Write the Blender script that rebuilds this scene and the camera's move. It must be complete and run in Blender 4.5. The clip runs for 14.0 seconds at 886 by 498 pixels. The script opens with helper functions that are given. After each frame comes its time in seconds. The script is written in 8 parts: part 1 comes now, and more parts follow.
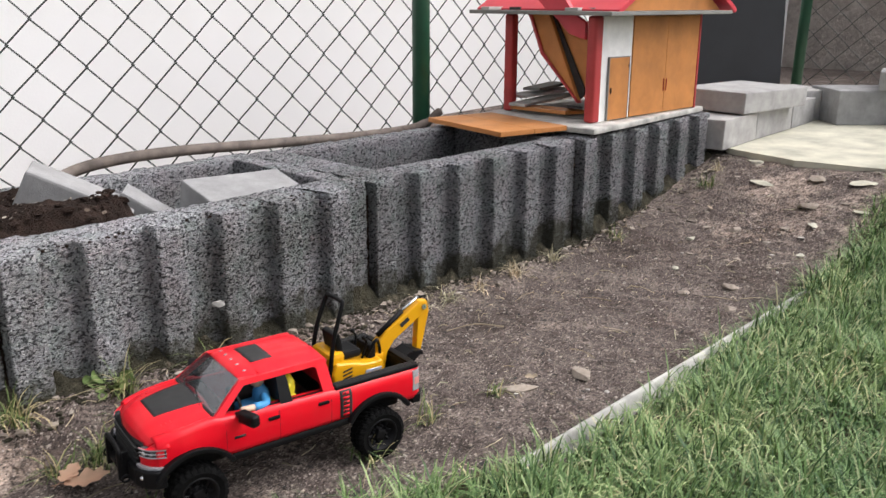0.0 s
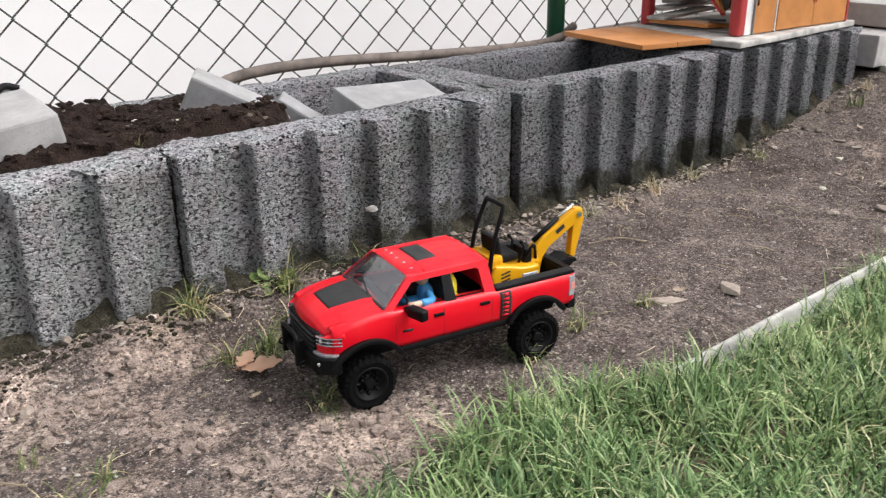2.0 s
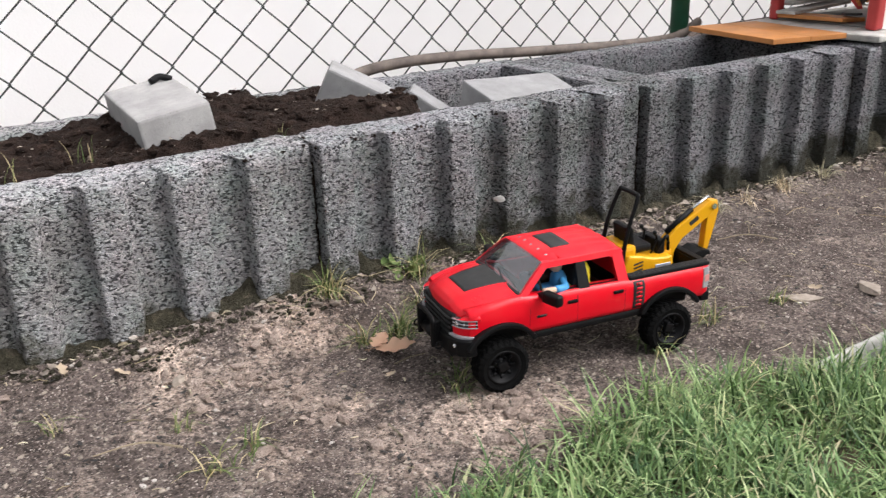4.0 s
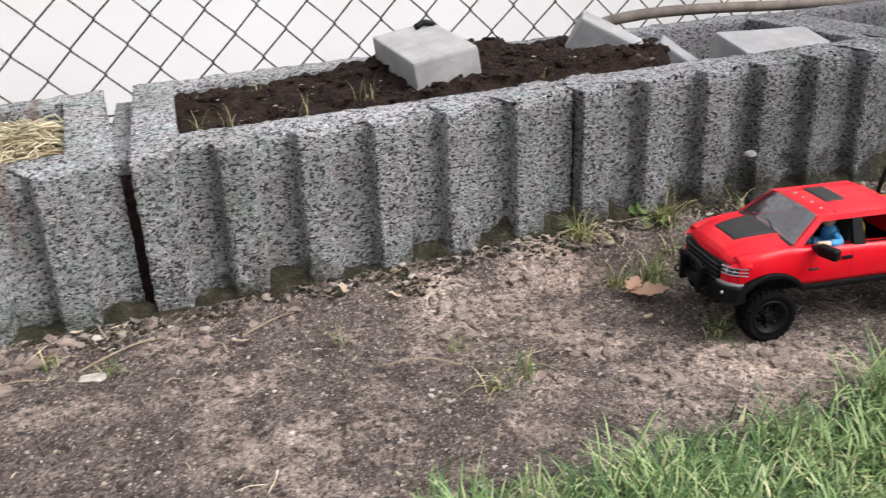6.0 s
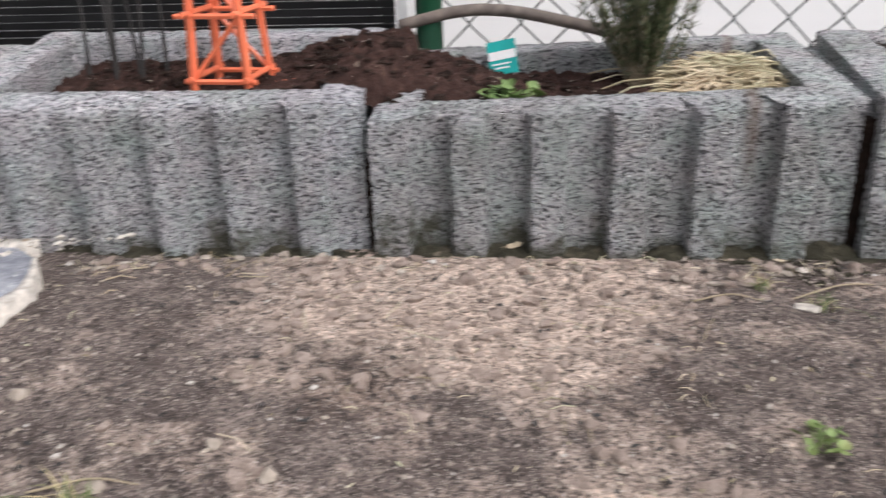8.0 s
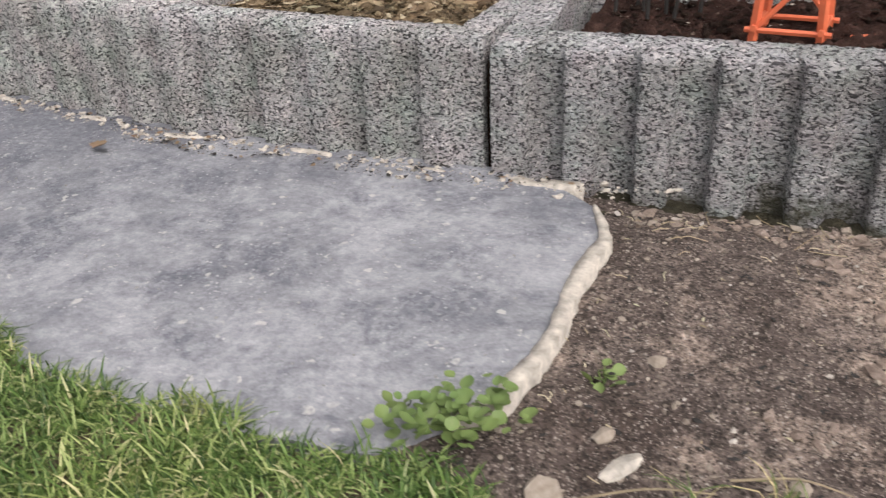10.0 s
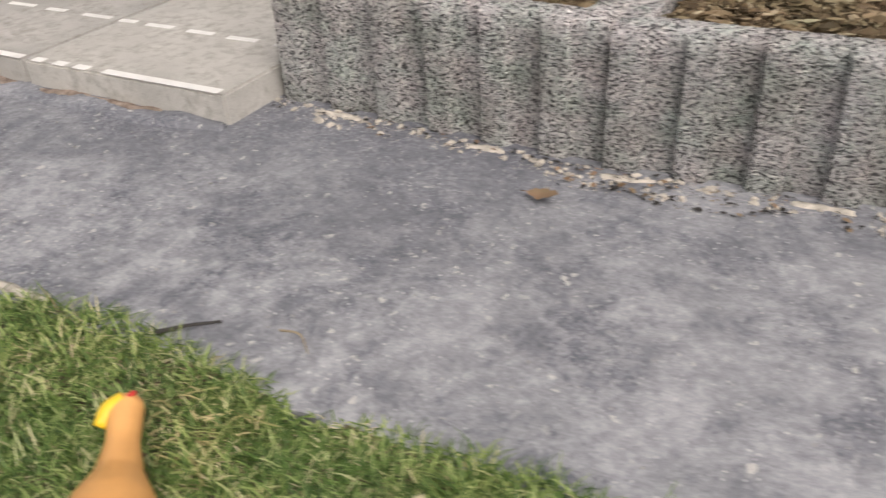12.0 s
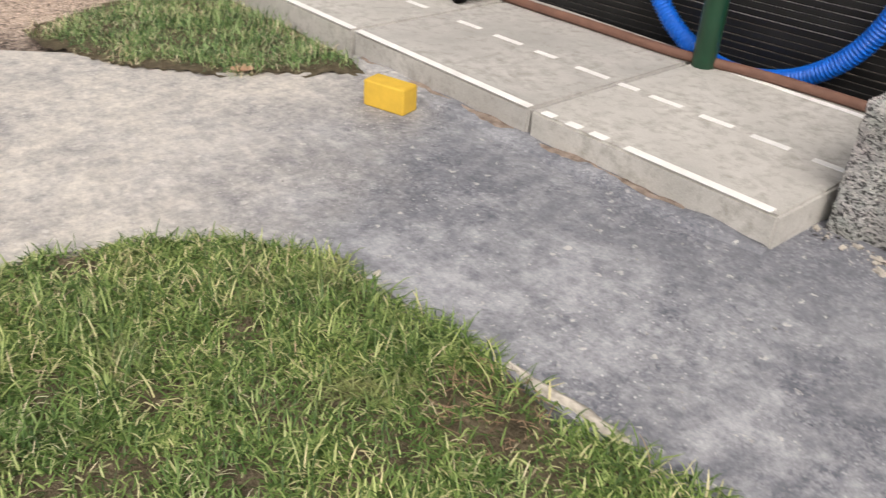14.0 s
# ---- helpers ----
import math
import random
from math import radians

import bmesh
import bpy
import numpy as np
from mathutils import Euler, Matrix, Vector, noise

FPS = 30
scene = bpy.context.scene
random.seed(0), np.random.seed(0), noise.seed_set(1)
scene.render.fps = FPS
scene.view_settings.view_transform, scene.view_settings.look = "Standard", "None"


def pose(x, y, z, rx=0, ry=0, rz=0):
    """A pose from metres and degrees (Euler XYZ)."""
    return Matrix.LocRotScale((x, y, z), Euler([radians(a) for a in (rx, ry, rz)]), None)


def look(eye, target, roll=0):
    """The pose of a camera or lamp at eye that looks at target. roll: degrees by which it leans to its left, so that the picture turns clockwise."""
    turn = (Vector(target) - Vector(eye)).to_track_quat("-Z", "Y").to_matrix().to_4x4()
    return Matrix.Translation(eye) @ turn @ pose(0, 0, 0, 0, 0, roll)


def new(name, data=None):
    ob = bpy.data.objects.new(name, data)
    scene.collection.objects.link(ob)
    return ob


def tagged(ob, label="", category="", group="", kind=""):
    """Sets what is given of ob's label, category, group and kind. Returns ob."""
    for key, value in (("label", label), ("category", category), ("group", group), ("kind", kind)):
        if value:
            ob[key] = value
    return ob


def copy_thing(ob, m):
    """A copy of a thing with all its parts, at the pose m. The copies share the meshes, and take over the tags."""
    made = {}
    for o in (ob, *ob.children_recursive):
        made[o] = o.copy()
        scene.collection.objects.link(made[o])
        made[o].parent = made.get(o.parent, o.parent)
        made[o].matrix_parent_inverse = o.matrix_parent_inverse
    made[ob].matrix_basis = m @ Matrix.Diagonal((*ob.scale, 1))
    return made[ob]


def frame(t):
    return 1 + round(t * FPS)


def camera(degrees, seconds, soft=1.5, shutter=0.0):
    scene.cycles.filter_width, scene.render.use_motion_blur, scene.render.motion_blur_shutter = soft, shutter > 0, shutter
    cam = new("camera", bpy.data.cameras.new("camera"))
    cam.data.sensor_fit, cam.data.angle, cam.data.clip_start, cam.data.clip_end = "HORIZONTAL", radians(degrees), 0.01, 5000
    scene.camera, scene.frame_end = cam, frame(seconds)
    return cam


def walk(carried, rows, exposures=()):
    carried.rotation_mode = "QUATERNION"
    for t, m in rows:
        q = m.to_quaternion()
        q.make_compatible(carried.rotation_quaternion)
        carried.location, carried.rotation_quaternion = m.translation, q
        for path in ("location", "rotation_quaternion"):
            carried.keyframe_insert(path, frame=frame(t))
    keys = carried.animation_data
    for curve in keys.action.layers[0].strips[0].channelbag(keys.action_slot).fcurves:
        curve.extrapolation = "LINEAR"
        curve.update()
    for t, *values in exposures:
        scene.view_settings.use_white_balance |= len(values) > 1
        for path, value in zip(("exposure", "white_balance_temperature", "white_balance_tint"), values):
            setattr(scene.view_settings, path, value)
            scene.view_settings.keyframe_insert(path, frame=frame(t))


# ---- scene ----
cam = camera(54.9, 14.0, 1.3, 0.3)
PATH = [
    (0, (-0.2490, -1.0738, 0.4862), (1.0330, 0.3552, -0.0758), 0.2),
    (0.5, (-0.2714, -1.0620, 0.4744), (0.9496, 0.3880, -0.1616), -0.5),
    (1, (-0.2879, -1.0561, 0.4649), (0.8721, 0.4219, -0.2211), -1.1),
    (1.5, (-0.2997, -1.0490, 0.4649), (0.8113, 0.4530, -0.2501), -0.9),
    (2, (-0.3186, -1.0431, 0.4637), (0.7464, 0.4879, -0.2583), -0.7),
    (2.2, (-0.3221, -1.0384, 0.4614), (0.7219, 0.5066, -0.2626), -0.8),
    (4.3, (-0.3859, -1.0384, 0.4519), (0.4311, 0.6396, -0.2671), -2.3),
    (4.5, (-0.4012, -1.0337, 0.4543), (0.3718, 0.6613, -0.2717), -2.7),
    (5, (-0.4331, -1.0266, 0.4437), (0.2389, 0.7064, -0.2933), -3.2),
    (5.5, (-0.4649, -1.0325, 0.4390), (0.1411, 0.7175, -0.3150), -3.1),
    (6, (-0.5050, -1.0325, 0.4484), (0.0090, 0.7345, -0.3346), -2.6),
    (6.5, (-0.5676, -1.0266, 0.4484), (-0.1896, 0.7714, -0.3416), -1.8),
    (7, (-0.6514, -1.0254, 0.4401), (-0.4394, 0.7996, -0.3499), -0.9),
    (7.5, (-0.7682, -1.0254, 0.4319), (-0.7972, 0.8046, -0.3741), -0.7),
    (8, (-0.8933, -1.0467, 0.4213), (-1.2673, 0.7463, -0.3807), -2.1),
    (8.5, (-1.0124, -1.0915, 0.4354), (-1.6274, 0.6165, -0.4056), -2.5),
    (9, (-1.0714, -1.1198, 0.4307), (-1.8864, 0.4952, -0.4223), -3.2),
    (9.2, (-1.1092, -1.1186, 0.4260), (-1.9842, 0.4604, -0.4340), -3.3),
    (11.3, (-1.6709, -1.0950, 0.5404), (-2.4959, 0.3690, -0.5446), -2.5),
    (11.5, (-1.7488, -1.0998, 0.5298), (-2.5868, 0.3542, -0.5562), -2.9),
    (12, (-1.9730, -1.1481, 0.5275), (-2.8320, 0.2949, -0.5585), -3.3),
    (12.5, (-2.1783, -1.1977, 0.5322), (-3.0773, 0.2363, -0.5338), -1.5),
    (13, (-2.3152, -1.2154, 0.5452), (-3.3132, 0.1576, -0.5128), 1.0),
    (13.2, (-2.3470, -1.2012, 0.5322), (-3.4250, 0.1228, -0.5098), 1.9),
    (13.5, (-2.3871, -1.2331, 0.5522), (-3.5251, 0.0359, -0.4958), 2.8),
    (14, (-2.4237, -1.2520, 0.5570), (-3.6837, -0.0970, -0.4820), 3.8),
]
EXPOSURES = [(0, 0.59, 6350, 12), (2, 0.67, 6350, 12), (5, 0.68, 6350, 12), (7.5, 0.57, 6200, 13), (9, 0.39, 6400, 13), (11.5, 0.15, 6900, 13), (12.5, 0.13, 7000, 13), (14, 0.3, 6950, 12)]
walk(cam, [(t, look(eye, target, roll)) for t, eye, target, roll in PATH], EXPOSURES)


# ---- world and light ----
SUN_EL, SUN_AZ = radians(50), radians(128)      # a bright, hazy overcast noon


def make_world():
    w = bpy.data.worlds.new("overcast_sky")
    scene.world = w
    w.use_nodes = True
    nt = w.node_tree
    bg = nt.nodes["Background"]
    sky = nt.nodes.new("ShaderNodeTexSky")
    sky.sky_type = "NISHITA"
    sky.sun_disc = False
    sky.sun_elevation, sky.sun_rotation = SUN_EL, SUN_AZ
    sky.air_density, sky.dust_density, sky.ozone_density = 1.0, 6.0, 0.6
    hs = nt.nodes.new("ShaderNodeHueSaturation")
    hs.inputs["Saturation"].default_value = 0.22
    nt.links.new(sky.outputs[0], hs.inputs["Color"])
    nt.links.new(hs.outputs[0], bg.inputs["Color"])
    bg.inputs["Strength"].default_value = SKY


SKY, SUN = 0.15, 0.5
make_world()
sun_data = bpy.data.lights.new("sun", "SUN")
sun_data.energy, sun_data.angle, sun_data.color = SUN, radians(60), (1.0, 0.97, 0.93)
sun = new("sun", sun_data)
sun.matrix_world = look((0, 0, 6), Vector((0, 0, 6)) - Vector((math.sin(SUN_AZ) * math.cos(SUN_EL), math.cos(SUN_AZ) * math.cos(SUN_EL), math.sin(SUN_EL))))


# ---- materials ----
class Nodes:
    """A small helper to write node materials in few lines."""

    def __init__(self, name):
        self.mat = bpy.data.materials.new(name)
        self.mat.use_nodes = True
        self.t = self.mat.node_tree
        self.b = self.t.nodes["Principled BSDF"]
        self.co = self.t.nodes.new("ShaderNodeTexCoord")

    def node(self, kind, **inputs):
        n = self.t.nodes.new(kind)
        for k, v in inputs.items():
            self.set(n.inputs[k.replace("_", " ")], v)
        return n

    def set(self, socket, v):
        if isinstance(v, bpy.types.NodeSocket):
            self.t.links.new(v, socket)
        elif isinstance(v, tuple) and len(v) == 3 and socket.type == "RGBA":
            socket.default_value = (*v, 1)
        else:
            socket.default_value = v

    def noise(self, scale, detail=4.0, rough=0.6, space="Object", distort=0.0):
        n = self.node("ShaderNodeTexNoise", Scale=scale, Detail=detail, Roughness=rough, Distortion=distort)
        self.t.links.new(self.co.outputs[space], n.inputs["Vector"])
        return n.outputs["Fac"]

    def voronoi(self, scale, feature="F1", rand=1.0, space="Object", out="Distance", warp=None):
        n = self.node("ShaderNodeTexVoronoi", Scale=scale, Randomness=rand)
        n.feature = feature
        self.t.links.new(warp if warp else self.co.outputs[space], n.inputs["Vector"])
        return n.outputs[out]

    def ramp(self, fac, stops, mode="LINEAR"):
        n = self.t.nodes.new("ShaderNodeValToRGB")
        n.color_ramp.interpolation = mode
        el = n.color_ramp.elements
        while len(el) < len(stops):
            el.new(0.5)
        for e, (p, c) in zip(el, stops):
            e.position, e.color = p, (*c, 1) if isinstance(c, tuple) else (c, c, c, 1)
        self.t.links.new(fac, n.inputs["Fac"])
        return n.outputs["Color"]

    def mix(self, fac, a, b, mode="MIX"):
        n = self.t.nodes.new("ShaderNodeMix")
        n.data_type, n.blend_type = "RGBA", mode
        self.set(n.inputs[0], fac), self.set(n.inputs[6], a), self.set(n.inputs[7], b)
        return n.outputs[2]

    def math(self, op, a, b=0.0):
        n = self.t.nodes.new("ShaderNodeMath")
        n.operation = op
        self.set(n.inputs[0], a), self.set(n.inputs[1], b)
        return n.outputs[0]

    def bump(self, height, strength=0.5, distance=0.002, under=None):
        n = self.node("ShaderNodeBump", Strength=strength, Distance=distance, Height=height)
        if under:
            self.t.links.new(under, n.inputs["Normal"])
        return n.outputs["Normal"]

    def rand(self):
        return self.t.nodes.new("ShaderNodeObjectInfo").outputs["Random"]

    def island(self):
        return self.t.nodes.new("ShaderNodeNewGeometry").outputs["Random Per Island"]

    def axis(self, which, space="Object"):
        n = self.t.nodes.new("ShaderNodeSeparateXYZ")
        self.t.links.new(self.co.outputs[space], n.inputs[0])
        return n.outputs[which]

    def done(self, color, rough=0.8, metal=0.0, normal=None, spec=0.5, **more):
        self.set(self.b.inputs["Base Color"], color)
        self.set(self.b.inputs["Roughness"], rough)
        self.set(self.b.inputs["Metallic"], metal)
        self.set(self.b.inputs["Specular IOR Level"], spec)
        if normal:
            self.set(self.b.inputs["Normal"], normal)
        for k, v in more.items():
            self.set(self.b.inputs[k.replace("_", " ")], v)
        return self.mat


def plain(name, color, rough=0.5, metal=0.0, wear=0.12, scale=40.0, bump=0.0, spec=0.5, **more):
    """Paint, plastic or metal with slight mottling and uneven gloss."""
    n = Nodes(name)
    f = n.noise(scale, 5)
    dark = tuple(c * (1 - wear) for c in color)
    light = tuple(min(1, c * (1 + wear)) for c in color)
    c = n.ramp(f, [(0.3, dark), (0.7, light)])
    r = n.ramp(n.noise(scale * 0.35, 3), [(0.3, max(0.02, rough - 0.08)), (0.7, min(1, rough + 0.1))])
    nm = n.bump(n.noise(scale * 6, 3), bump, 0.001) if bump else None
    return n.done(c, r, metal, nm, spec, **more)


def mat_pumice():
    n = Nodes("porous_concrete")
    squash = n.node("ShaderNodeVectorMath")
    squash.operation = "MULTIPLY"
    n.t.links.new(n.co.outputs["Object"], squash.inputs[0])
    squash.inputs[1].default_value = (1.0, 1.0, 1.6)

    def flat_noise(scale, detail, rough, distort=0.0):
        t = n.node("ShaderNodeTexNoise", Scale=scale, Detail=detail, Roughness=rough, Distortion=distort)
        n.t.links.new(squash.outputs[0], t.inputs["Vector"])
        return t.outputs["Fac"]

    warp = n.node("ShaderNodeVectorMath")
    warp.operation = "ADD"
    wob = n.node("ShaderNodeTexNoise", Scale=120.0, Detail=2.0)
    n.t.links.new(squash.outputs[0], wob.inputs["Vector"])
    off = n.node("ShaderNodeVectorMath")
    off.operation = "MULTIPLY"
    off.inputs[1].default_value = (0.005, 0.005, 0.005)
    n.t.links.new(wob.outputs["Color"], off.inputs[0])
    n.t.links.new(squash.outputs[0], warp.inputs[0])
    n.t.links.new(off.outputs[0], warp.inputs[1])
    grain = n.voronoi(185, out="Color", warp=warp.outputs[0])
    rim = n.voronoi(185, "DISTANCE_TO_EDGE", warp=warp.outputs[0])
    fine = n.noise(620, 3, 0.7)
    stone = n.ramp(grain, [(0.0, (0.25, 0.252, 0.257)), (0.5, (0.345, 0.346, 0.352)), (0.9, (0.45, 0.447, 0.443)), (1.0, (0.6, 0.595, 0.59))])
    stone = n.mix(0.4, stone, n.ramp(fine, [(0.3, 0.4), (0.7, 1.4)]), "MULTIPLY")

    def remap(value, a0, a1, b0, b1):
        m = n.node("ShaderNodeMapRange", Value=value)
        for key, v in zip(("From Min", "From Max", "To Min", "To Max"), (a0, a1, b0, b1)):
            m.inputs[key].default_value = v
        return m.outputs[0]

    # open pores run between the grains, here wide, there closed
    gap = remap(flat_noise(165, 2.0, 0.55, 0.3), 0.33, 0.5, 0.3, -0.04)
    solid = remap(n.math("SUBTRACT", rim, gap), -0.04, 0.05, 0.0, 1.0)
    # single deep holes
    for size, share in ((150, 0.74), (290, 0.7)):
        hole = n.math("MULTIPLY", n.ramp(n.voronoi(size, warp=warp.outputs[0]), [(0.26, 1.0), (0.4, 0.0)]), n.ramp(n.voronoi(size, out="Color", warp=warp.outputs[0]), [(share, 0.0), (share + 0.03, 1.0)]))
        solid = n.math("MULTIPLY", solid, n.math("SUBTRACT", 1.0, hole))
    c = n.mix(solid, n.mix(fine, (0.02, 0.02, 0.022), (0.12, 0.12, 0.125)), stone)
    big = n.noise(5.5, 5, 0.65)
    c = n.mix(n.ramp(big, [(0.45, 0.0), (0.7, 0.75)]), c, n.mix(1.0, c, (0.56, 0.58, 0.52), "MULTIPLY"))
    c = n.mix(1.0, c, n.ramp(n.noise(21, 4, 0.6), [(0.3, (0.9, 1.0, 0.95)), (0.5, (1.0, 1.0, 1.0)), (0.7, (1.06, 0.99, 1.0))]), "MULTIPLY")
    c = n.mix(n.ramp(n.noise(13, 4, 0.6), [(0.55, 0.0), (0.72, 0.55)]), c, n.mix(1.0, c, (1.25, 1.27, 1.32), "MULTIPLY"))
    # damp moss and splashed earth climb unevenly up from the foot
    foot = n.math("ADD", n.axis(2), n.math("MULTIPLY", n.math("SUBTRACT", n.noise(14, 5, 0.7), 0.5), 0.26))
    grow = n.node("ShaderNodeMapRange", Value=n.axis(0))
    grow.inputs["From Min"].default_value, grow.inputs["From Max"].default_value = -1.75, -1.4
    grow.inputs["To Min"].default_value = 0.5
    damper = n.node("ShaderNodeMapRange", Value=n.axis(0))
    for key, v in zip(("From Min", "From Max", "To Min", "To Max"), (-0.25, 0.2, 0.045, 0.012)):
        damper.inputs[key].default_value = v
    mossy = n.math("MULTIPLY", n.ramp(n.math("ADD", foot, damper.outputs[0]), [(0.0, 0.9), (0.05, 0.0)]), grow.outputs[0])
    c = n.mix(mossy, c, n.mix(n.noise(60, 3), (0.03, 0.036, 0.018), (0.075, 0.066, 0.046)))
    # block tone shifts along the row: darkest in the east, palest in the west
    along_row = n.node("ShaderNodeMapRange", Value=n.math("ADD", n.axis(0), n.math("MULTIPLY", n.math("SUBTRACT", big, 0.5), 0.2)))
    along_row.inputs["From Min"].default_value, along_row.inputs["From Max"].default_value = -2.0, 0.7
    c = n.mix(1.0, c, n.ramp(along_row.outputs[0], [(0.0, (1.38, 1.36, 1.33)), (0.085, (1.34, 1.32, 1.3)), (0.1, (1.18, 1.17, 1.16)), (0.222, (1.17, 1.16, 1.16)), (0.284, (1.14, 1.14, 1.16)), (0.316, (0.98, 0.98, 0.98)), (0.502, (1.04, 1.045, 1.035)), (0.611, (1.06, 1.06, 1.05)), (1.0, (0.64, 0.64, 0.65))]), "MULTIPLY")
    # weathered rims, with the skylight on their tops painted in as paler colour
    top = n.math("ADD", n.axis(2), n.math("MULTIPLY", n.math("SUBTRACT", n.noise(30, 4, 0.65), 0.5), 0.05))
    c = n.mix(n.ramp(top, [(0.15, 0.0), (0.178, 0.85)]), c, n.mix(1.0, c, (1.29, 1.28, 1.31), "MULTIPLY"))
    # one rusty run down a rib
    run = n.math("MULTIPLY", n.math("SUBTRACT", n.math("ADD", n.axis(0), n.math("MULTIPLY", n.noise(25, 2), 0.012)), -0.72), 1.0)
    rust = n.math("MULTIPLY", n.ramp(n.math("ABSOLUTE", run), [(0.002, 0.55), (0.012, 0.0)]), n.ramp(n.axis(2), [(0.04, 0.0), (0.12, 1.0)]))
    c = n.mix(rust, c, (0.13, 0.07, 0.045))
    c = n.mix(1.0, c, n.ramp(n.rand(), [(0, (0.93, 0.93, 0.95)), (1, (1.06, 1.05, 1.04))]), "MULTIPLY")
    h = n.math("ADD", solid, n.math("ADD", n.math("MULTIPLY", fine, 0.3), n.math("ADD", n.math("MULTIPLY", grain, 0.4), n.math("MINIMUM", rim, 0.3))))
    return n.done(c, 0.95, 0, n.bump(h, 1.0, 0.004), 0.2)


def mat_dirt():
    n = Nodes("trodden_earth")
    mid, gran, fine = n.noise(16, 7, 0.7), n.noise(70, 8, 0.78), n.noise(190, 5, 0.75)
    base = n.ramp(mid, [(0.25, (0.062, 0.046, 0.042)), (0.5, (0.145, 0.114, 0.104)), (0.75, (0.27, 0.216, 0.196))])
    at = n.t.nodes.new("ShaderNodeAttribute")
    at.attribute_name = "sand"
    lay = n.math("ADD", n.math("MULTIPLY", n.math("SUBTRACT", mid, 0.5), 0.8), n.math("MULTIPLY", n.math("SUBTRACT", gran, 0.5), 1.1))
    sandy = n.ramp(n.math("ADD", at.outputs["Fac"], lay), [(0.3, 0.0), (0.72, 0.95)])
    c = n.mix(sandy, base, n.ramp(gran, [(0.28, (0.3, 0.222, 0.185)), (0.5, (0.52, 0.4, 0.338)), (0.72, (0.76, 0.62, 0.54))]))
    damp = n.ramp(n.math("ADD", n.noise(4.2, 4, 0.6), n.math("MULTIPLY", n.math("SUBTRACT", gran, 0.5), 0.25)), [(0.53, 0.0), (0.64, 0.6)])
    c = n.mix(damp, c, n.mix(1.0, c, (0.42, 0.37, 0.35), "MULTIPLY"))
    c = n.mix(1.0, c, n.ramp(fine, [(0.32, (0.2, 0.19, 0.19)), (0.5, (0.98, 0.97, 0.96)), (0.68, (1.85, 1.82, 1.78))]), "MULTIPLY")
    for scale, least, tone in ((330, 0.5, (0.46, 0.385, 0.345)), (190, 0.72, (0.55, 0.47, 0.425)), (230, 0.52, (0.035, 0.028, 0.025)), (140, 0.72, (0.045, 0.036, 0.032))):
        dot = n.math("MULTIPLY", n.ramp(n.voronoi(scale), [(0.28, 1.0), (0.38, 0.0)]), n.ramp(n.voronoi(scale, out="Color"), [(least, 0.0), (least + 0.12, 0.85)]))
        c = n.mix(dot, c, tone)
    c = n.mix(n.ramp(gran, [(0.39, 0.8), (0.46, 0.0)]), c, (0.038, 0.031, 0.027))
    c = n.mix(1.0, c, (0.975, 1.0, 0.98), "MULTIPLY")
    v = n.voronoi(230)
    nm = n.bump(gran, 0.7, 0.006, n.bump(n.math("ADD", fine, n.math("MULTIPLY", v, 0.5)), 0.9, 0.003))
    return n.done(c, 0.95, 0, nm, 0.2)


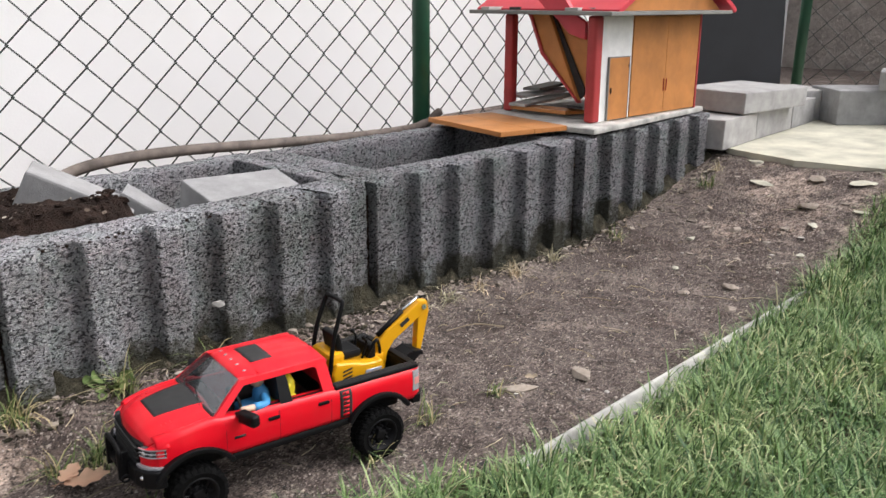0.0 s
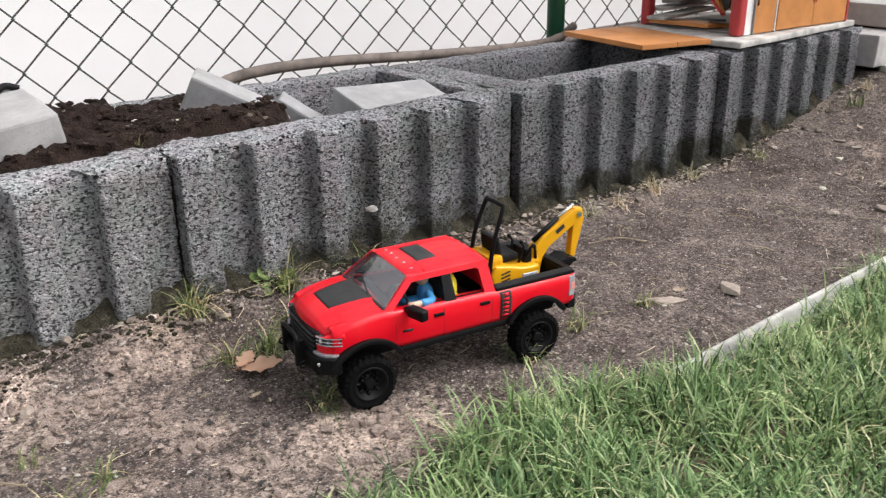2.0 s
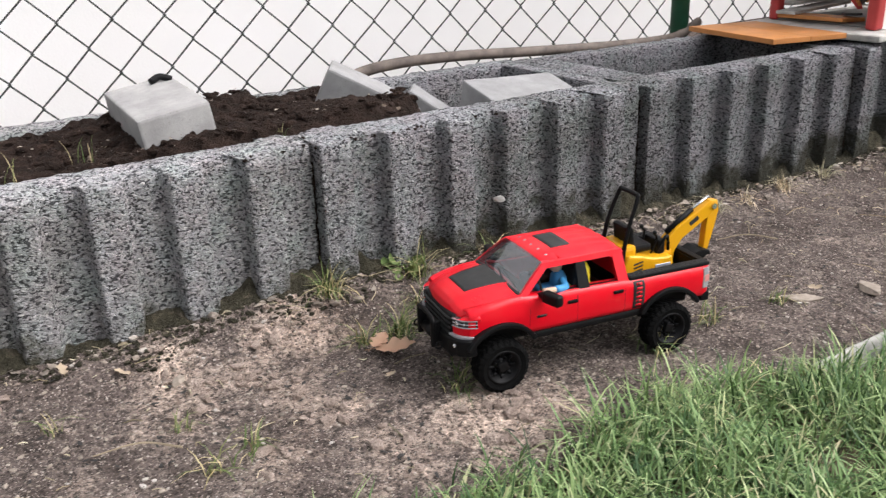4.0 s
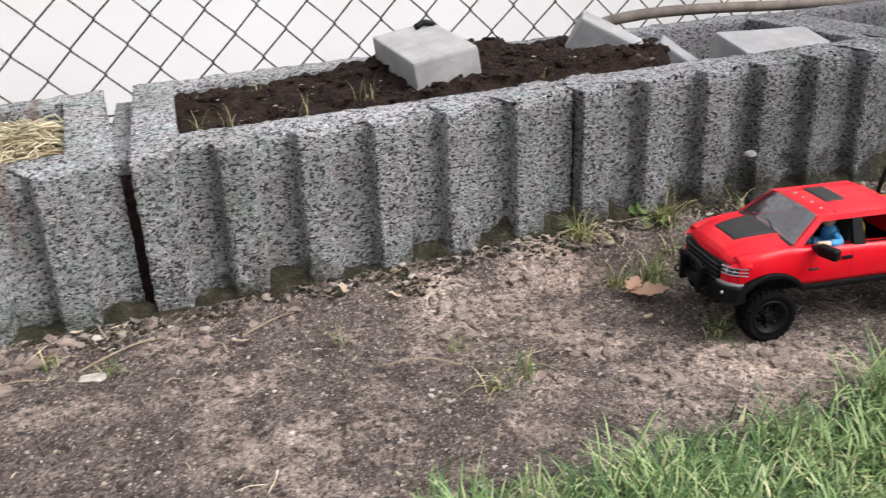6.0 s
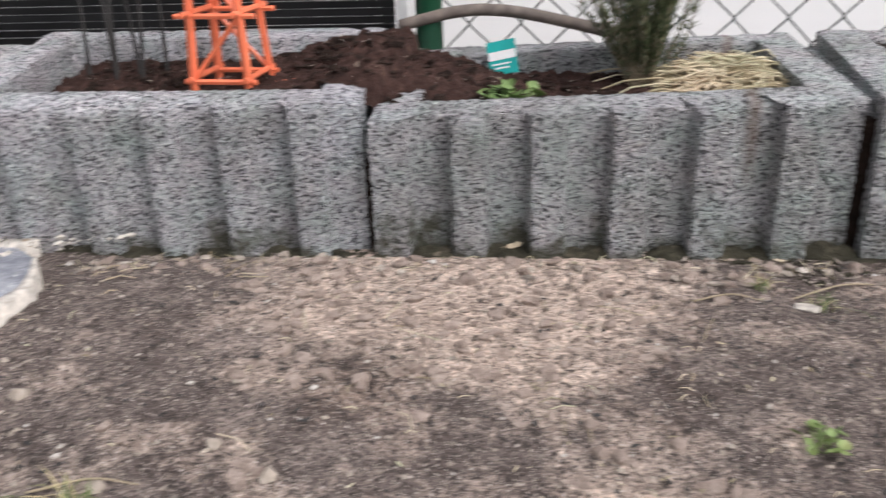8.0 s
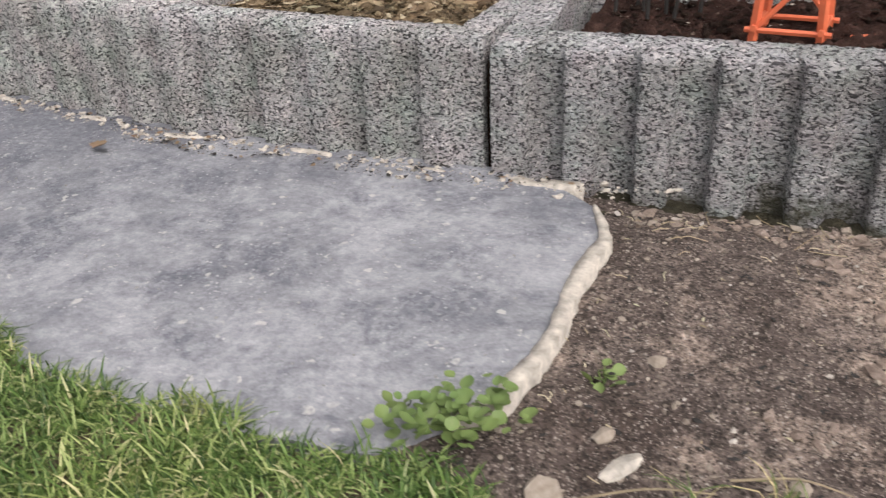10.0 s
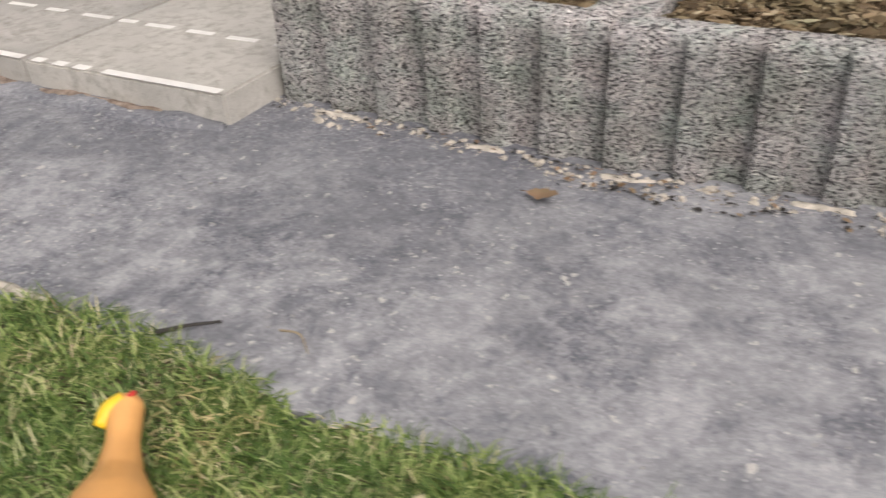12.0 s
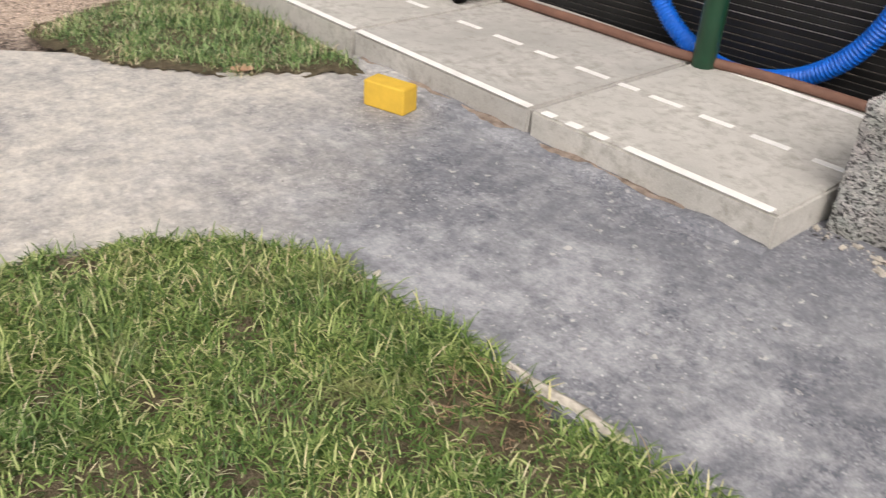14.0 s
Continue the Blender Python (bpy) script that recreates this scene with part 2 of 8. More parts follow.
def mat_asphalt():
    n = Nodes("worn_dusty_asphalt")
    fine, mid, big = n.noise(260, 3, 0.7), n.noise(34, 8, 0.82), n.noise(3.2, 7, 0.7)
    v = n.voronoi(240, out="Color")
    grey = n.ramp(v, [(0.1, (0.085, 0.09, 0.112)), (0.6, (0.15, 0.156, 0.185)), (0.95, (0.27, 0.272, 0.29))])
    scuff = n.noise(7.5, 10, 0.74, distort=0.4)
    dust = n.ramp(n.math("ADD", n.math("MULTIPLY", mid, 0.3), n.math("ADD", n.math("MULTIPLY", big, 0.3), n.math("MULTIPLY", scuff, 0.4))), [(0.45, 0.0), (0.55, 1.0)])
    # less trodden and so less dusty between the last planters and the wheel track
    def span(socket, a, b):
        m = n.node("ShaderNodeMapRange", Value=socket)
        m.inputs["From Min"].default_value, m.inputs["From Max"].default_value = a, b
        return m.outputs[0]

    waver = n.math("MULTIPLY", n.math("SUBTRACT", scuff, 0.5), 0.7)
    dark = n.math("MULTIPLY", span(n.math("ADD", n.axis(1), waver), -0.5, -0.22), n.math("MULTIPLY", span(n.math("ADD", n.axis(0), waver), -1.9, -2.4), span(n.math("ADD", n.axis(0), waver), -3.7, -3.1)))
    dust = n.math("MULTIPLY", dust, n.math("SUBTRACT", 1.0, n.math("MULTIPLY", dark, 0.75)))
    c = n.mix(dust, grey, n.mix(fine, (0.25, 0.257, 0.283), (0.475, 0.48, 0.5)))
    # damp worn patches where the bitumen shows
    worn = n.ramp(n.math("ADD", n.math("MULTIPLY", n.noise(8, 6, 0.68, distort=0.5), 0.65), n.math("MULTIPLY", n.noise(27, 5, 0.7), 0.35)), [(0.42, 0.75), (0.53, 0.1), (0.6, 0.0)])
    c = n.mix(worn, c, n.mix(fine, (0.085, 0.09, 0.11), (0.2, 0.206, 0.23)))
    sand = n.node("ShaderNodeMapRange", Value=n.math("ADD", n.math("ADD", n.axis(0), n.math("MULTIPLY", n.math("ADD", n.axis(1), 0.6), 0.7)), n.math("MULTIPLY", n.math("SUBTRACT", big, 0.5), 0.6)))
    sand.inputs["From Min"].default_value, sand.inputs["From Max"].default_value = -3.25, -3.68
    c = n.mix(n.math("MULTIPLY", sand.outputs[0], n.ramp(n.math("ADD", n.math("MULTIPLY", mid, 0.5), n.math("MULTIPLY", scuff, 0.5)), [(0.4, 0.35), (0.58, 0.95)])), c, n.mix(mid, (0.4, 0.37, 0.325), (0.68, 0.64, 0.58)))
    # paler again towards the bare earth
    pale = n.math("MULTIPLY", span(n.math("ADD", n.axis(0), waver), -2.45, -1.75), n.ramp(scuff, [(0.42, 0.15), (0.6, 0.65)]))
    c = n.mix(pale, c, n.mix(fine, (0.28, 0.288, 0.315), (0.5, 0.505, 0.525)))
    mottle = n.math("ADD", n.math("MULTIPLY", n.noise(95, 5, 0.7), 0.6), n.math("MULTIPLY", n.noise(38, 4, 0.65), 0.4))
    c = n.mix(1.0, c, n.ramp(mottle, [(0.36, (0.76, 0.77, 0.79)), (0.5, (1.04, 1.04, 1.04)), (0.64, (1.3, 1.29, 1.28))]), "MULTIPLY")
    chip = n.math("MULTIPLY", n.ramp(n.voronoi(150), [(0.2, 1.0), (0.3, 0.0)]), n.ramp(n.voronoi(150, out="Color"), [(0.72, 0.0), (0.8, 0.7)]))
    c = n.mix(n.math("MULTIPLY", chip, n.ramp(n.noise(4, 3), [(0.42, 0.2), (0.58, 1.0)])), c, (0.62, 0.61, 0.61))
    flecks = n.ramp(n.voronoi(120, out="Color"), [(0.84, 0.0), (0.88, 1.0)])
    c = n.mix(n.math("MULTIPLY", flecks, n.ramp(n.noise(60, 2), [(0.5, 0.0), (0.6, 0.7)])), c, (0.6, 0.58, 0.55))
    nm = n.bump(n.math("ADD", fine, n.math("MULTIPLY", mid, 0.6)), 0.55, 0.002)
    return n.done(c, n.ramp(mid, [(0.3, 0.55), (0.7, 0.8)]), 0, nm, 0.5)


def mat_soil(name, a, b, c3):
    n = Nodes(name)
    mid, fine = n.noise(40, 6, 0.7), n.noise(260, 3, 0.7)
    c = n.ramp(mid, [(0.3, a), (0.55, b), (0.8, c3)])
    c = n.mix(n.ramp(n.voronoi(130, out="Color"), [(0.93, 0.0), (0.95, 0.6)]), c, (0.3, 0.24, 0.19))
    return n.done(c, 0.97, 0, n.bump(n.math("ADD", mid, fine), 1.0, 0.008), 0.15)


def mat_grass(name, stops):
    n = Nodes(name)
    c = n.ramp(n.island(), stops)
    patch = n.ramp(n.noise(6, 5, 0.65), [(0.3, (0.62, 0.74, 0.6)), (0.7, (1.35, 1.2, 1.1))])
    c = n.mix(1.0, c, patch, "MULTIPLY")
    c = n.mix(n.ramp(n.noise(11, 6, 0.7), [(0.58, 0.0), (0.72, 0.5)]), c, (0.33, 0.29, 0.14))
    return n.done(c, 0.55, 0, None, 0.35, Transmission_Weight=0.0, Subsurface_Weight=0.0)


def mat_paver():
    n = Nodes("concrete_paver")
    big, mid, fine = n.noise(6, 5, 0.65), n.noise(45, 5, 0.7), n.noise(420, 3)
    c = n.ramp(big, [(0.3, (0.37, 0.355, 0.33)), (0.7, (0.57, 0.55, 0.52))])
    c = n.mix(n.math("MULTIPLY", n.ramp(n.math("ADD", mid, n.math("MULTIPLY", n.math("SUBTRACT", big, 0.5), 0.5)), [(0.48, 0.0), (0.7, 1.0)]), 0.6), c, (0.2, 0.18, 0.15))
    c = n.mix(n.ramp(n.voronoi(160, out="Color"), [(0.94, 0.0), (0.96, 0.5)]), c, (0.6, 0.58, 0.54))
    c = n.mix(0.12, c, n.ramp(fine, [(0.3, 0.1), (0.7, 0.9)]))
    c = n.mix(1.0, c, n.ramp(n.rand(), [(0, (0.9, 0.9, 0.9)), (1, (1.06, 1.06, 1.05))]), "MULTIPLY")
    return n.done(c, 0.85, 0, n.bump(n.math("ADD", mid, fine), 0.35, 0.0015), 0.3)


def mat_brick_grey():
    n = Nodes("grey_cast_concrete")
    big, fine = n.noise(18, 5, 0.65), n.noise(300, 4, 0.7)
    c = n.ramp(big, [(0.3, (0.27, 0.267, 0.265)), (0.7, (0.42, 0.417, 0.412))])
    c = n.mix(n.ramp(n.voronoi(190), [(0.1, 0.35), (0.22, 0.0)]), c, (0.16, 0.15, 0.14))
    c = n.mix(1.0, c, n.ramp(n.rand(), [(0, (0.85, 0.85, 0.86)), (1, (1.12, 1.1, 1.08))]), "MULTIPLY")
    return n.done(c, 0.9, 0, n.bump(fine, 0.5, 0.0015), 0.3)


def mat_stone():
    n = Nodes("pebble_stone")
    c = n.ramp(n.island(), [(0.0, (0.09, 0.07, 0.055)), (0.3, (0.2, 0.16, 0.125)), (0.6, (0.32, 0.265, 0.21)), (0.85, (0.42, 0.36, 0.29)), (1.0, (0.6, 0.57, 0.53))])
    c = n.mix(0.35, c, n.ramp(n.noise(150, 4), [(0.3, (0.15, 0.12, 0.1)), (0.7, (0.5, 0.45, 0.4))]))
    return n.done(c, 0.85, 0, n.bump(n.noise(300, 3), 0.4, 0.001), 0.3)


def mat_toy_paint(name, color):
    n = Nodes(name)
    dust = n.ramp(n.noise(30, 5, 0.65), [(0.5, 0.0), (0.85, 0.07)])
    c = n.mix(dust, color, (0.35, 0.28, 0.22))
    r = n.ramp(n.noise(22, 4), [(0.3, 0.28), (0.7, 0.4)])
    return n.done(c, r, 0, None, 0.3, Coat_Weight=0.08, Coat_Roughness=0.1)


def mat_windscreen():
    n = Nodes("clear_windscreen_plastic")
    clear = n.node("ShaderNodeBsdfTransparent", Color=(0.32, 0.34, 0.37))
    gloss = n.node("ShaderNodeBsdfGlossy", Roughness=0.06, Color=(0.9, 0.93, 1.0))
    mix = n.node("ShaderNodeMixShader", Fac=0.2)
    n.t.links.new(clear.outputs[0], mix.inputs[1])
    n.t.links.new(gloss.outputs[0], mix.inputs[2])
    n.t.links.new(mix.outputs[0], n.t.nodes["Material Output"].inputs["Surface"])
    n.t.nodes.remove(n.b)
    return n.mat


def mat_plaster():
    n = Nodes("white_render")
    c = n.ramp(n.noise(1.3, 4, 0.6), [(0.3, (0.84, 0.83, 0.81)), (0.7, (0.9, 0.895, 0.88))])
    return n.done(c, 0.9, 0, n.bump(n.noise(160, 4), 0.3, 0.002), 0.2)


def mat_bank():
    n = Nodes("brown_earth_bank")
    c = n.ramp(n.noise(9, 7, 0.75), [(0.3, (0.32, 0.27, 0.24)), (0.55, (0.52, 0.46, 0.41)), (0.8, (0.66, 0.6, 0.55))])
    return n.done(c, 0.95, 0, n.bump(n.noise(30, 6, 0.7), 1.0, 0.05), 0.2)


M = {
    "pumice": mat_pumice(), "dirt": mat_dirt(), "asphalt": mat_asphalt(), "paver": mat_paver(), "brick": mat_brick_grey(), "stone": mat_stone(),
    "soil": mat_soil("dark_potting_soil", (0.012, 0.008, 0.006), (0.035, 0.022, 0.017), (0.075, 0.048, 0.036)),
    "soil_red": mat_soil("reddish_soil", (0.02, 0.011, 0.009), (0.065, 0.035, 0.028), (0.16, 0.098, 0.078)),
    "moss": mat_soil("mossy_earth", (0.02, 0.019, 0.013), (0.062, 0.056, 0.038), (0.2, 0.165, 0.125)), "soil_tan": mat_soil("tan_stony_soil", (0.10, 0.07, 0.045), (0.2, 0.15, 0.1), (0.32, 0.25, 0.18)),
    "thatch": mat_soil("lawn_thatch", (0.065, 0.054, 0.034), (0.15, 0.122, 0.08), (0.28, 0.23, 0.16)),
    "grass": mat_grass("lawn_grass", [(0.0, (0.036, 0.086, 0.034)), (0.3, (0.1, 0.182, 0.064)), (0.65, (0.2, 0.31, 0.125)), (0.9, (0.37, 0.47, 0.25)), (0.96, (0.47, 0.46, 0.28)), (1.0, (0.56, 0.52, 0.38))]),
    "tuft": mat_grass("wild_grass", [(0.0, (0.06, 0.11, 0.03)), (0.5, (0.15, 0.2, 0.07)), (0.75, (0.34, 0.31, 0.16)), (1.0, (0.52, 0.45, 0.29))]),
    "grass_short": mat_grass("path_lawn_grass", [(0.0, (0.03, 0.068, 0.016)), (0.3, (0.075, 0.138, 0.034)), (0.62, (0.145, 0.225, 0.064)), (0.86, (0.32, 0.4, 0.165)), (0.95, (0.44, 0.46, 0.26)), (1.0, (0.5, 0.47, 0.31))]),
    "chips": mat_grass("brown_wood_chips", [(0.0, (0.06, 0.042, 0.027)), (0.5, (0.17, 0.122, 0.08)), (0.85, (0.3, 0.235, 0.165)), (1.0, (0.5, 0.44, 0.36))]),
    "straw": mat_grass("dry_straw", [(0.0, (0.27, 0.215, 0.14)), (0.5, (0.48, 0.415, 0.31)), (1.0, (0.68, 0.62, 0.5))]),
    "herb": mat_grass("needle_leaves", [(0.0, (0.05, 0.07, 0.042)), (0.6, (0.125, 0.155, 0.092)), (1.0, (0.27, 0.31, 0.2))]),
    "leafgreen": mat_grass("broad_leaves", [(0.0, (0.085, 0.13, 0.045)), (0.5, (0.18, 0.25, 0.095)), (1.0, (0.33, 0.4, 0.2))]),
    "paleleaf": mat_grass("bleached_leaf", [(0.0, (0.3, 0.22, 0.17)), (1.0, (0.6, 0.5, 0.42))]),
    "brownleaf": mat_grass("old_brown_leaf", [(0.0, (0.16, 0.1, 0.07)), (1.0, (0.36, 0.25, 0.18))]),
    "deadleaf": mat_grass("dead_leaf", [(0.0, (0.24, 0.135, 0.1)), (0.6, (0.52, 0.315, 0.24)), (1.0, (0.62, 0.42, 0.34))]),
    "wire": plain("green_grey_wire", (0.045, 0.052, 0.045), 0.55, 0.2),
    "post": plain("green_post_paint", (0.012, 0.07, 0.035), 0.4, 0.0, 0.15, 25),
    "plaster": mat_plaster(), "bank": mat_bank(),
    "white": plain("white_paint", (0.8, 0.79, 0.77), 0.6, 0, 0.1, 30),
    "strip": plain("weathered_white_strip", (0.46, 0.45, 0.42), 0.7, 0, 0.55, 16, 0.4),
    "hose": plain("dusty_brown_hose", (0.14, 0.112, 0.095), 0.75, 0, 0.45, 30, 0.5),
    "pipe": plain("rust_brown_pipe", (0.17, 0.085, 0.06), 0.6, 0, 0.25, 18, 0.2),
    "slat": plain("black_screen_plastic", (0.014, 0.014, 0.0145), 0.6, 0, 0.3, 12),
    "blue": plain("blue_hose_plastic", (0.0, 0.13, 0.62), 0.35),
    "red": mat_toy_paint("red_toy_plastic", (0.74, 0.004, 0.016)), "yellow": mat_toy_paint("yellow_toy_plastic", (0.74, 0.36, 0.006)),
    "black": plain("black_plastic", (0.005, 0.005, 0.0055), 0.5, 0, 0.3, 60, 0.0, 0.16), "rubber": plain("black_rubber", (0.0045, 0.0045, 0.0045), 0.85, 0, 0.4, 90, 0.3, 0.08),
    "decal": plain("matt_black_decal", (0.018, 0.018, 0.018), 0.65, 0, 0.2, 80), "chrome": plain("silver_plastic", (0.7, 0.7, 0.72), 0.2, 0.9),
    "lamp": plain("clear_lamp_plastic", (0.38, 0.38, 0.4), 0.1, 0.2, 0.2, 200), "headlamp": plain("smoked_lamp_plastic", (0.06, 0.058, 0.06), 0.1, 0.3, 0.3, 200), "tail": plain("red_lamp_plastic", (0.62, 0.25, 0.22), 0.15, 0, 0.2, 200),
    "glass": plain("smoked_window", (0.02, 0.021, 0.023), 0.05, 0, 0.1), "screen_glass": mat_windscreen(),
    "dollblue": plain("blue_doll_cloth", (0.05, 0.27, 0.55), 0.6), "dollyellow": plain("bright_yellow_plastic", (0.8, 0.68, 0.03), 0.5),
    "doll": plain("pale_doll_plastic", (0.62, 0.42, 0.3), 0.5),
    "orange": plain("orange_plastic", (0.75, 0.18, 0.085), 0.4, 0, 0.12, 30), "teal": plain("teal_label_plastic", (0.01, 0.36, 0.33), 0.4),
    "wood_orange": plain("ochre_painted_wood", (0.5, 0.2, 0.05), 0.6, 0, 0.2, 14, 0.3), "wood_red": plain("red_painted_wood", (0.4, 0.035, 0.035), 0.55, 0, 0.2, 16, 0.2),
    "roof_red": plain("pinkish_red_roof_paint", (0.6, 0.04, 0.06), 0.5, 0, 0.12, 10), "wood_grey": plain("grey_weathered_board", (0.22, 0.215, 0.2), 0.8, 0, 0.2, 12, 0.3),
    "board": plain("black_board", (0.018, 0.019, 0.022), 0.5, 0, 0.25, 6), "yellow_block": plain("yellow_painted_block", (0.66, 0.42, 0.05), 0.6, 0, 0.12, 26, 0.4),
    "pad": plain("pale_old_concrete", (0.5, 0.48, 0.385), 0.9, 0, 0.3, 9, 0.5), "mortar": plain("cream_mortar", (0.48, 0.44, 0.385), 0.9, 0, 0.4, 70, 0.8),
    "clod": mat_soil("crumbled_sandy_earth", (0.2, 0.15, 0.122), (0.42, 0.335, 0.285), (0.64, 0.53, 0.46)), "chicken": plain("tan_rubber", (0.72, 0.37, 0.13), 0.45, 0, 0.1, 20), "beak": plain("yellow_rubber", (0.85, 0.58, 0.04), 0.4), "comb": plain("red_rubber", (0.55, 0.04, 0.03), 0.45),
    "stick": plain("dark_twig", (0.03, 0.027, 0.025), 0.8, 0, 0.3, 60, 0.4), "twig": plain("pale_twig", (0.3, 0.24, 0.16), 0.85, 0, 0.3, 60, 0.4),
}


# ---- geometry helpers ----
def link(name, bm, material, parent=None, label="", smooth=False):
    me = bpy.data.meshes.new(name)
    bmesh.ops.recalc_face_normals(bm, faces=bm.faces[:])
    bm.to_mesh(me)
    bm.free()
    if smooth:
        me.polygons.foreach_set("use_smooth", [True] * len(me.polygons))
    me.materials.append(material)
    ob = new(name, me)
    ob.parent = parent
    if label:
        ob["label"] = label
    return ob


def part(name, bm, material, parent, label="", smooth=False):
    return link(name, bm, material, parent, label, smooth)


def thing(name, label, category, group="", kind=""):
    return tagged(new(name), label, category, group, kind)


def raw(name, verts, faces, material, parent=None, smooth=False):
    """A mesh straight from arrays: for large sheets and for what nobody could count."""
    me = bpy.data.meshes.new(name)
    verts, faces = np.asarray(verts, np.float32), np.asarray(faces, np.int32)
    k = faces.shape[1]
    me.vertices.add(len(verts))
    me.vertices.foreach_set("co", verts.ravel())
    me.loops.add(faces.size)
    me.loops.foreach_set("vertex_index", faces.ravel())
    me.polygons.add(len(faces))
    me.polygons.foreach_set("loop_start", np.arange(0, faces.size, k, dtype=np.int32))
    me.polygons.foreach_set("use_smooth", np.full(len(faces), smooth))
    me.update(calc_edges=True)
    me.validate()
    me.materials.append(material)
    ob = new(name, me)
    ob.parent = parent
    return ob


def box(size, at=(0, 0, 0), bevel=0.0, m=None, bm=None, seg=2):
    own = bm is None
    bm = bm or bmesh.new()
    made = bmesh.ops.create_cube(bm, size=1.0)["verts"]
    bmesh.ops.scale(bm, vec=size, verts=made)
    if bevel:
        edges = list({e for v in made for e in v.link_edges})
        made = bmesh.ops.bevel(bm, geom=made + edges, offset=bevel, segments=seg, profile=0.6, affect="EDGES")["verts"]
    bmesh.ops.transform(bm, matrix=(m or Matrix()) if m else Matrix.Translation(at), verts=made)
    return bm


def prism(outline, y0, y1, bevel=0.0, seg=2):
    """An outline of (x, z) pairs, drawn out along y."""
    bm = bmesh.new()
    a = [bm.verts.new((x, y0, z)) for x, z in outline]
    b = [bm.verts.new((x, y1, z)) for x, z in outline]
    n = len(outline)
    bm.faces.new(a), bm.faces.new(b[::-1])
    for i in range(n):
        bm.faces.new((a[i], b[i], b[(i + 1) % n], a[(i + 1) % n]))
    bmesh.ops.recalc_face_normals(bm, faces=bm.faces[:])
    if bevel:
        sharp = [e for e in bm.edges if len(e.link_faces) == 2 and e.calc_face_angle(0) > 0.5]
        bmesh.ops.bevel(bm, geom=sharp, offset=bevel, segments=seg, profile=0.6, affect="EDGES", clamp_overlap=True)
    return bm


def tube(points, r, sides=8, bm=None, taper=None, closed=False):
    bm = bm or bmesh.new()
    pts = [Vector(p) for p in points]
    rings = []
    up = Vector((0.13, 0.21, 0.97)).normalized()
    for i, p in enumerate(pts):
        d = (pts[min(i + 1, len(pts) - 1)] - pts[max(i - 1, 0)]).normalized()
        if abs(d.dot(up)) > 0.96:
            up = Vector((0.9, 0.3, 0.2)).normalized()
        u = d.cross(up).normalized()
        v = d.cross(u)
        rr = r if taper is None else r * (1 + (taper - 1) * i / (len(pts) - 1))
        rings.append([bm.verts.new(p + rr * (math.cos(a) * u + math.sin(a) * v)) for a in np.arange(sides) * 2 * math.pi / sides])
    for a, b in zip(rings, rings[1:]):
        for i in range(sides):
            bm.faces.new((a[i], a[(i + 1) % sides], b[(i + 1) % sides], b[i]))
    bm.faces.new(rings[0][::-1]), bm.faces.new(rings[-1])
    return bm


def smooth_line(points, steps=8):
    """Points of a soft curve through the given ones."""
    p = [Vector(q) for q in points]
    p = [2 * p[0] - p[1]] + p + [2 * p[-1] - p[-2]]
    out = []
    for i in range(1, len(p) - 2):
        for s in range(steps):
            t = s / steps
            a, b, c, d = p[i - 1 : i + 3]
            out.append(0.5 * (2 * b + (c - a) * t + (2 * a - 5 * b + 4 * c - d) * t * t + (3 * b - a - 3 * c + d) * t**3))
    return out + [p[-2]]


def ball(r, at=(0, 0, 0), scale=(1, 1, 1), sub=2, bm=None):
    bm = bm or bmesh.new()
    made = bmesh.ops.create_icosphere(bm, subdivisions=sub, radius=r)["verts"]
    bmesh.ops.scale(bm, vec=scale, verts=made)
    bmesh.ops.translate(bm, vec=at, verts=made)
    return bm




def fade(a, b, x):
    t = np.clip((x - a) / (b - a), 0, 1)
    return t * t * (3 - 2 * t)


def lattice(ix, iy, seed):
    h = (ix.astype(np.int64) * 374761393 + iy.astype(np.int64) * 668265263 + seed * 144269504) & 0x7FFFFFFF
    h = ((h ^ (h >> 13)) * 1274126177) & 0x7FFFFFFF
    return ((h ^ (h >> 16)) & 0xFFFF) / 65535.0


def hills(x, y, cell, seed=1, octaves=3):
    """Soft value noise from -1 to 1."""
    out, amp, tot = 0, 1.0, 0
    for o in range(octaves):
        u, v = np.asarray(x) / cell, np.asarray(y) / cell
        i, j = np.floor(u), np.floor(v)
        a, b = u - i, v - j
        a, b = a * a * (3 - 2 * a), b * b * (3 - 2 * b)
        s = seed + 17 * o
        n = (lattice(i, j, s) * (1 - a) + lattice(i + 1, j, s) * a) * (1 - b) + (lattice(i, j + 1, s) * (1 - a) + lattice(i + 1, j + 1, s) * a) * b
        out, tot, amp, cell = out + amp * (2 * n - 1), tot + amp, amp * 0.5, cell * 0.5
    return out / tot


def lumps(x, y, z, cell, seed=3):
    """Distance to the nearest of points strewn one to a cell, in cells: rounded grains with creases between."""
    p = np.stack([x, y, z], -1) / cell
    base = np.floor(p)
    best = np.full(len(p), 9.0)
    for dx in (-1, 0, 1):
        for dy in (-1, 0, 1):
            for dz in (-1, 0, 1):
                c = base + (dx, dy, dz)
                k = c[:, 2] * 57 + 13
                q = c + np.stack([lattice(c[:, 0] + k, c[:, 1], seed), lattice(c[:, 0], c[:, 1] + k, seed + 5), lattice(c[:, 0] - k, c[:, 1] + k, seed + 9)], -1)
                best = np.minimum(best, ((p - q) ** 2).sum(-1))
    return np.sqrt(best)


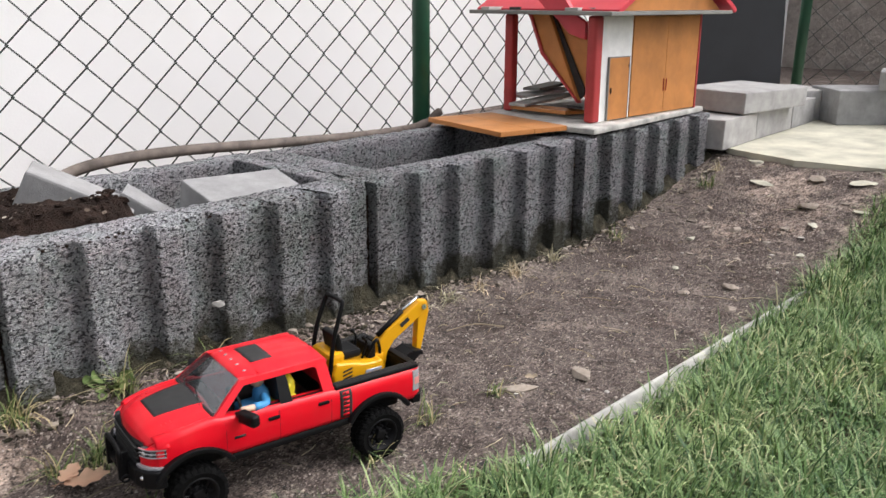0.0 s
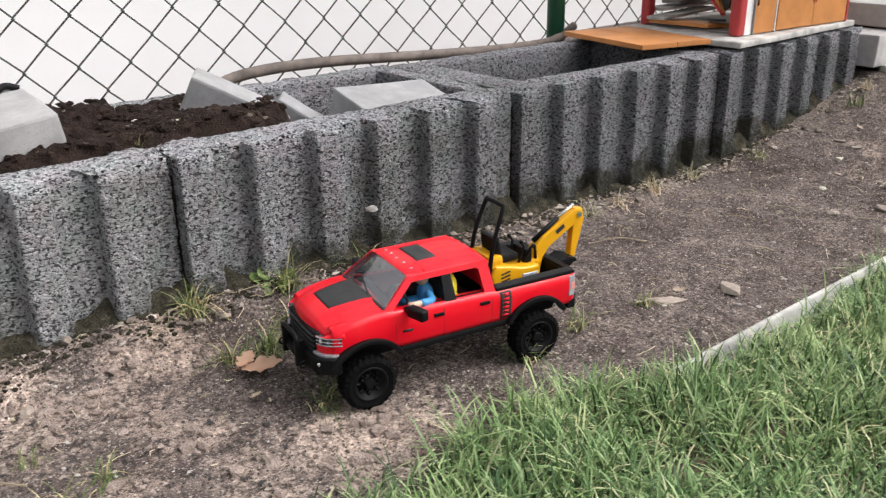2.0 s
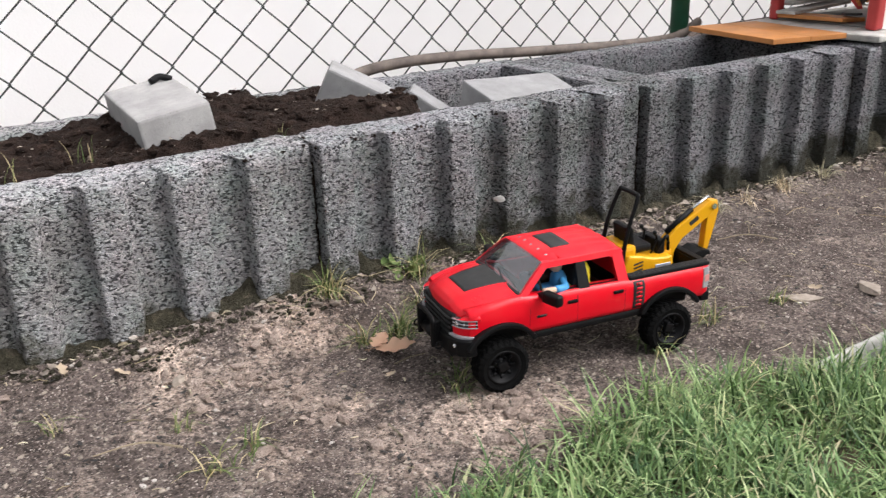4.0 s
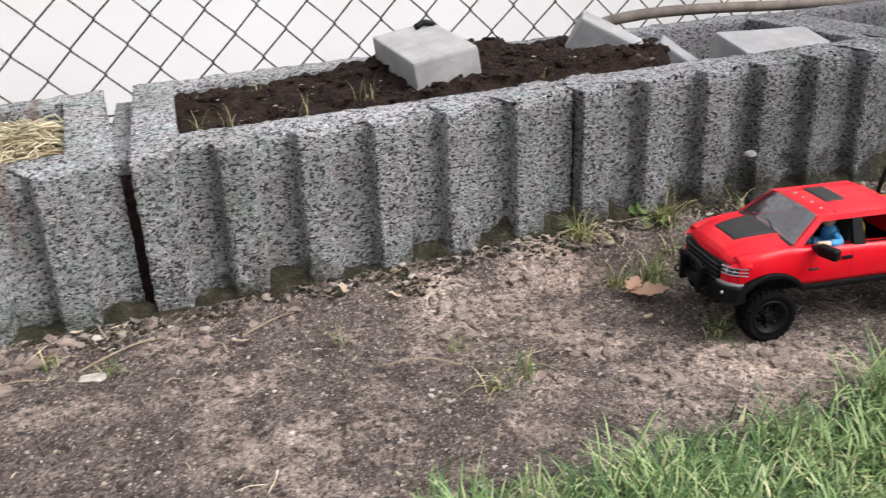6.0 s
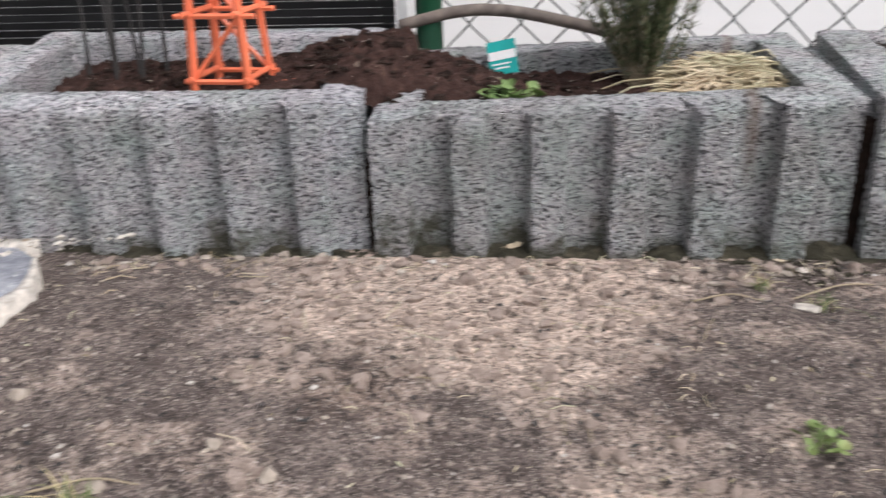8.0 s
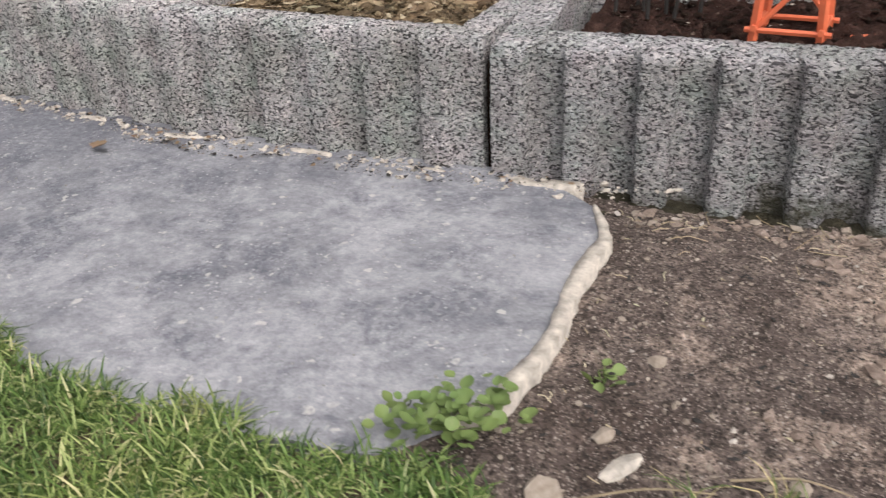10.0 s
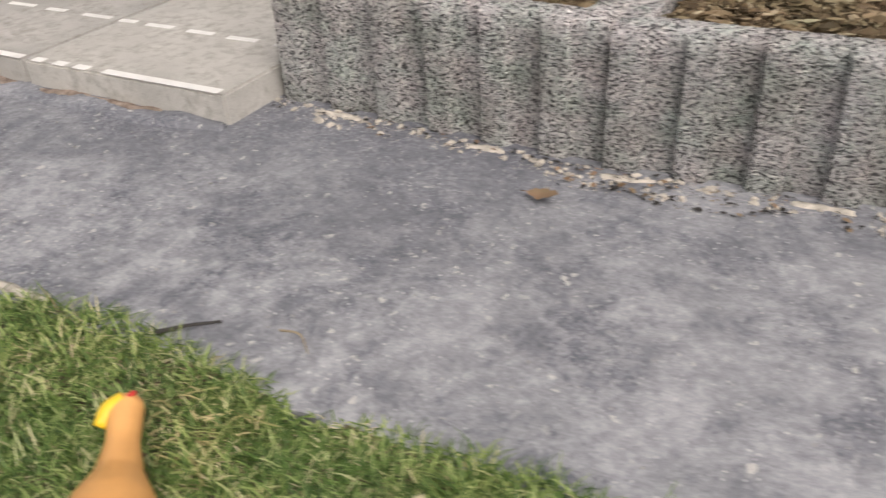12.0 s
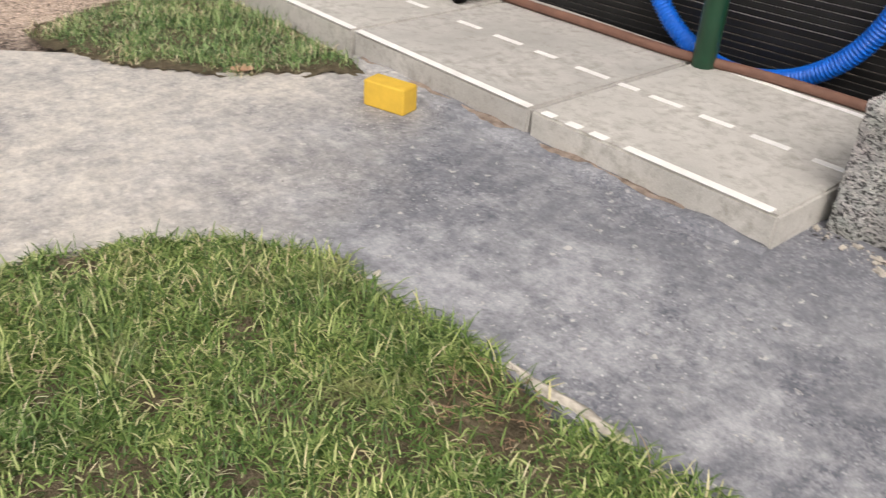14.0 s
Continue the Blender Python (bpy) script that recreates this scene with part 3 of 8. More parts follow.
# ---- the ground ----
WALL_X = [-2.85, -2.3, -1.76, -1.194, -0.59, 0.0, 0.612, 1.849]      # the front line of the planter row
WALL_Y = [-0.165, -0.192, -0.149, -0.061, -0.004, 0.0, 0.056, 0.152]
LAWN_X = [-3.37, -3.345, -3.31, -3.26, -3.19, -3.09, -2.9, -2.4, -1.8, -1.66, -1.56, -1.44, -1.3, -1.0, -0.75, -0.55, -0.42, -0.2, 0.0, 0.2, 0.34, 0.5, 1.5, 3.0, 6.0]
LAWN_Y = [-1.05, -0.98, -0.89, -0.81, -0.765, -0.738, -0.728, -0.71, -0.71, -0.705, -0.66, -0.685, -0.7, -0.69, -0.62, -0.53, -0.475, -0.455, -0.45, -0.42, -0.43, -0.475, -0.378, -0.24, -0.08]


def wall_y(x):
    return np.interp(x, WALL_X, WALL_Y)


def lawn_y(x):
    return np.interp(x, LAWN_X, LAWN_Y)


def earth_z(x, y, rough=True):
    """Height of the trodden earth: lowest along the wheel track, a little higher at the wall's foot, rising to the pad in the east."""
    x, y = np.asarray(x, float), np.asarray(y, float)
    foot = np.interp(x, [-1.8, -1.5, -1.2, -0.6, -0.3, 0.0, 0.3, 0.65, 1.2, 1.5, 1.85, 2.2], [-0.012, -0.03, -0.036, -0.034, -0.026, -0.006, -0.022, -0.033, -0.046, -0.005, 0.082, 0.088])
    track = np.interp(x, [-1.75, -1.5, -1.3, -1.0, 1.2, 1.5, 1.8, 1.9, 2.2], [-0.02, -0.014, -0.03, -0.054, -0.058, -0.015, 0.08, 0.092, 0.092])
    off = wall_y(x) - y
    z = foot + (track - foot) * fade(0.0, 0.09, off)
    z = z + fade(0.0, 0.3, lawn_y(x) + 0.02 - y) * 0.02 * fade(-1.4, -1.0, x)
    z = np.where(x < -1.8, -0.02, z)
    if rough:
        near = fade(-0.004, 0.02, off) * fade(-1.78, -1.6, x)
        z = z + near * (0.006 * hills(x, y, 0.16, 5, 2) + 0.0026 * hills(x, y, 0.034, 9, 3) + 0.003 * hills(x, y, 0.015, 13, 2))
    return z


def axis_steps(a, b, fine, lo, hi):
    """Coordinates from lo to hi, fine from a to b and ever coarser outside."""
    mid = list(np.arange(a, b, fine))
    right, left, s = [b], [a], fine
    while right[-1] < hi:
        s *= 1.35
        right.append(right[-1] + s)
    s = fine
    while left[-1] > lo:
        s *= 1.35
        left.append(left[-1] - s)
    return np.array(left[:0:-1] + mid + right)


def sheet(name, xs, ys, height, material):
    X, Y = np.meshgrid(xs, ys, indexing="ij")
    Z = height(X.ravel(), Y.ravel())
    n, m = X.shape
    idx = np.arange(n * m).reshape(n, m)
    f = np.stack([idx[:-1, :-1], idx[1:, :-1], idx[1:, 1:], idx[:-1, 1:]], -1).reshape(-1, 4)
    return raw(name, np.stack([X.ravel(), Y.ravel(), Z], -1), f, material, smooth=True)


ground = sheet("ground", axis_steps(-1.75, 2.0, 0.006, -300, 300), axis_steps(-0.72, 0.16, 0.006, -300, 300), earth_z, M["dirt"])


def sandiness(x, y):
    """Where pale sand lies on the dark earth."""
    spots = [(-1.1, -0.12, 0.17, 1.1), (-0.95, -0.1, 0.14, 1.1), (-0.97, -0.22, 0.12, 0.75), (-0.93, -0.34, 0.1, 0.4), (-1.18, -0.3, 0.15, 0.42), (-1.05, -0.2, 0.12, 0.75), (-1.03, -0.4, 0.13, 0.35), (-1.2, -0.53, 0.09, 0.45), (-0.24, -0.07, 0.05, 0.6), (-0.11, -0.06, 0.05, 0.6), (-0.1, -0.28, 0.08, 0.38),
             (-0.54, -0.09, 0.06, 0.6), (0.06, -0.35, 0.08, 0.5), (-0.2, -0.16, 0.06, 0.4), (-0.85, -0.43, 0.1, 0.5), (-0.46, -0.37, 0.12, 0.42), (-0.5, -0.23, 0.08, 0.35), (-0.07, -0.06, 0.05, 0.7), (0.1, -0.36, 0.08, 0.55), (-0.05, -0.055, 0.055, 0.8), (0.04, -0.352, 0.06, 0.75), (-0.237, -0.109, 0.07, 0.55), (-0.116, -0.139, 0.07, 0.55), (-0.08, -0.3, 0.11, 0.45), (-0.7, -0.12, 0.1, 0.45), (1.6, -0.15, 0.25, 0.45), (1.3, -0.2, 0.2, 0.35), (-0.14, -0.1, 0.06, 0.55), (-0.05, -0.33, 0.09, 0.42), (-0.08, -0.045, 0.05, 0.6), (-4.75, -0.6, 0.6, 1.1), (-4.5, -1.2, 0.5, 0.7)]
    out = 0.16 + 0.1 * fade(-0.55, -0.8, x) * fade(-1.45, -1.25, x) + 0 * x
    for sx, sy, r, a in spots:
        out = np.maximum(out, a * np.exp(-((x - sx) ** 2 + (y - sy) ** 2) / (1.3 * r) ** 2))
    damp = fade(0.2, 0.5, x) * (1 - fade(1.3, 1.6, x)) * 0.14
    return np.clip(out - damp + 0.33 * hills(x, y, 0.06, 77, 3) + 0.16 * hills(x, y, 0.2, 79, 2), 0, 1)


co = np.zeros(len(ground.data.vertices) * 3, np.float32)
ground.data.vertices.foreach_get("co", co)
attr = ground.data.attributes.new("sand", "FLOAT", "POINT")
attr.data.foreach_set("value", sandiness(co[0::3].astype(float), co[1::3].astype(float)).astype(np.float32))
tagged(ground, "brown trodden earth with sandy patches and small stones", "ground", kind="structure")


def flat_region(name, outline, z, thick, material, step=0.05, wobble=0.0):
    """A thin slab of any outline in plan, with an upright edge."""
    bm = bmesh.new()
    pts = []
    for (x0, y0), (x1, y1) in zip(outline, outline[1:] + outline[:1]):
        k = max(1, int(math.hypot(x1 - x0, y1 - y0) / step))
        for i in range(k):
            x, y = x0 + (x1 - x0) * i / k, y0 + (y1 - y0) * i / k
            w = wobble * float(hills(x * 3.1, y * 2.7, 0.09, 21, 2))
            pts.append((x + w, y + w))
    top = [bm.verts.new((x, y, z)) for x, y in pts]
    low = [bm.verts.new((x, y, z - thick)) for x, y in pts]
    bm.faces.new(top)
    for i in range(len(top)):
        j = (i + 1) % len(top)
        bm.faces.new((top[i], low[i], low[j], top[j]))
    bmesh.ops.triangulate(bm, faces=[f for f in bm.faces if len(f.verts) > 4])
    return link(name, bm, material)


PATH_EDGE = [(-1.745, -0.13), (-1.66, -0.155), (-1.59, -0.195), (-1.552, -0.272), (-1.55, -0.333), (-1.546, -0.397), (-1.536, -0.4525), (-1.535, -0.505), (-1.54, -0.555), (-1.545, -0.6), (-1.6, -0.69), (-1.8, -0.73), (-2.4, -0.735), (-2.95, -0.735),
             (-3.1, -0.75), (-3.2, -0.785), (-3.27, -0.83), (-3.325, -0.91), (-3.36, -1.02), (-3.38, -1.2), (-3.4, -3.0), (-4.4, -3.0), (-4.22, -1.3), (-4.13, -0.86), (-4.04, -0.745),
             (-3.9, -0.67), (-3.81, -0.575), (-3.75, -0.47), (-3.67, -0.345), (-3.66, -0.22), (-2.86, -0.2), (-2.84, -0.12), (-2.3, -0.14)]
path = flat_region("path", PATH_EDGE, 0.0, 0.03, M["asphalt"], 0.03, 0.006)
tagged(path, "grey worn asphalt path with dusty pale patches", "path", kind="structure")


def edging_along(name, points, width, top, low, material, label, seed, ragged=0.5):
    """A low ragged kerb of mortar along an edge."""
    bm = bmesh.new()
    line = [p for p in smooth_line([(x, y, 0) for x, y in points], 20)]
    rows = []
    for i, p in enumerate(line):
        d = (line[min(i + 1, len(line) - 1)] - line[max(i - 1, 0)]).normalized()
        s = Vector((-d.y, d.x, 0))
        end = min(1.0, 0.25 + 8.0 * min(i, len(line) - 1 - i) / len(line))
        w = width * end * (1 + ragged * float(hills(p.x, p.y, 0.05, seed, 2)) + 0.7 * ragged * float(hills(p.x, p.y, 0.012, seed + 1, 2)))
        p = p + s * width * ragged * 0.5 * float(hills(p.x, p.y + 5, 0.03, seed + 2, 2))
        h = top + 0.004 * float(hills(p.x + 3, p.y, 0.06, seed + 4, 2))
        rows.append([bm.verts.new((p.x + s.x * k * w, p.y + s.y * k * w, z)) for k, z in ((-0.5, low), (-0.42, h * 0.8), (0, h), (0.42, h * 0.8), (0.5, low))])
    for a, b in zip(rows, rows[1:]):
        for k in range(4):
            bm.faces.new((a[k], a[k + 1], b[k + 1], b[k]))
    bm.faces.new(rows[0]), bm.faces.new(rows[-1][::-1])
    return tagged(link(name, bm, material, smooth=True), label, "kerb", kind="structure")


edging_along("kerb_1", [(-1.585, -0.2), (-1.548, -0.272), (-1.5465, -0.333), (-1.5425, -0.397), (-1.532, -0.4525), (-1.5305, -0.505), (-1.5355, -0.555), (-1.537, -0.594), (-1.57, -0.63)], 0.019, 0.004, -0.03, M["mortar"], "cream mortar edge where the asphalt ends", 31, 0.3)
edging_along("kerb_2", [(-2.73, -0.718), (-2.76, -0.721), (-2.79, -0.723), (-2.83, -0.726), (-2.885, -0.727)], 0.0105, 0.0055, -0.03, M["mortar"], "thin ragged mortar edge between asphalt and lawn", 37, 0.6)

for i, (xa, xb, w) in enumerate(((-1.62, -1.72, 0.018), (-1.81, -1.87, 0.012), (-1.99, -2.06, 0.008), (-2.22, -2.29, 0.012), (-2.43, -2.49, 0.008), (-2.66, -2.76, 0.008))):
    edging_along("mortar_seam_%d" % (i + 1), [(x, float(wall_y(x)) - 0.011 - 0.5 * w, ) for x in np.linspace(xa, xb, 5)], w, 0.003, -0.02, M["mortar"], "ragged cream mortar along the planters' foot", 51 + i, 1.1)

# ---- the lawn ----
BARE = [(-3.083, -0.918, 0.03), (-3.047, -1.037, 0.035), (-3.12, -1.112, 0.045), (-3.313, -1.01, 0.04), (-2.9, -1.02, 0.025), (0.384, -0.625, 0.035), (0.257, -0.63, 0.03), (-2.85, -0.8, 0.075)]


def lawn_depth(x, y):
    """How far inside the lawn a place lies."""
    d = lawn_y(x) - y + 0.03 * hills(x, y, 0.07, 41, 2)
    return np.where(x < -3.36, -1, d)


def patch_edge(x, y):
    """The same for the ground beyond the path."""
    e = np.interp(y, [-0.9, -0.745, -0.67, -0.575, -0.47, -0.345, -0.3], [-4.3, -4.04, -3.9, -3.81, -3.75, -3.67, -3.65])
    d = np.minimum(e - x, x + 4.45 + 0.5 * (y + 0.3))
    return np.where((y > -0.325) | (y < -0.78), -1, d)


def patch_depth(x, y):
    """And for the ragged grass on it."""
    return patch_edge(x, y) - 0.02 + 0.08 * hills(x, y, 0.09, 43, 3)


def blades(name, count, region, depth, length, width, material, lean=0.75, base=None, seed=5, thin=None):
    """Single curved blades of grass, sown where depth() is above nought."""
    g = np.random.default_rng(seed)
    x0, x1, y0, y1 = region
    x, y = g.uniform(x0, x1, count), g.uniform(y0, y1, count)
    d = depth(x, y)
    keep = (d > 0) & (g.uniform(0, 1, count) < np.clip(d / 0.035, 0.25, 1))
    for bx, by, br in BARE:
        keep &= (np.hypot(x - bx, y - by) > br * (0.75 + 0.5 * g.uniform(0, 1, count))) | (g.uniform(0, 1, count) < 0.12)
    x, y = x[keep], y[keep]
    n = len(x)
    z = (base(x, y) if base else earth_z(x, y, False)) - 0.003
    size = g.uniform(0.5, 1.35, n) * length * (1 + 0.7 * hills(x, y, 0.09, 51, 2))
    w = g.uniform(0.6, 1.2, n) * width
    az = g.uniform(0, 2 * math.pi, n) + 0.9 * hills(x, y, 0.2, 53, 2)
    le = lean * g.uniform(0.25, 1.35, n)
    dx, dy = np.cos(az), np.sin(az)
    sx, sy = -dy, dx
    V = np.zeros((n, 7, 3))
    for k, s in enumerate((0.0, 0.4, 0.75, 1.0)):
        a = le * (0.35 + 0.9 * s)
        out = size * s * np.sin(np.minimum(a, 1.5)) * 0.9
        up = size * s * np.cos(np.minimum(a, 1.45))
        half = w * (0.5, 0.48, 0.34, 0.0)[k]
        cx, cy, cz = x + dx * out, y + dy * out, z + up
        if k < 3:
            V[:, 2 * k] = np.stack([cx - sx * half, cy - sy * half, cz], -1)
            V[:, 2 * k + 1] = np.stack([cx + sx * half, cy + sy * half, cz], -1)
        else:
            V[:, 6] = np.stack([cx, cy, cz], -1)
    b = (np.arange(n) * 7)[:, None]
    F = np.concatenate([b + np.array(t)[None] for t in ((0, 1, 3), (0, 3, 2), (2, 3, 5), (2, 5, 4), (4, 5, 6))])
    return raw(name, V.reshape(-1, 3), F, material, smooth=True)


def sod(x, y, lift):
    """Height of the lawn's earth, which laps over the rim of the asphalt."""
    low = earth_z(x, y, False) + lift
    return low + np.maximum(0.002 - low, 0) * fade(-1.5, -1.7, x)


def lawn_sheet(name, xs, ys, depth, lift, rim=0.028):
    X, Y = np.meshgrid(xs, ys, indexing="ij")
    d = depth(X.ravel(), Y.ravel()).reshape(X.shape)
    Z = sod(X.ravel(), Y.ravel(), lift).reshape(X.shape) + 0.006 * hills(X, Y, 0.05, 61, 3)
    n, m = X.shape
    idx = np.arange(n * m).reshape(n, m)
    f = np.stack([idx[:-1, :-1], idx[1:, :-1], idx[1:, 1:], idx[:-1, 1:]], -1).reshape(-1, 4)
    ok = (d[:-1, :-1] > rim).ravel()
    return raw(name, np.stack([X.ravel(), Y.ravel(), Z.ravel()], -1), f[ok], M["thatch"], smooth=True)


LIFT = 0.012
tagged(lawn_sheet("lawn_soil", np.arange(-3.38, 3.2, 0.015), np.arange(-4.0, -0.05, 0.015), lawn_depth, LIFT), "earth and thatch under the lawn grass", "lawn", kind="structure")
tagged(lawn_sheet("lawn_soil_beyond", np.arange(-4.7, -3.6, 0.02), np.arange(-0.8, -0.28, 0.01), lambda x, y: patch_edge(x, y) + 0.02 * hills(x, y, 0.05, 45, 2), 0.008, -0.012), "earth under the grass beyond the path", "lawn", kind="structure")
turf = lambda x, y: sod(x, y, LIFT)  # noqa: E731
tagged(blades("lawn_grass", 140000, (-0.65, 2.1, -1.28, -0.3), lawn_depth, 0.048, 0.0022, M["grass"], 1.25, turf, 71), "thick uncut green lawn grass", "grass", kind="stuff")
tagged(blades("lawn_grass_between", 26000, (-1.45, -0.6, -0.95, -0.55), lawn_depth, 0.031, 0.002, M["grass_short"], 1.6, turf, 75), "short green lawn grass beside the bare earth", "grass", kind="stuff")
tagged(blades("lawn_grass_by_path", 270000, (-3.37, -1.45, -1.3, -0.55), lawn_depth, 0.029, 0.0021, M["grass_short"], 2.0, turf, 72), "short green lawn grass beside the asphalt path", "grass", kind="stuff")
tagged(blades("lawn_grass_east", 22000, (2.1, 3.1, -1.28, -0.2), lawn_depth, 0.045, 0.004, M["grass"], 1.1, turf, 78), "green lawn grass beside the concrete pad", "grass", kind="stuff")
tagged(blades("dry_grass_in_lawn", 17000, (-3.37, -2.3, -1.3, -0.7), lambda x, y: np.minimum(lawn_depth(x, y), 0.25 * hills(x, y, 0.07, 47, 3) + 0.02 + 0.1 * fade(-2.95, -3.3, x)), 0.026, 0.0015, M["straw"], 2.2, turf, 77), "flattened dry straw between the green blades", "grass", kind="stuff")
tagged(blades("lawn_grass_far", 50000, (-3.3, 3.1, -3.9, -1.28), lawn_depth, 0.045, 0.006, M["grass"], 0.85, turf, 73), "green lawn grass behind", "grass", kind="stuff")
tagged(blades("grass_beyond_path", 22000, (-4.6, -3.6, -0.8, -0.3), patch_depth, 0.024, 0.0022, M["grass"], 1.3, lambda x, y: sod(x, y, 0.006), 74), "rough green grass between path and pavers", "grass", kind="stuff")
tagged(blades("dry_grass_beyond", 9000, (-4.6, -3.6, -0.8, -0.3), lambda x, y: np.minimum(patch_depth(x, y) + 0.02, 0.05 + 0.3 * hills(x, y, 0.12, 49, 2)), 0.026, 0.0018, M["straw"], 2.0, lambda x, y: sod(x, y, 0.006), 76), "dry yellowed grass between path and pavers", "grass", kind="stuff")

# ---- raised pavers with painted lines ----
pavement = thing("pavement", "row of grey concrete pavers raised above the asphalt", "pavement", kind="structure")
PAV = [(-2.846, -0.284, -0.297), (-3.283, -0.297, -0.303), (-3.76, -0.302, -0.308), (-4.2, -0.308, -0.31), (-4.66, -0.31, -0.312)]
for (xa, ya, _), (xb, yb, _) in zip(PAV, PAV[1:]):
    bm = bmesh.new()
    o = [(xa - 0.003, ya), (xb + 0.003, yb), (xb + 0.003, 0.19), (xa - 0.003, 0.19)]
    t = [bm.verts.new((x, y, 0.05)) for x, y in o]
    b = [bm.verts.new((x, y, -0.02)) for x, y in o]
    bm.faces.new(t), bm.faces.new(b[::-1])
    for i in range(4):
        bm.faces.new((t[i], b[i], b[(i + 1) % 4], t[(i + 1) % 4]))
    bmesh.ops.bevel(bm, geom=bm.edges[:], offset=0.004, segments=2, affect="EDGES")
    part("paver", bm, M["paver"], pavement)


def stripe(xa, ya, xb, yb, w=0.014, z=0.0506):
    d = Vector((xb - xa, yb - ya, 0))
    return box((d.length, w, 0.0012), m=Matrix.Translation(((xa + xb) / 2, (ya + yb) / 2, z)) @ Matrix.Rotation(math.atan2(d.y, d.x), 4, "Z"), bevel=0.0004, seg=1)


for xa, xb in ((-3.97, -3.91), (-3.869, -3.807), (-3.701, -3.639), (-3.594, -3.522), (-3.482, -3.432), (-3.379, -3.307), (-3.28, -3.24), (-3.212, -3.15), (-3.112, -3.053), (-3.018, -2.955), (-2.915, -2.862)):
    part("dash", stripe(xa, -0.079, xb, -0.076), M["white"], pavement, "white painted dash")
front_y = lambda x: float(np.interp(x, [-4.66, -3.742, -3.283, -2.846], [-0.31, -0.303, -0.297, -0.284])) + 0.0085  # noqa: E731
for xa, xb in ((-3.1, -2.862), (-3.165, -3.135), (-3.212, -3.185), (-3.262, -3.238), (-3.753, -3.29), (-4.19, -3.767)):
    part("edge_line", stripe(xa, front_y(xa), xb, front_y(xb), 0.0165), M["white"], pavement, "white painted edge line")
for xa, xb in ((-3.275, -2.95), (-3.73, -3.29)):
    part("edge_line", stripe(xa, 0.152, xb, 0.155), M["white"], pavement, "white painted edge line")

edging_along("dirt_seam", [(x, front_y(x) - 0.0145) for x in np.linspace(-2.98, -3.72, 9)], 0.016, 0.0095, -0.02, M["clod"], "brown dirt gathered along the foot of the pavers", 63, 0.9)
edging_along("asphalt_fillet", [(x, front_y(x) - 0.0175) for x in np.linspace(-2.85, -3.74, 12)], 0.075, 0.0075, -0.02, M["asphalt"], "asphalt drawn up against the foot of the pavers", 65, 0.15)

# ---- fence, screen and house wall behind ----
FP, FQ = Vector((1.149, 0.59, 0)), Vector((-1.193, 0.359, 0))
FD = (FP - FQ).normalized()
FN = Vector((-FD.y, FD.x, 0))


def on_fence(s, out=0.0, z=0.0):
    """A place s metres east of the western green post, out metres behind the fence."""
    return FQ + FD * s + FN * out + Vector((0, 0, z))


def chain_mesh(n0, n1, r0, r1, place):
    """Zigzag wires, each hooked through the next: place(column, row, out) says where a knot lies."""
    for k in np.arange(n0, n1, 0.5):
        pts = []
        odd = int(round(k * 2)) % 2
        for row in range(r0, r1 + 1):
            right = (row + odd) % 2
            c, lean = k + 0.5 * right, (1 if right else -1)
            jig = 0.012 * math.sin(12.9 * k + 4.1 * row)
            pts.append(place(c + jig - lean * 0.03, row - 0.09, 0.0018 * lean))
            pts.append(place(c + jig + lean * 0.018, row, -0.0018 * lean))
            pts.append(place(c + jig - lean * 0.03, row + 0.09, -0.0018 * lean))
        yield pts


def main_knot(n, row, out):
    """The mesh is stretched a little wider towards the east."""
    cols, along = (-60, -8.5, -1.5, 0, 3, 7, 12, 40), (-3.9, 0.4432, 1.0329, 1.1605, 1.425, 1.7796, 2.2489, 4.84)
    return on_fence(float(np.interp(n, cols, along)), out, 0.282 + 0.0427 * row)


def side_knot(n, row, out):
    return fe_at(n * 0.0865, out, 0.15 + 0.0427 * row)


def wires(name, lines, r, material, parent, sides=5):
    V, F = [], []
    for pts in lines:
        P = np.array([tuple(p) for p in pts])
        D = np.gradient(P, axis=0)
        D /= np.linalg.norm(D, axis=1)[:, None]
        U = np.cross(D, (0.2, 0.9, 0.1))
        U /= np.linalg.norm(U, axis=1)[:, None]
        W = np.cross(D, U)
        a = np.arange(sides) * 2 * math.pi / sides
        ring = P[:, None] + r * (np.cos(a)[None, :, None] * U[:, None] + np.sin(a)[None, :, None] * W[:, None])
        b = sum(len(v) for v in V)
        V.append(ring.reshape(-1, 3))
        i, j = np.meshgrid(np.arange(len(P) - 1), np.arange(sides), indexing="ij")
        F.append(b + np.stack([i * sides + j, i * sides + (j + 1) % sides, (i + 1) * sides + (j + 1) % sides, (i + 1) * sides + j], -1).reshape(-1, 4))
    return raw(name, np.concatenate(V), np.concatenate(F), material, parent, smooth=True)


fence = thing("chain_link_fence", "chain-link fence of dark wire on green steel posts behind the planters", "fence")
tagged(wires("wire_mesh", chain_mesh(-13.5, 32, -4, 23, main_knot), 0.0016, M["wire"], fence), "dark diamond wire mesh", kind="stuff")
for z in (0.13, 0.7, 1.25):
    part("tension_wire", tube([on_fence(0, 0.002, z), on_fence(2.1, 0.002, z), on_fence(4.2, 0.002, z)], 0.0019, 6), M["wire"], fence)
for s in (-2.075, 0.0, 2.353, 4.2):
    post = part("post", tube([on_fence(s, -0.02, -0.3), on_fence(s, -0.02, 1.32)], 0.022, 20), M["post"], fence, "green painted steel post", True)
    part("cap", ball(0.024, on_fence(s, -0.02, 1.32), (1, 1, 0.5)), M["post"], post, "", True)

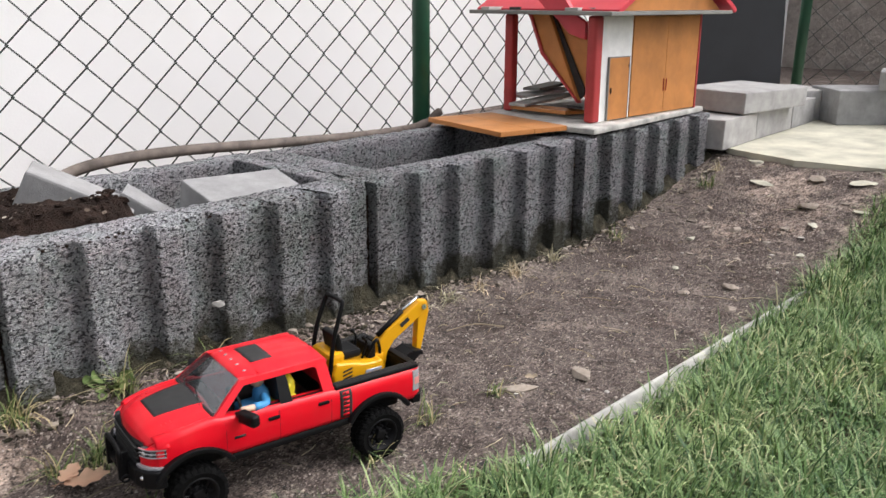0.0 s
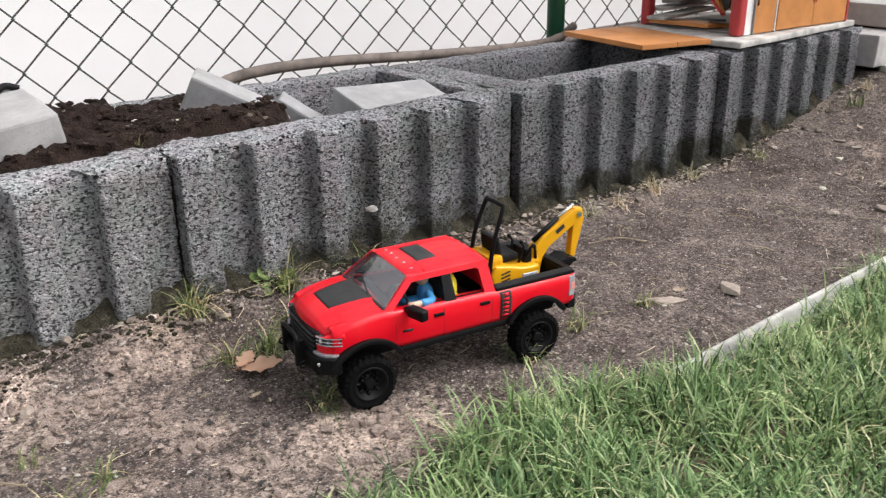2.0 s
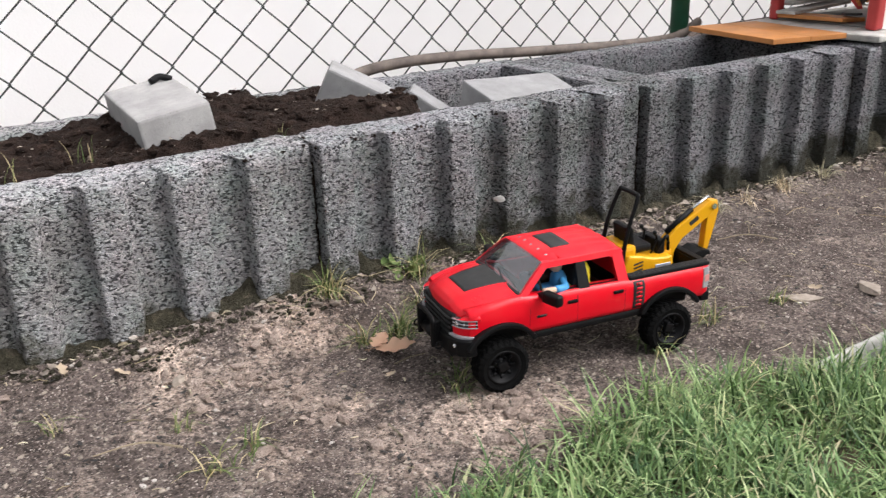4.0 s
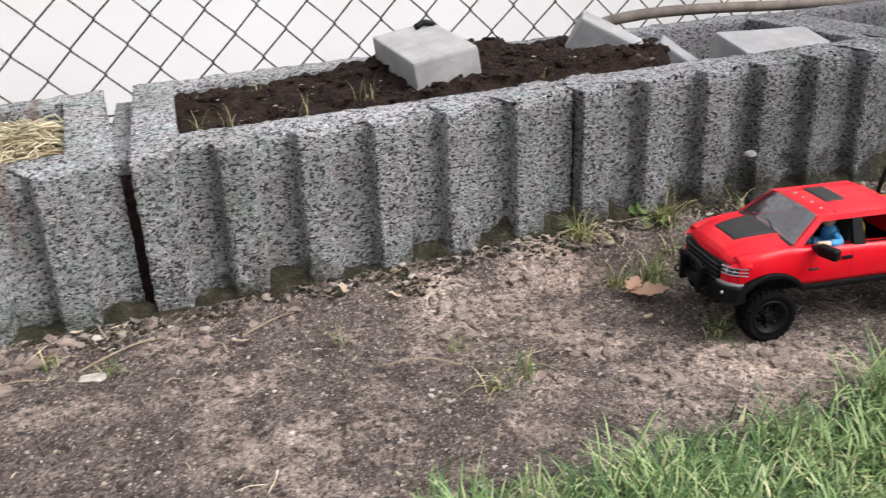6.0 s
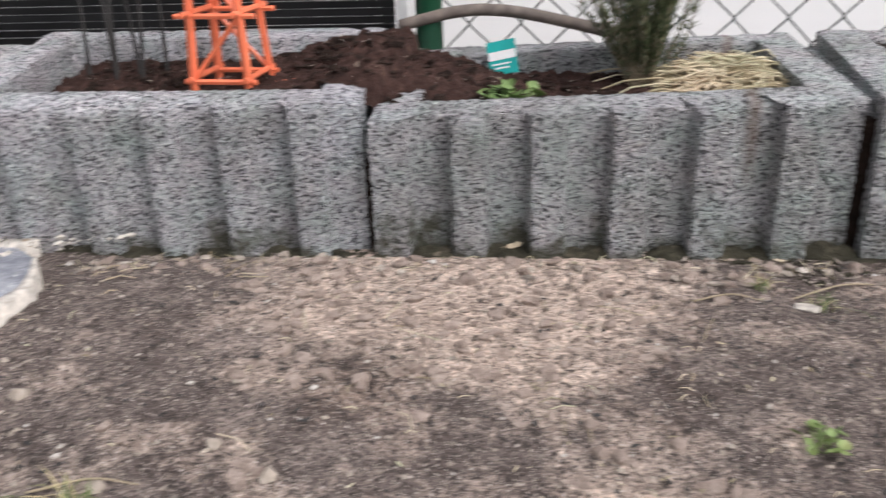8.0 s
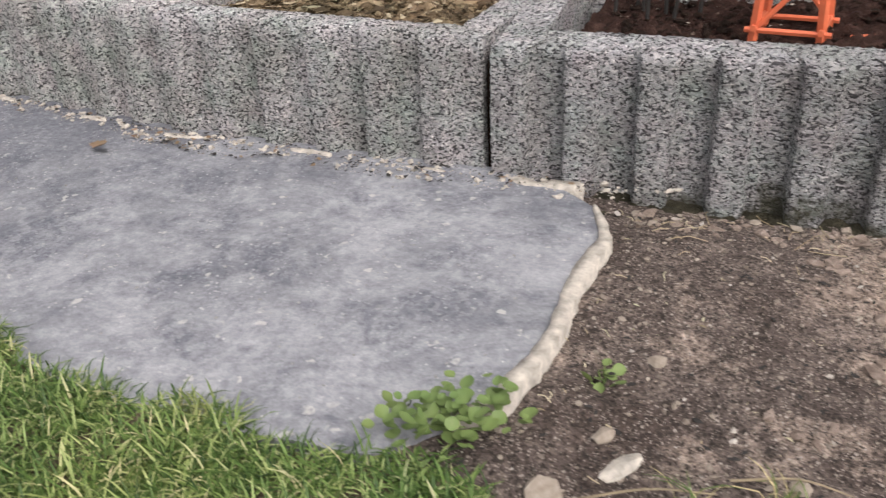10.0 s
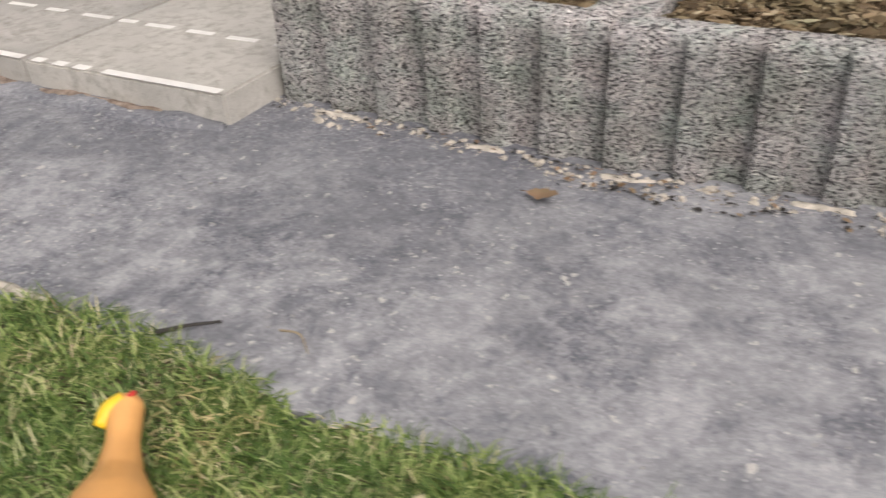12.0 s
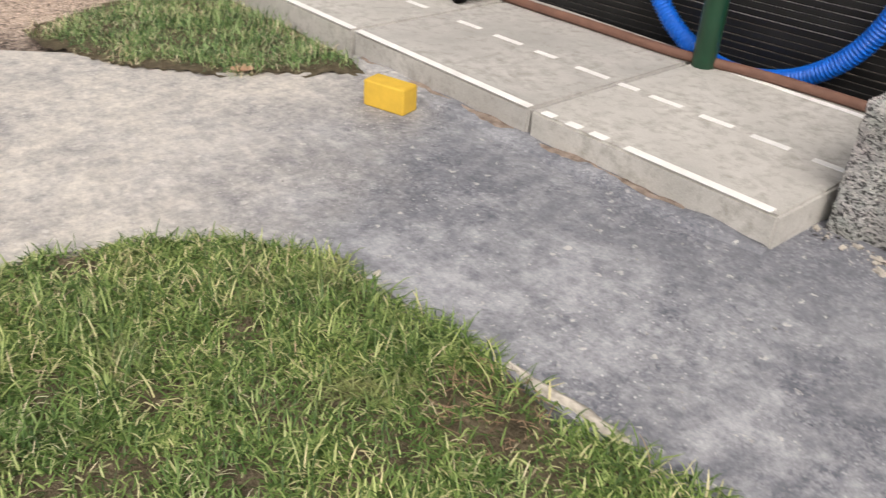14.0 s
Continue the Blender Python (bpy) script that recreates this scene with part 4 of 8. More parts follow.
fence_east = thing("side_fence", "chain-link fence on green posts beside the paved corner", "fence")
FE0, FE1 = Vector((2.98, 0.5, 0)), Vector((3.5, -1.6, 0))
fe_at = lambda s, out=0.0, z=0.0: FE0 + (FE1 - FE0).normalized() * s + Vector((1, 0.25, 0)).normalized() * out + Vector((0, 0, z))  # noqa: E731
tagged(wires("wire_mesh", chain_mesh(0, 24, 0, 24, side_knot), 0.0015, M["wire"], fence_east), "dark diamond wire mesh", kind="stuff")
for s, tilt in ((0.0, 0.02), (0.62, 0.0), (1.9, 0.0)):
    part("post", tube([fe_at(s, 0.0, 0.0), fe_at(s + tilt, 0.0, 1.25)], 0.02, 16), M["post"], fence_east, "green painted steel post", True)
part("strut", tube([fe_at(0.35, -0.02, 0.1), fe_at(0.6, -0.01, 0.95)], 0.016, 12), M["post"], fence_east, "slanting green strut", True)

screen = thing("slatted_screen", "black plastic privacy screen of thin level slats behind the fence", "privacy screen")
for i in range(74):
    z = 0.02 + i * 0.0135
    m = Matrix.Translation(on_fence(-1.62, 0.075, z)) @ Matrix.Rotation(math.atan2(FD.y, FD.x), 4, "Z") @ Matrix.Rotation(radians(20 + 4 * math.sin(i * 1.7)), 4, "X")
    part("slat", box((3.1, 0.003, 0.0132), m=m), M["slat"], screen)
for s in (-0.085, -1.6, -3.15):
    part("upright", box((0.018, 0.012, 1.0), m=Matrix.Translation(on_fence(s, 0.09, 0.52)) @ Matrix.Rotation(math.atan2(FD.y, FD.x), 4, "Z"), bevel=0.002), M["slat"], screen)
part("end_trim", box((0.02, 0.02, 1.0), m=Matrix.Translation(on_fence(-0.055, 0.07, 0.52)) @ Matrix.Rotation(math.atan2(FD.y, FD.x), 4, "Z"), bevel=0.002), M["white"], screen, "white end trim")


def wall_slab(name, a, b, z0, z1, thick, material, label, category="wall"):
    a, b = Vector(a), Vector(b)
    d = b - a
    m = Matrix.Translation(((a.x + b.x) / 2, (a.y + b.y) / 2, (z0 + z1) / 2)) @ Matrix.Rotation(math.atan2(d.y, d.x), 4, "Z")
    return tagged(link(name, box((d.length, thick, z1 - z0), m=m), material), label, category, kind="structure")


wall_slab("wall_north", (-4.6, 0.75), (5.02, 1.7), -0.3, 3.2, 0.25, M["plaster"], "plain white rendered house wall behind the fence")
east = wall_slab("bank_east", (5.1, 1.9), (5.9, -2.2), -0.2, 2.2, 0.4, M["bank"], "brown earth bank beyond the side fence", "bank")

# ---- the planter row ----
def planter_block(a, b, za, zb, seed, flute=0.023, thin=False, rise=0.0, depth=0.395):
    """A hollow planter of porous concrete with a fluted front. a: front corner in the east, b: in the west; their top heights."""
    a, b = Vector((*a, 0)), Vector((*b, 0))
    L = (b - a).length
    u = (b - a) / L                      # westwards along the front
    v = Vector((u.y, -u.x, 0))           # into the bed
    if v.y < 0:
        v = -v
    side, front, back = (0.042, 0.05, 0.05) if thin else (0.058, 0.07, 0.065)
    nf, ns, nb = int(L / 0.0032), int(depth / 0.007), int(L / 0.009)
    outer, inner = [], []
    period = L / 6
    for i in range(nf):
        s = L * i / nf
        q = (s / period) % 1.0
        groove = max(float(fade(-0.05, 0.04, q)), float(s < period)) * (1 - fade(0.46, 0.55, q)) + fade(0.95, 1.04, q) * (s < 5 * period)
        outer.append((s, flute * float(groove), 0))
        inner.append((side + (L - 2 * side) * i / nf, front, 0))
    for i in range(ns):
        outer.append((L, depth * i / ns, 1)), inner.append((L - side, front + (depth - front - back) * i / ns, 1))
    for i in range(nb):
        outer.append((L - L * i / nb, depth, 2)), inner.append((L - side - (L - 2 * side) * i / nb, depth - back, 2))
    for i in range(ns):
        outer.append((0, depth - (depth - flute) * i / ns, 3)), inner.append((side, depth - back - (depth - front - back) * i / ns, 3))
    outer, inner = np.array(outer), np.array(inner)
    N = len(outer)
    low, floor, top = -0.1, 0.02, 0.0
    zt = lambda s: za + (zb - za) * s / L  # noqa: E731
    rows = []
    hs = np.concatenate([np.linspace(0, 0.82, 52), 1 - 0.18 * np.linspace(1, 0, 14)[1:] ** 1.6])
    for h in hs:
        t = zt(outer[:, 0])
        rows.append(np.stack([outer[:, 0], outer[:, 1], low + (t - low) * h], -1))
    for k in np.linspace(0, 1, 13)[1:]:
        p = outer[:, :2] * (1 - k) + inner[:, :2] * k
        rows.append(np.stack([p[:, 0], p[:, 1], zt(p[:, 0])], -1))
    for k in np.linspace(0, 1, 20)[1:]:
        rows.append(np.stack([inner[:, 0], inner[:, 1], zt(inner[:, 0]) * (1 - k) + floor * k], -1))
    G = np.array(rows)
    R = len(G)
    # outward normals, then grains and worn edges
    du, dv = np.roll(G, -1, 1) - np.roll(G, 1, 1), np.gradient(G, axis=0)
    nrm = np.cross(du, dv)
    nrm /= np.linalg.norm(nrm, axis=-1, keepdims=True) + 1e-9
    if nrm[20, nf // 2, 1] > 0:
        nrm = -nrm
    flat = G.reshape(-1, 3)
    g = lumps(flat[:, 0] + seed * 3.7, flat[:, 1], flat[:, 2] + seed, 0.0095, seed).reshape(R, N)
    w = hills(flat[:, 0] + flat[:, 1] + seed, flat[:, 2] * 1.3 + seed, 0.045, seed + 3, 3).reshape(R, N)
    chip = np.clip(hills(flat[:, 0] * 1.0 + seed, flat[:, 1] + flat[:, 2], 0.028, seed + 8, 2).reshape(R, N) - 0.1, 0, 1)
    edge = np.exp(-((np.arange(R) - (len(hs) - 0.5)) / 4.0) ** 2)[:, None]
    G = G + nrm * ((0.45 - g) * 0.0042 + w * 0.0009)[..., None]
    G[..., 2] -= edge * (0.004 + 0.007 * chip)
    G[..., 1] += edge * np.where(np.arange(N)[None] < nf, 0.004, 0.0)
    G[..., 2] += rise * np.clip(G[..., 1] / depth, 0, 1) * np.clip((G[..., 2] - floor) / 0.12, 0, 1)
    W = np.array(a)[None, None] + G[..., :1] * np.array(u) + G[..., 1:2] * np.array(v)
    W[..., 2] = G[..., 2]
    idx = np.arange(R * N).reshape(R, N)
    nx = np.roll(idx, -1, 1)
    F = np.stack([idx[:-1], nx[:-1], nx[1:], idx[1:]], -1).reshape(-1, 4)
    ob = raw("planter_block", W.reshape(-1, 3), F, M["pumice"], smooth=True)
    return tagged(ob, "hollow planter block of grey porous concrete with a fluted front", "planter block", "row of planter blocks")


BLOCKS = [((1.849, 0.152), (1.234, 0.108), 0.198, 0.194), ((1.226, 0.107), (0.617, 0.062), 0.193, 0.191), ((0.607, 0.052), (0.004, 0.002), 0.192, 0.189), ((-0.002, 0.0), (-0.584, -0.003), 0.187, 0.172),
          ((-0.596, -0.006), (-1.19, -0.06), 0.168, 0.15), ((-1.199, -0.062), (-1.752, -0.146), 0.166, 0.173), ((-1.766, -0.152), (-2.295, -0.19), 0.183, 0.19), ((-2.302, -0.19), (-2.834, -0.166), 0.191, 0.196)]
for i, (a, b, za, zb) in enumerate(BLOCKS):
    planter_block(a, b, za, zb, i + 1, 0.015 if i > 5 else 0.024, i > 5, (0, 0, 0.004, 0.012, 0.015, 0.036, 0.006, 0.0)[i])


for (_, b, _, zb), (a, _, za, _) in zip(BLOCKS, BLOCKS[1:]):
    mid = Vector(((a[0] + b[0]) / 2, (a[1] + b[1]) / 2, 0))
    # the front fill is an added dark block standing for the seam's shade
    for y0, y1, top, mat, label in ((0.028, 0.045, 0.06, "soil", "dark filler in the joint between two planter blocks"), (0.045, 0.385, 0.079, "pumice", "porous concrete closing the joint behind")):
        h = min(za, zb) + top - (0.03 if abs(mid.x + 1.194) < 0.02 else 0.0)
        tagged(link("joint_fill", box((0.05 if y0 > 0.04 else 0.03, y1 - y0, h), m=Matrix.Translation(mid + Vector((0, (y0 + y1) / 2, h / 2 - 0.09)))), M[mat]), label, "joint", kind="structure")


def foot_moss():
    """Mossy earth that fills the feet of the flutes and runs out before the ribs."""
    xs, ds = np.arange(-1.7, 1.84, 0.004), np.linspace(0.024, -0.05, 20)
    X, D = np.meshgrid(xs, ds, indexing="ij")
    Y = wall_y(X) + D
    H = np.clip(0.021 + 0.02 * hills(X, 0 * X, 0.11, 131, 2) + 0.016 * hills(X, D, 0.02, 133, 3), 0.0, 0.06)
    H = H * np.interp(X, [-1.7, -1.45, -1.2, -0.9, -0.3, 0.1, 0.5, 1.3, 1.84], [0.1, 0.15, 0.2, 0.35, 0.55, 1.1, 1.2, 0.9, 0.5])
    run = np.clip((D + 0.002 + 0.006 * hills(X, 0 * X, 0.05, 135, 2)) / 0.022, 0, 1)
    Z = earth_z(X.ravel(), Y.ravel(), False).reshape(X.shape) + H * run - 0.006 * (run <= 0) + 0.005 * hills(X, D, 0.011, 137, 2) * (run > 0)
    n, m = X.shape
    idx = np.arange(n * m).reshape(n, m)
    f = np.stack([idx[:-1, :-1], idx[1:, :-1], idx[1:, 1:], idx[:-1, 1:]], -1).reshape(-1, 4)
    ob = raw("foot_moss", np.stack([X.ravel(), Y.ravel(), Z.ravel()], -1), f, M["moss"], smooth=True)
    return tagged(ob, "dark mossy earth in the feet of the planters' flutes", "moss", kind="stuff")


foot_moss()
BED_DEPTH = (0.062, 0.338)


def heap(X, Y, x, y, r, h):
    return h * np.exp(-((X - x) ** 2 + (Y - y) ** 2) / r**2)


def bed_z(X, Y):
    """Height of the soil in the planters."""
    X, Y = np.asarray(X, float), np.asarray(Y, float)
    D = Y - wall_y(X)
    east = 0.07 + 0 * X
    ridge = 0.012 * np.exp(-(((X + 1.218 + 0.15 * D) / 0.06) ** 2)) * fade(0.062, 0.1, D)
    c = 0.075 + 0.12 * (1 - fade(0.13, 0.34, X - 0.25 * (D - 0.2))) + heap(X, Y, 0.13, 0.12, 0.08, 0.018) + heap(X, Y, 0.218, 0.18, 0.05, 0.062) - heap(X, Y, 0.165, 0.205, 0.045, 0.012)
    d = 0.158 + 0.033 * fade(-0.45, -0.1, X) + heap(X, Y, -0.02, 0.2, 0.14, 0.014) + 0.014 * fade(0.2, 0.3, D)
    e = 0.132 + 0.034 * (1 - fade(-1.2, -1.0, X)) + heap(X, Y, -1.23, 0.22, 0.17, 0.003) + ridge - 0.02 * fade(0.1, 0.0, D - 0.07) * fade(-1.0, -1.2, X)
    f = 0.142 + 0.022 * fade(0.05, 0.33, D) + 0.03 * fade(-1.48, -1.22, X) + heap(X, Y, -1.23, 0.22, 0.17, 0.003) + ridge
    return np.where(X > 0.6, east, np.where(X > 0.0, c, np.where(X > -0.59, d, np.where(X > -1.195, e, f))))


def bed(name, xa, xb, height, material, label, seed, grain=0.011, span=BED_DEPTH):
    """Soil that fills planters from rim to rim."""
    S, D = np.meshgrid(np.arange(xb, xa, 0.004), np.arange(span[0], span[1], 0.004), indexing="ij")
    X, Y = S, wall_y(S) + D
    Z = height(X, Y) + 0.008 * hills(X, Y, 0.05, seed, 3) + grain * (0.5 - lumps(X.ravel(), Y.ravel(), 0 * X.ravel(), 0.016, seed).reshape(X.shape)) + 0.35 * grain * (0.5 - lumps(X.ravel(), Y.ravel(), 0 * X.ravel(), 0.034, seed + 2).reshape(X.shape))
    # the heap tapers off on the rims
    rim = np.interp(X, [-2.834, -2.302, -2.295, -1.766, -1.752, -1.199, -1.19, -0.596, -0.584, 0.0, 0.607, 1.849], [0.196, 0.191, 0.19, 0.183, 0.173, 0.166, 0.15, 0.168, 0.172, 0.188, 0.192, 0.198]) - 0.014
    lip = np.clip((D - BED_DEPTH[0]) / 0.04, 0, 1)
    Z = np.where(Z > rim, rim + (Z - rim) * lip, Z)
    n, m = X.shape
    idx = np.arange(n * m).reshape(n, m)
    f = np.stack([idx[:-1, :-1], idx[1:, :-1], idx[1:, 1:], idx[:-1, 1:]], -1).reshape(-1, 4)
    return tagged(raw(name, np.stack([X.ravel(), Y.ravel(), Z.ravel()], -1), f, material, smooth=True), label, "soil", kind="stuff")


bed("soil_in_planter", 1.18, 0.665, bed_z, M["soil"], "dark soil low in a nearly empty planter", 81)
bed("soil_in_planter", 0.56, -0.535, bed_z, M["soil"], "dark potting soil heaped over two planters", 82)
bed("soil_in_planter", -0.645, -1.27, bed_z, M["soil_red"], "dark brown soil mounded towards the next planter", 84, 0.016)
bed("soil_in_planter", -1.265, -1.7, bed_z, M["soil_red"], "reddish brown soil mounded in the planter", 85, 0.016)
bed("soil_in_planter", -1.802, -2.26, lambda X, Y: 0.168 + 0 * X, M["soil_tan"], "tan stony soil nearly level with the rim", 86, 0.012, (0.044, 0.352))
bed("soil_in_planter", -2.338, -2.798, lambda X, Y: 0.18 + 0 * X, M["soil_tan"], "tan crumbly soil level with the rim", 87, 0.012, (0.044, 0.352))


# ---- things on and behind the planters ----
def slab_brick(name, size, m, label, category="concrete brick", group="loose concrete bricks", mat="brick", bevel=0.004):
    bm = box(size, bevel=bevel)
    bmesh.ops.subdivide_edges(bm, edges=bm.edges[:], cuts=2, use_grid_fill=True)
    for v in bm.verts:
        v.co += 0.0016 * noise.noise_vector(v.co * 34 + m.translation * 9)
    ob = tagged(link(name, bm, M[mat], smooth=False), label, category, group)
    ob.matrix_world = m
    return ob


slab_brick("concrete_brick", (0.1, 0.2, 0.08), pose(-0.153, 0.222, 0.197, 3, -9, 3), "pale grey concrete brick lying on the soil, a little tilted")
slab_brick("concrete_brick", (0.16, 0.062, 0.1), pose(0.175, 0.252, 0.167, 6, 27, -24), "pale concrete brick sunk slantwise in the soil heap")
slab_brick("concrete_brick", (0.12, 0.045, 0.07), pose(0.277, 0.21, 0.142, 8, 34, -30), "small concrete brick half buried in the soil")
slab_brick("concrete_brick", (0.18, 0.1, 0.075), pose(0.417, 0.155, 0.16, 14, 2, 4), "pale concrete brick laid on the planter's front rim")

hose = tagged(link("garden_hose", tube(smooth_line([(0.14, 0.4, 0.1), (0.2, 0.445, 0.165), (0.243, 0.461, 0.19), (0.328, 0.469, 0.203), (0.477, 0.484, 0.203), (0.706, 0.506, 0.191), (0.932, 0.529, 0.181), (1.09, 0.545, 0.18), (1.15, 0.552, 0.19), (1.2, 0.556, 0.212)]), 0.0105, 12), M["hose"], smooth=True),
              "dusty brown rubber hose lying along the planters' back rims", "hose")
tagged(link("hose_stub", tube(smooth_line([(-1.235, 0.314, 0.202), (-1.15, 0.323, 0.221), (-1.088, 0.329, 0.224), (-1.017, 0.336, 0.214), (-0.893, 0.349, 0.183), (-0.8, 0.352, 0.15), (-0.74, 0.345, 0.11)]), 0.0095, 12), M["hose"], smooth=True),
       "bent dusty brown hose over the back rim of the planter", "hose")


def build_house():
    """A toy barn with one side open and its roof fallen in."""
    h = thing("toy_barn", "ochre and red wooden toy barn with one side broken open", "toy house")
    z0, z1 = 0.213, 0.452
    hz, cz = z1 - z0, (z0 + z1) / 2

    def leaning(outline, x0, x1, bevel=0.0008):
        """An outline of (y, z) pairs, drawn out along x."""
        bm = prism(outline, x0, x1, bevel, 1)
        for v in bm.verts:
            v.co.x, v.co.y = v.co.y, v.co.x
        return bm

    for x, y, w in ((0.01, 0.008, 0.029), (0.042, 0.288, 0.026), (0.44, 0.285, 0.02)):
        part("corner_post", box((w, 0.026, hz), (x, y, cz), 0.007, seg=3), M["wood_red"], h, "red painted post", True)
    part("corner_trim", box((0.008, 0.016, hz), (0.449, 0.004, cz), 0.002), M["wood_red"], h, "thin red corner trim")
    part("front_wall", box((0.121, 0.012, hz), (0.0865, 0.006, cz), 0.001), M["white"], h, "white front panel")
    door = part("small_door", box((0.079, 0.006, 0.143), (0.0935, -0.002, z0 + 0.0735), 0.001), M["wood_orange"], h, "ochre door in the white panel")
    part("frame", prism([(0.052, z0), (0.052, 0.36), (0.135, 0.36), (0.135, z0), (0.1325, z0), (0.1325, 0.3575), (0.0545, 0.3575), (0.0545, z0)], -0.0055, 0.0), M["wood_grey"], door)
    part("handle", box((0.003, 0.004, 0.014), (0.061, -0.006, z0 + 0.07), 0.001), M["black"], door)
    part("hinge", box((0.003, 0.003, 0.008), (0.1305, -0.0055, z0 + 0.125), 0.0008), M["black"], door)
    for xa, xb in ((0.149, 0.2965), (0.2975, 0.445)):
        leaf = part("barn_door", box((xb - xa, 0.012, hz - 0.004), ((xa + xb) / 2, 0.004, cz), 0.0006), M["wood_orange"], h, "ochre barn door leaf")
        inner = 1 if xa > 0.2 else -1
        part("latch", box((0.0012, 0.003, 0.03), (0.297 + inner * 0.006, -0.003, z0 + 0.07), 0.0008), M["wood_red"], leaf)
    part("end_wall", box((0.01, 0.28, hz), (0.443, 0.152, cz), 0.001), M["wood_orange"], h)
    part("eave_board", box((0.53, 0.43, 0.009), (0.237, 0.155, 0.4575), 0.002), M["wood_grey"], h, "thin grey weathered eave board")
    for s in (-1, 1):
        m = Matrix.Translation((0.27 + s * 0.13, 0.16, 0.533)) @ Matrix.Rotation(s * radians(29), 4, "Y")
        part("roof_slope", box((0.3, 0.43, 0.012), m=m, bevel=0.002), M["roof_red"], h, "pinkish red roof")
    part("gable", prism([(0.05, 0.463), (0.49, 0.463), (0.27, 0.586)], -0.03, -0.02), M["wood_orange"], h, "ochre gable")
    # the broken side: two ochre wall pieces and a red roof piece hang askew
    part("fallen_panel", leaning([(0.221, 0.454), (0.179, 0.358), (0.069, 0.256), (0.166, 0.455)], 0.036, 0.048), M["wood_orange"], h, "ochre panel hanging askew")
    part("panel_edge", leaning([(0.225, 0.454), (0.183, 0.36), (0.066, 0.25), (0.072, 0.262), (0.176, 0.364), (0.217, 0.454)], 0.03, 0.05), M["wood_red"], h, "red edge of the hanging panel")
    part("broken_wall", leaning([(0.164, 0.455), (0.066, 0.262), (0.054, 0.29), (0.046, 0.31), (0.052, 0.34), (0.046, 0.4), (0.11, 0.455)], 0.056, 0.066), M["wood_orange"], h, "splintered ochre wall")
    part("dark_crack", leaning([(0.17, 0.455), (0.072, 0.258), (0.062, 0.268), (0.06, 0.282), (0.16, 0.455)], 0.049, 0.055), M["stick"], h)
    part("fallen_roof", leaning([(0.143, 0.453), (0.092, 0.41), (0.046, 0.398), (0.046, 0.436), (0.075, 0.453)], 0.022, 0.033), M["roof_red"], h, "red roof piece hanging askew")
    part("fallen_roof_top", leaning([(0.19, 0.5), (0.143, 0.463), (0.07, 0.463), (0.1, 0.5)], 0.0, 0.014), M["roof_red"], h, "red roof piece standing out over the eave")
    part("floor", box((0.4, 0.27, 0.004), (0.235, 0.15, z0 + 0.002), 0.001), M["wood_grey"], h)
    for (x, y, z), size, turn, tip, mat in (((0.062, 0.18, 0.2235), (0.085, 0.17, 0.009), 2, 3, "wood_orange"), ((0.13, 0.25, 0.238), (0.24, 0.05, 0.007), 6, -2, "strip"), ((0.16, 0.28, 0.252), (0.2, 0.06, 0.007), -4, -2, "strip"),
                                            ((0.18, 0.285, 0.266), (0.15, 0.05, 0.007), 10, -2, "wood_grey"), ((0.09, 0.12, 0.232), (0.1, 0.035, 0.005), 40, 6, "stick")):
        part("loose_board", box(size, m=pose(x, y, z, 0, tip, turn), bevel=0.001), M[mat], h)
    # junk lying on the eave board
    for x, y, a, mat in ((0.0, 0.06, 20, "strip"), (0.04, 0.02, -15, "wood_grey"), (0.085, 0.0, 5, "strip"), (0.03, 0.25, 12, "stick"), (0.0, 0.31, -8, "strip")):
        part("roof_rubble", box((0.06, 0.03, 0.007), m=Matrix.Translation((x, y, 0.466)) @ Matrix.Rotation(radians(a), 4, "Z"), bevel=0.001), M[mat], h)
    h.matrix_world = pose(1.32, 0.165, 0, 0, 0, 2.2)


slab_brick("base_slab", (0.572, 0.37, 0.014), pose(1.515, 0.328, 0.205, 0, 0, 8), "pale concrete slab lying on the end planter under the toy barn", "slab", "", "strip")
build_house()
plank = thing("ochre_panel", "two ochre boards joined flat, lying over the open planter", "board")
for dx in (-0.0475, 0.0475):
    part("board", box((0.094, 0.285, 0.011), m=pose(1.172, 0.328, 0.208, 0, 0, -8) @ Matrix.Translation((dx, 0, 0)), bevel=0.0015), M["wood_orange"], plank)

# ---- the paved corner in the east ----
pad = flat_region("pad", [(1.87, 0.125), (1.83, -0.08), (1.88, -0.3), (1.95, -1.2), (3.6, -1.2), (3.4, 0.5), (2.4, 0.5)], 0.1, 0.12, M["pad"], 0.06, 0.01)
tagged(pad, "pale yellowish concrete pad with a broken edge", "pavement", kind="structure")
STACK = pose(2.19, 0.253, 0.1, 0, 0, 8.2)
for i, (x, w) in enumerate(((-0.267, 0.24), (0.0, 0.285), (0.26, 0.225))):
    slab_brick("kerb_stone", (w, 0.17, 0.08), STACK @ pose(x, 0.0, 0.04, 0, 0, (0.5, -0.5, 1)[i]), "grey concrete kerb stone in a low stack", "kerb stone", "stacked kerb stones")
slab_brick("kerb_stone", (0.39, 0.22, 0.058), STACK @ pose(-0.06, 0.0, 0.112, 1, 1, -6), "long grey concrete slab laid on the kerb stones", "kerb stone", "stacked kerb stones")
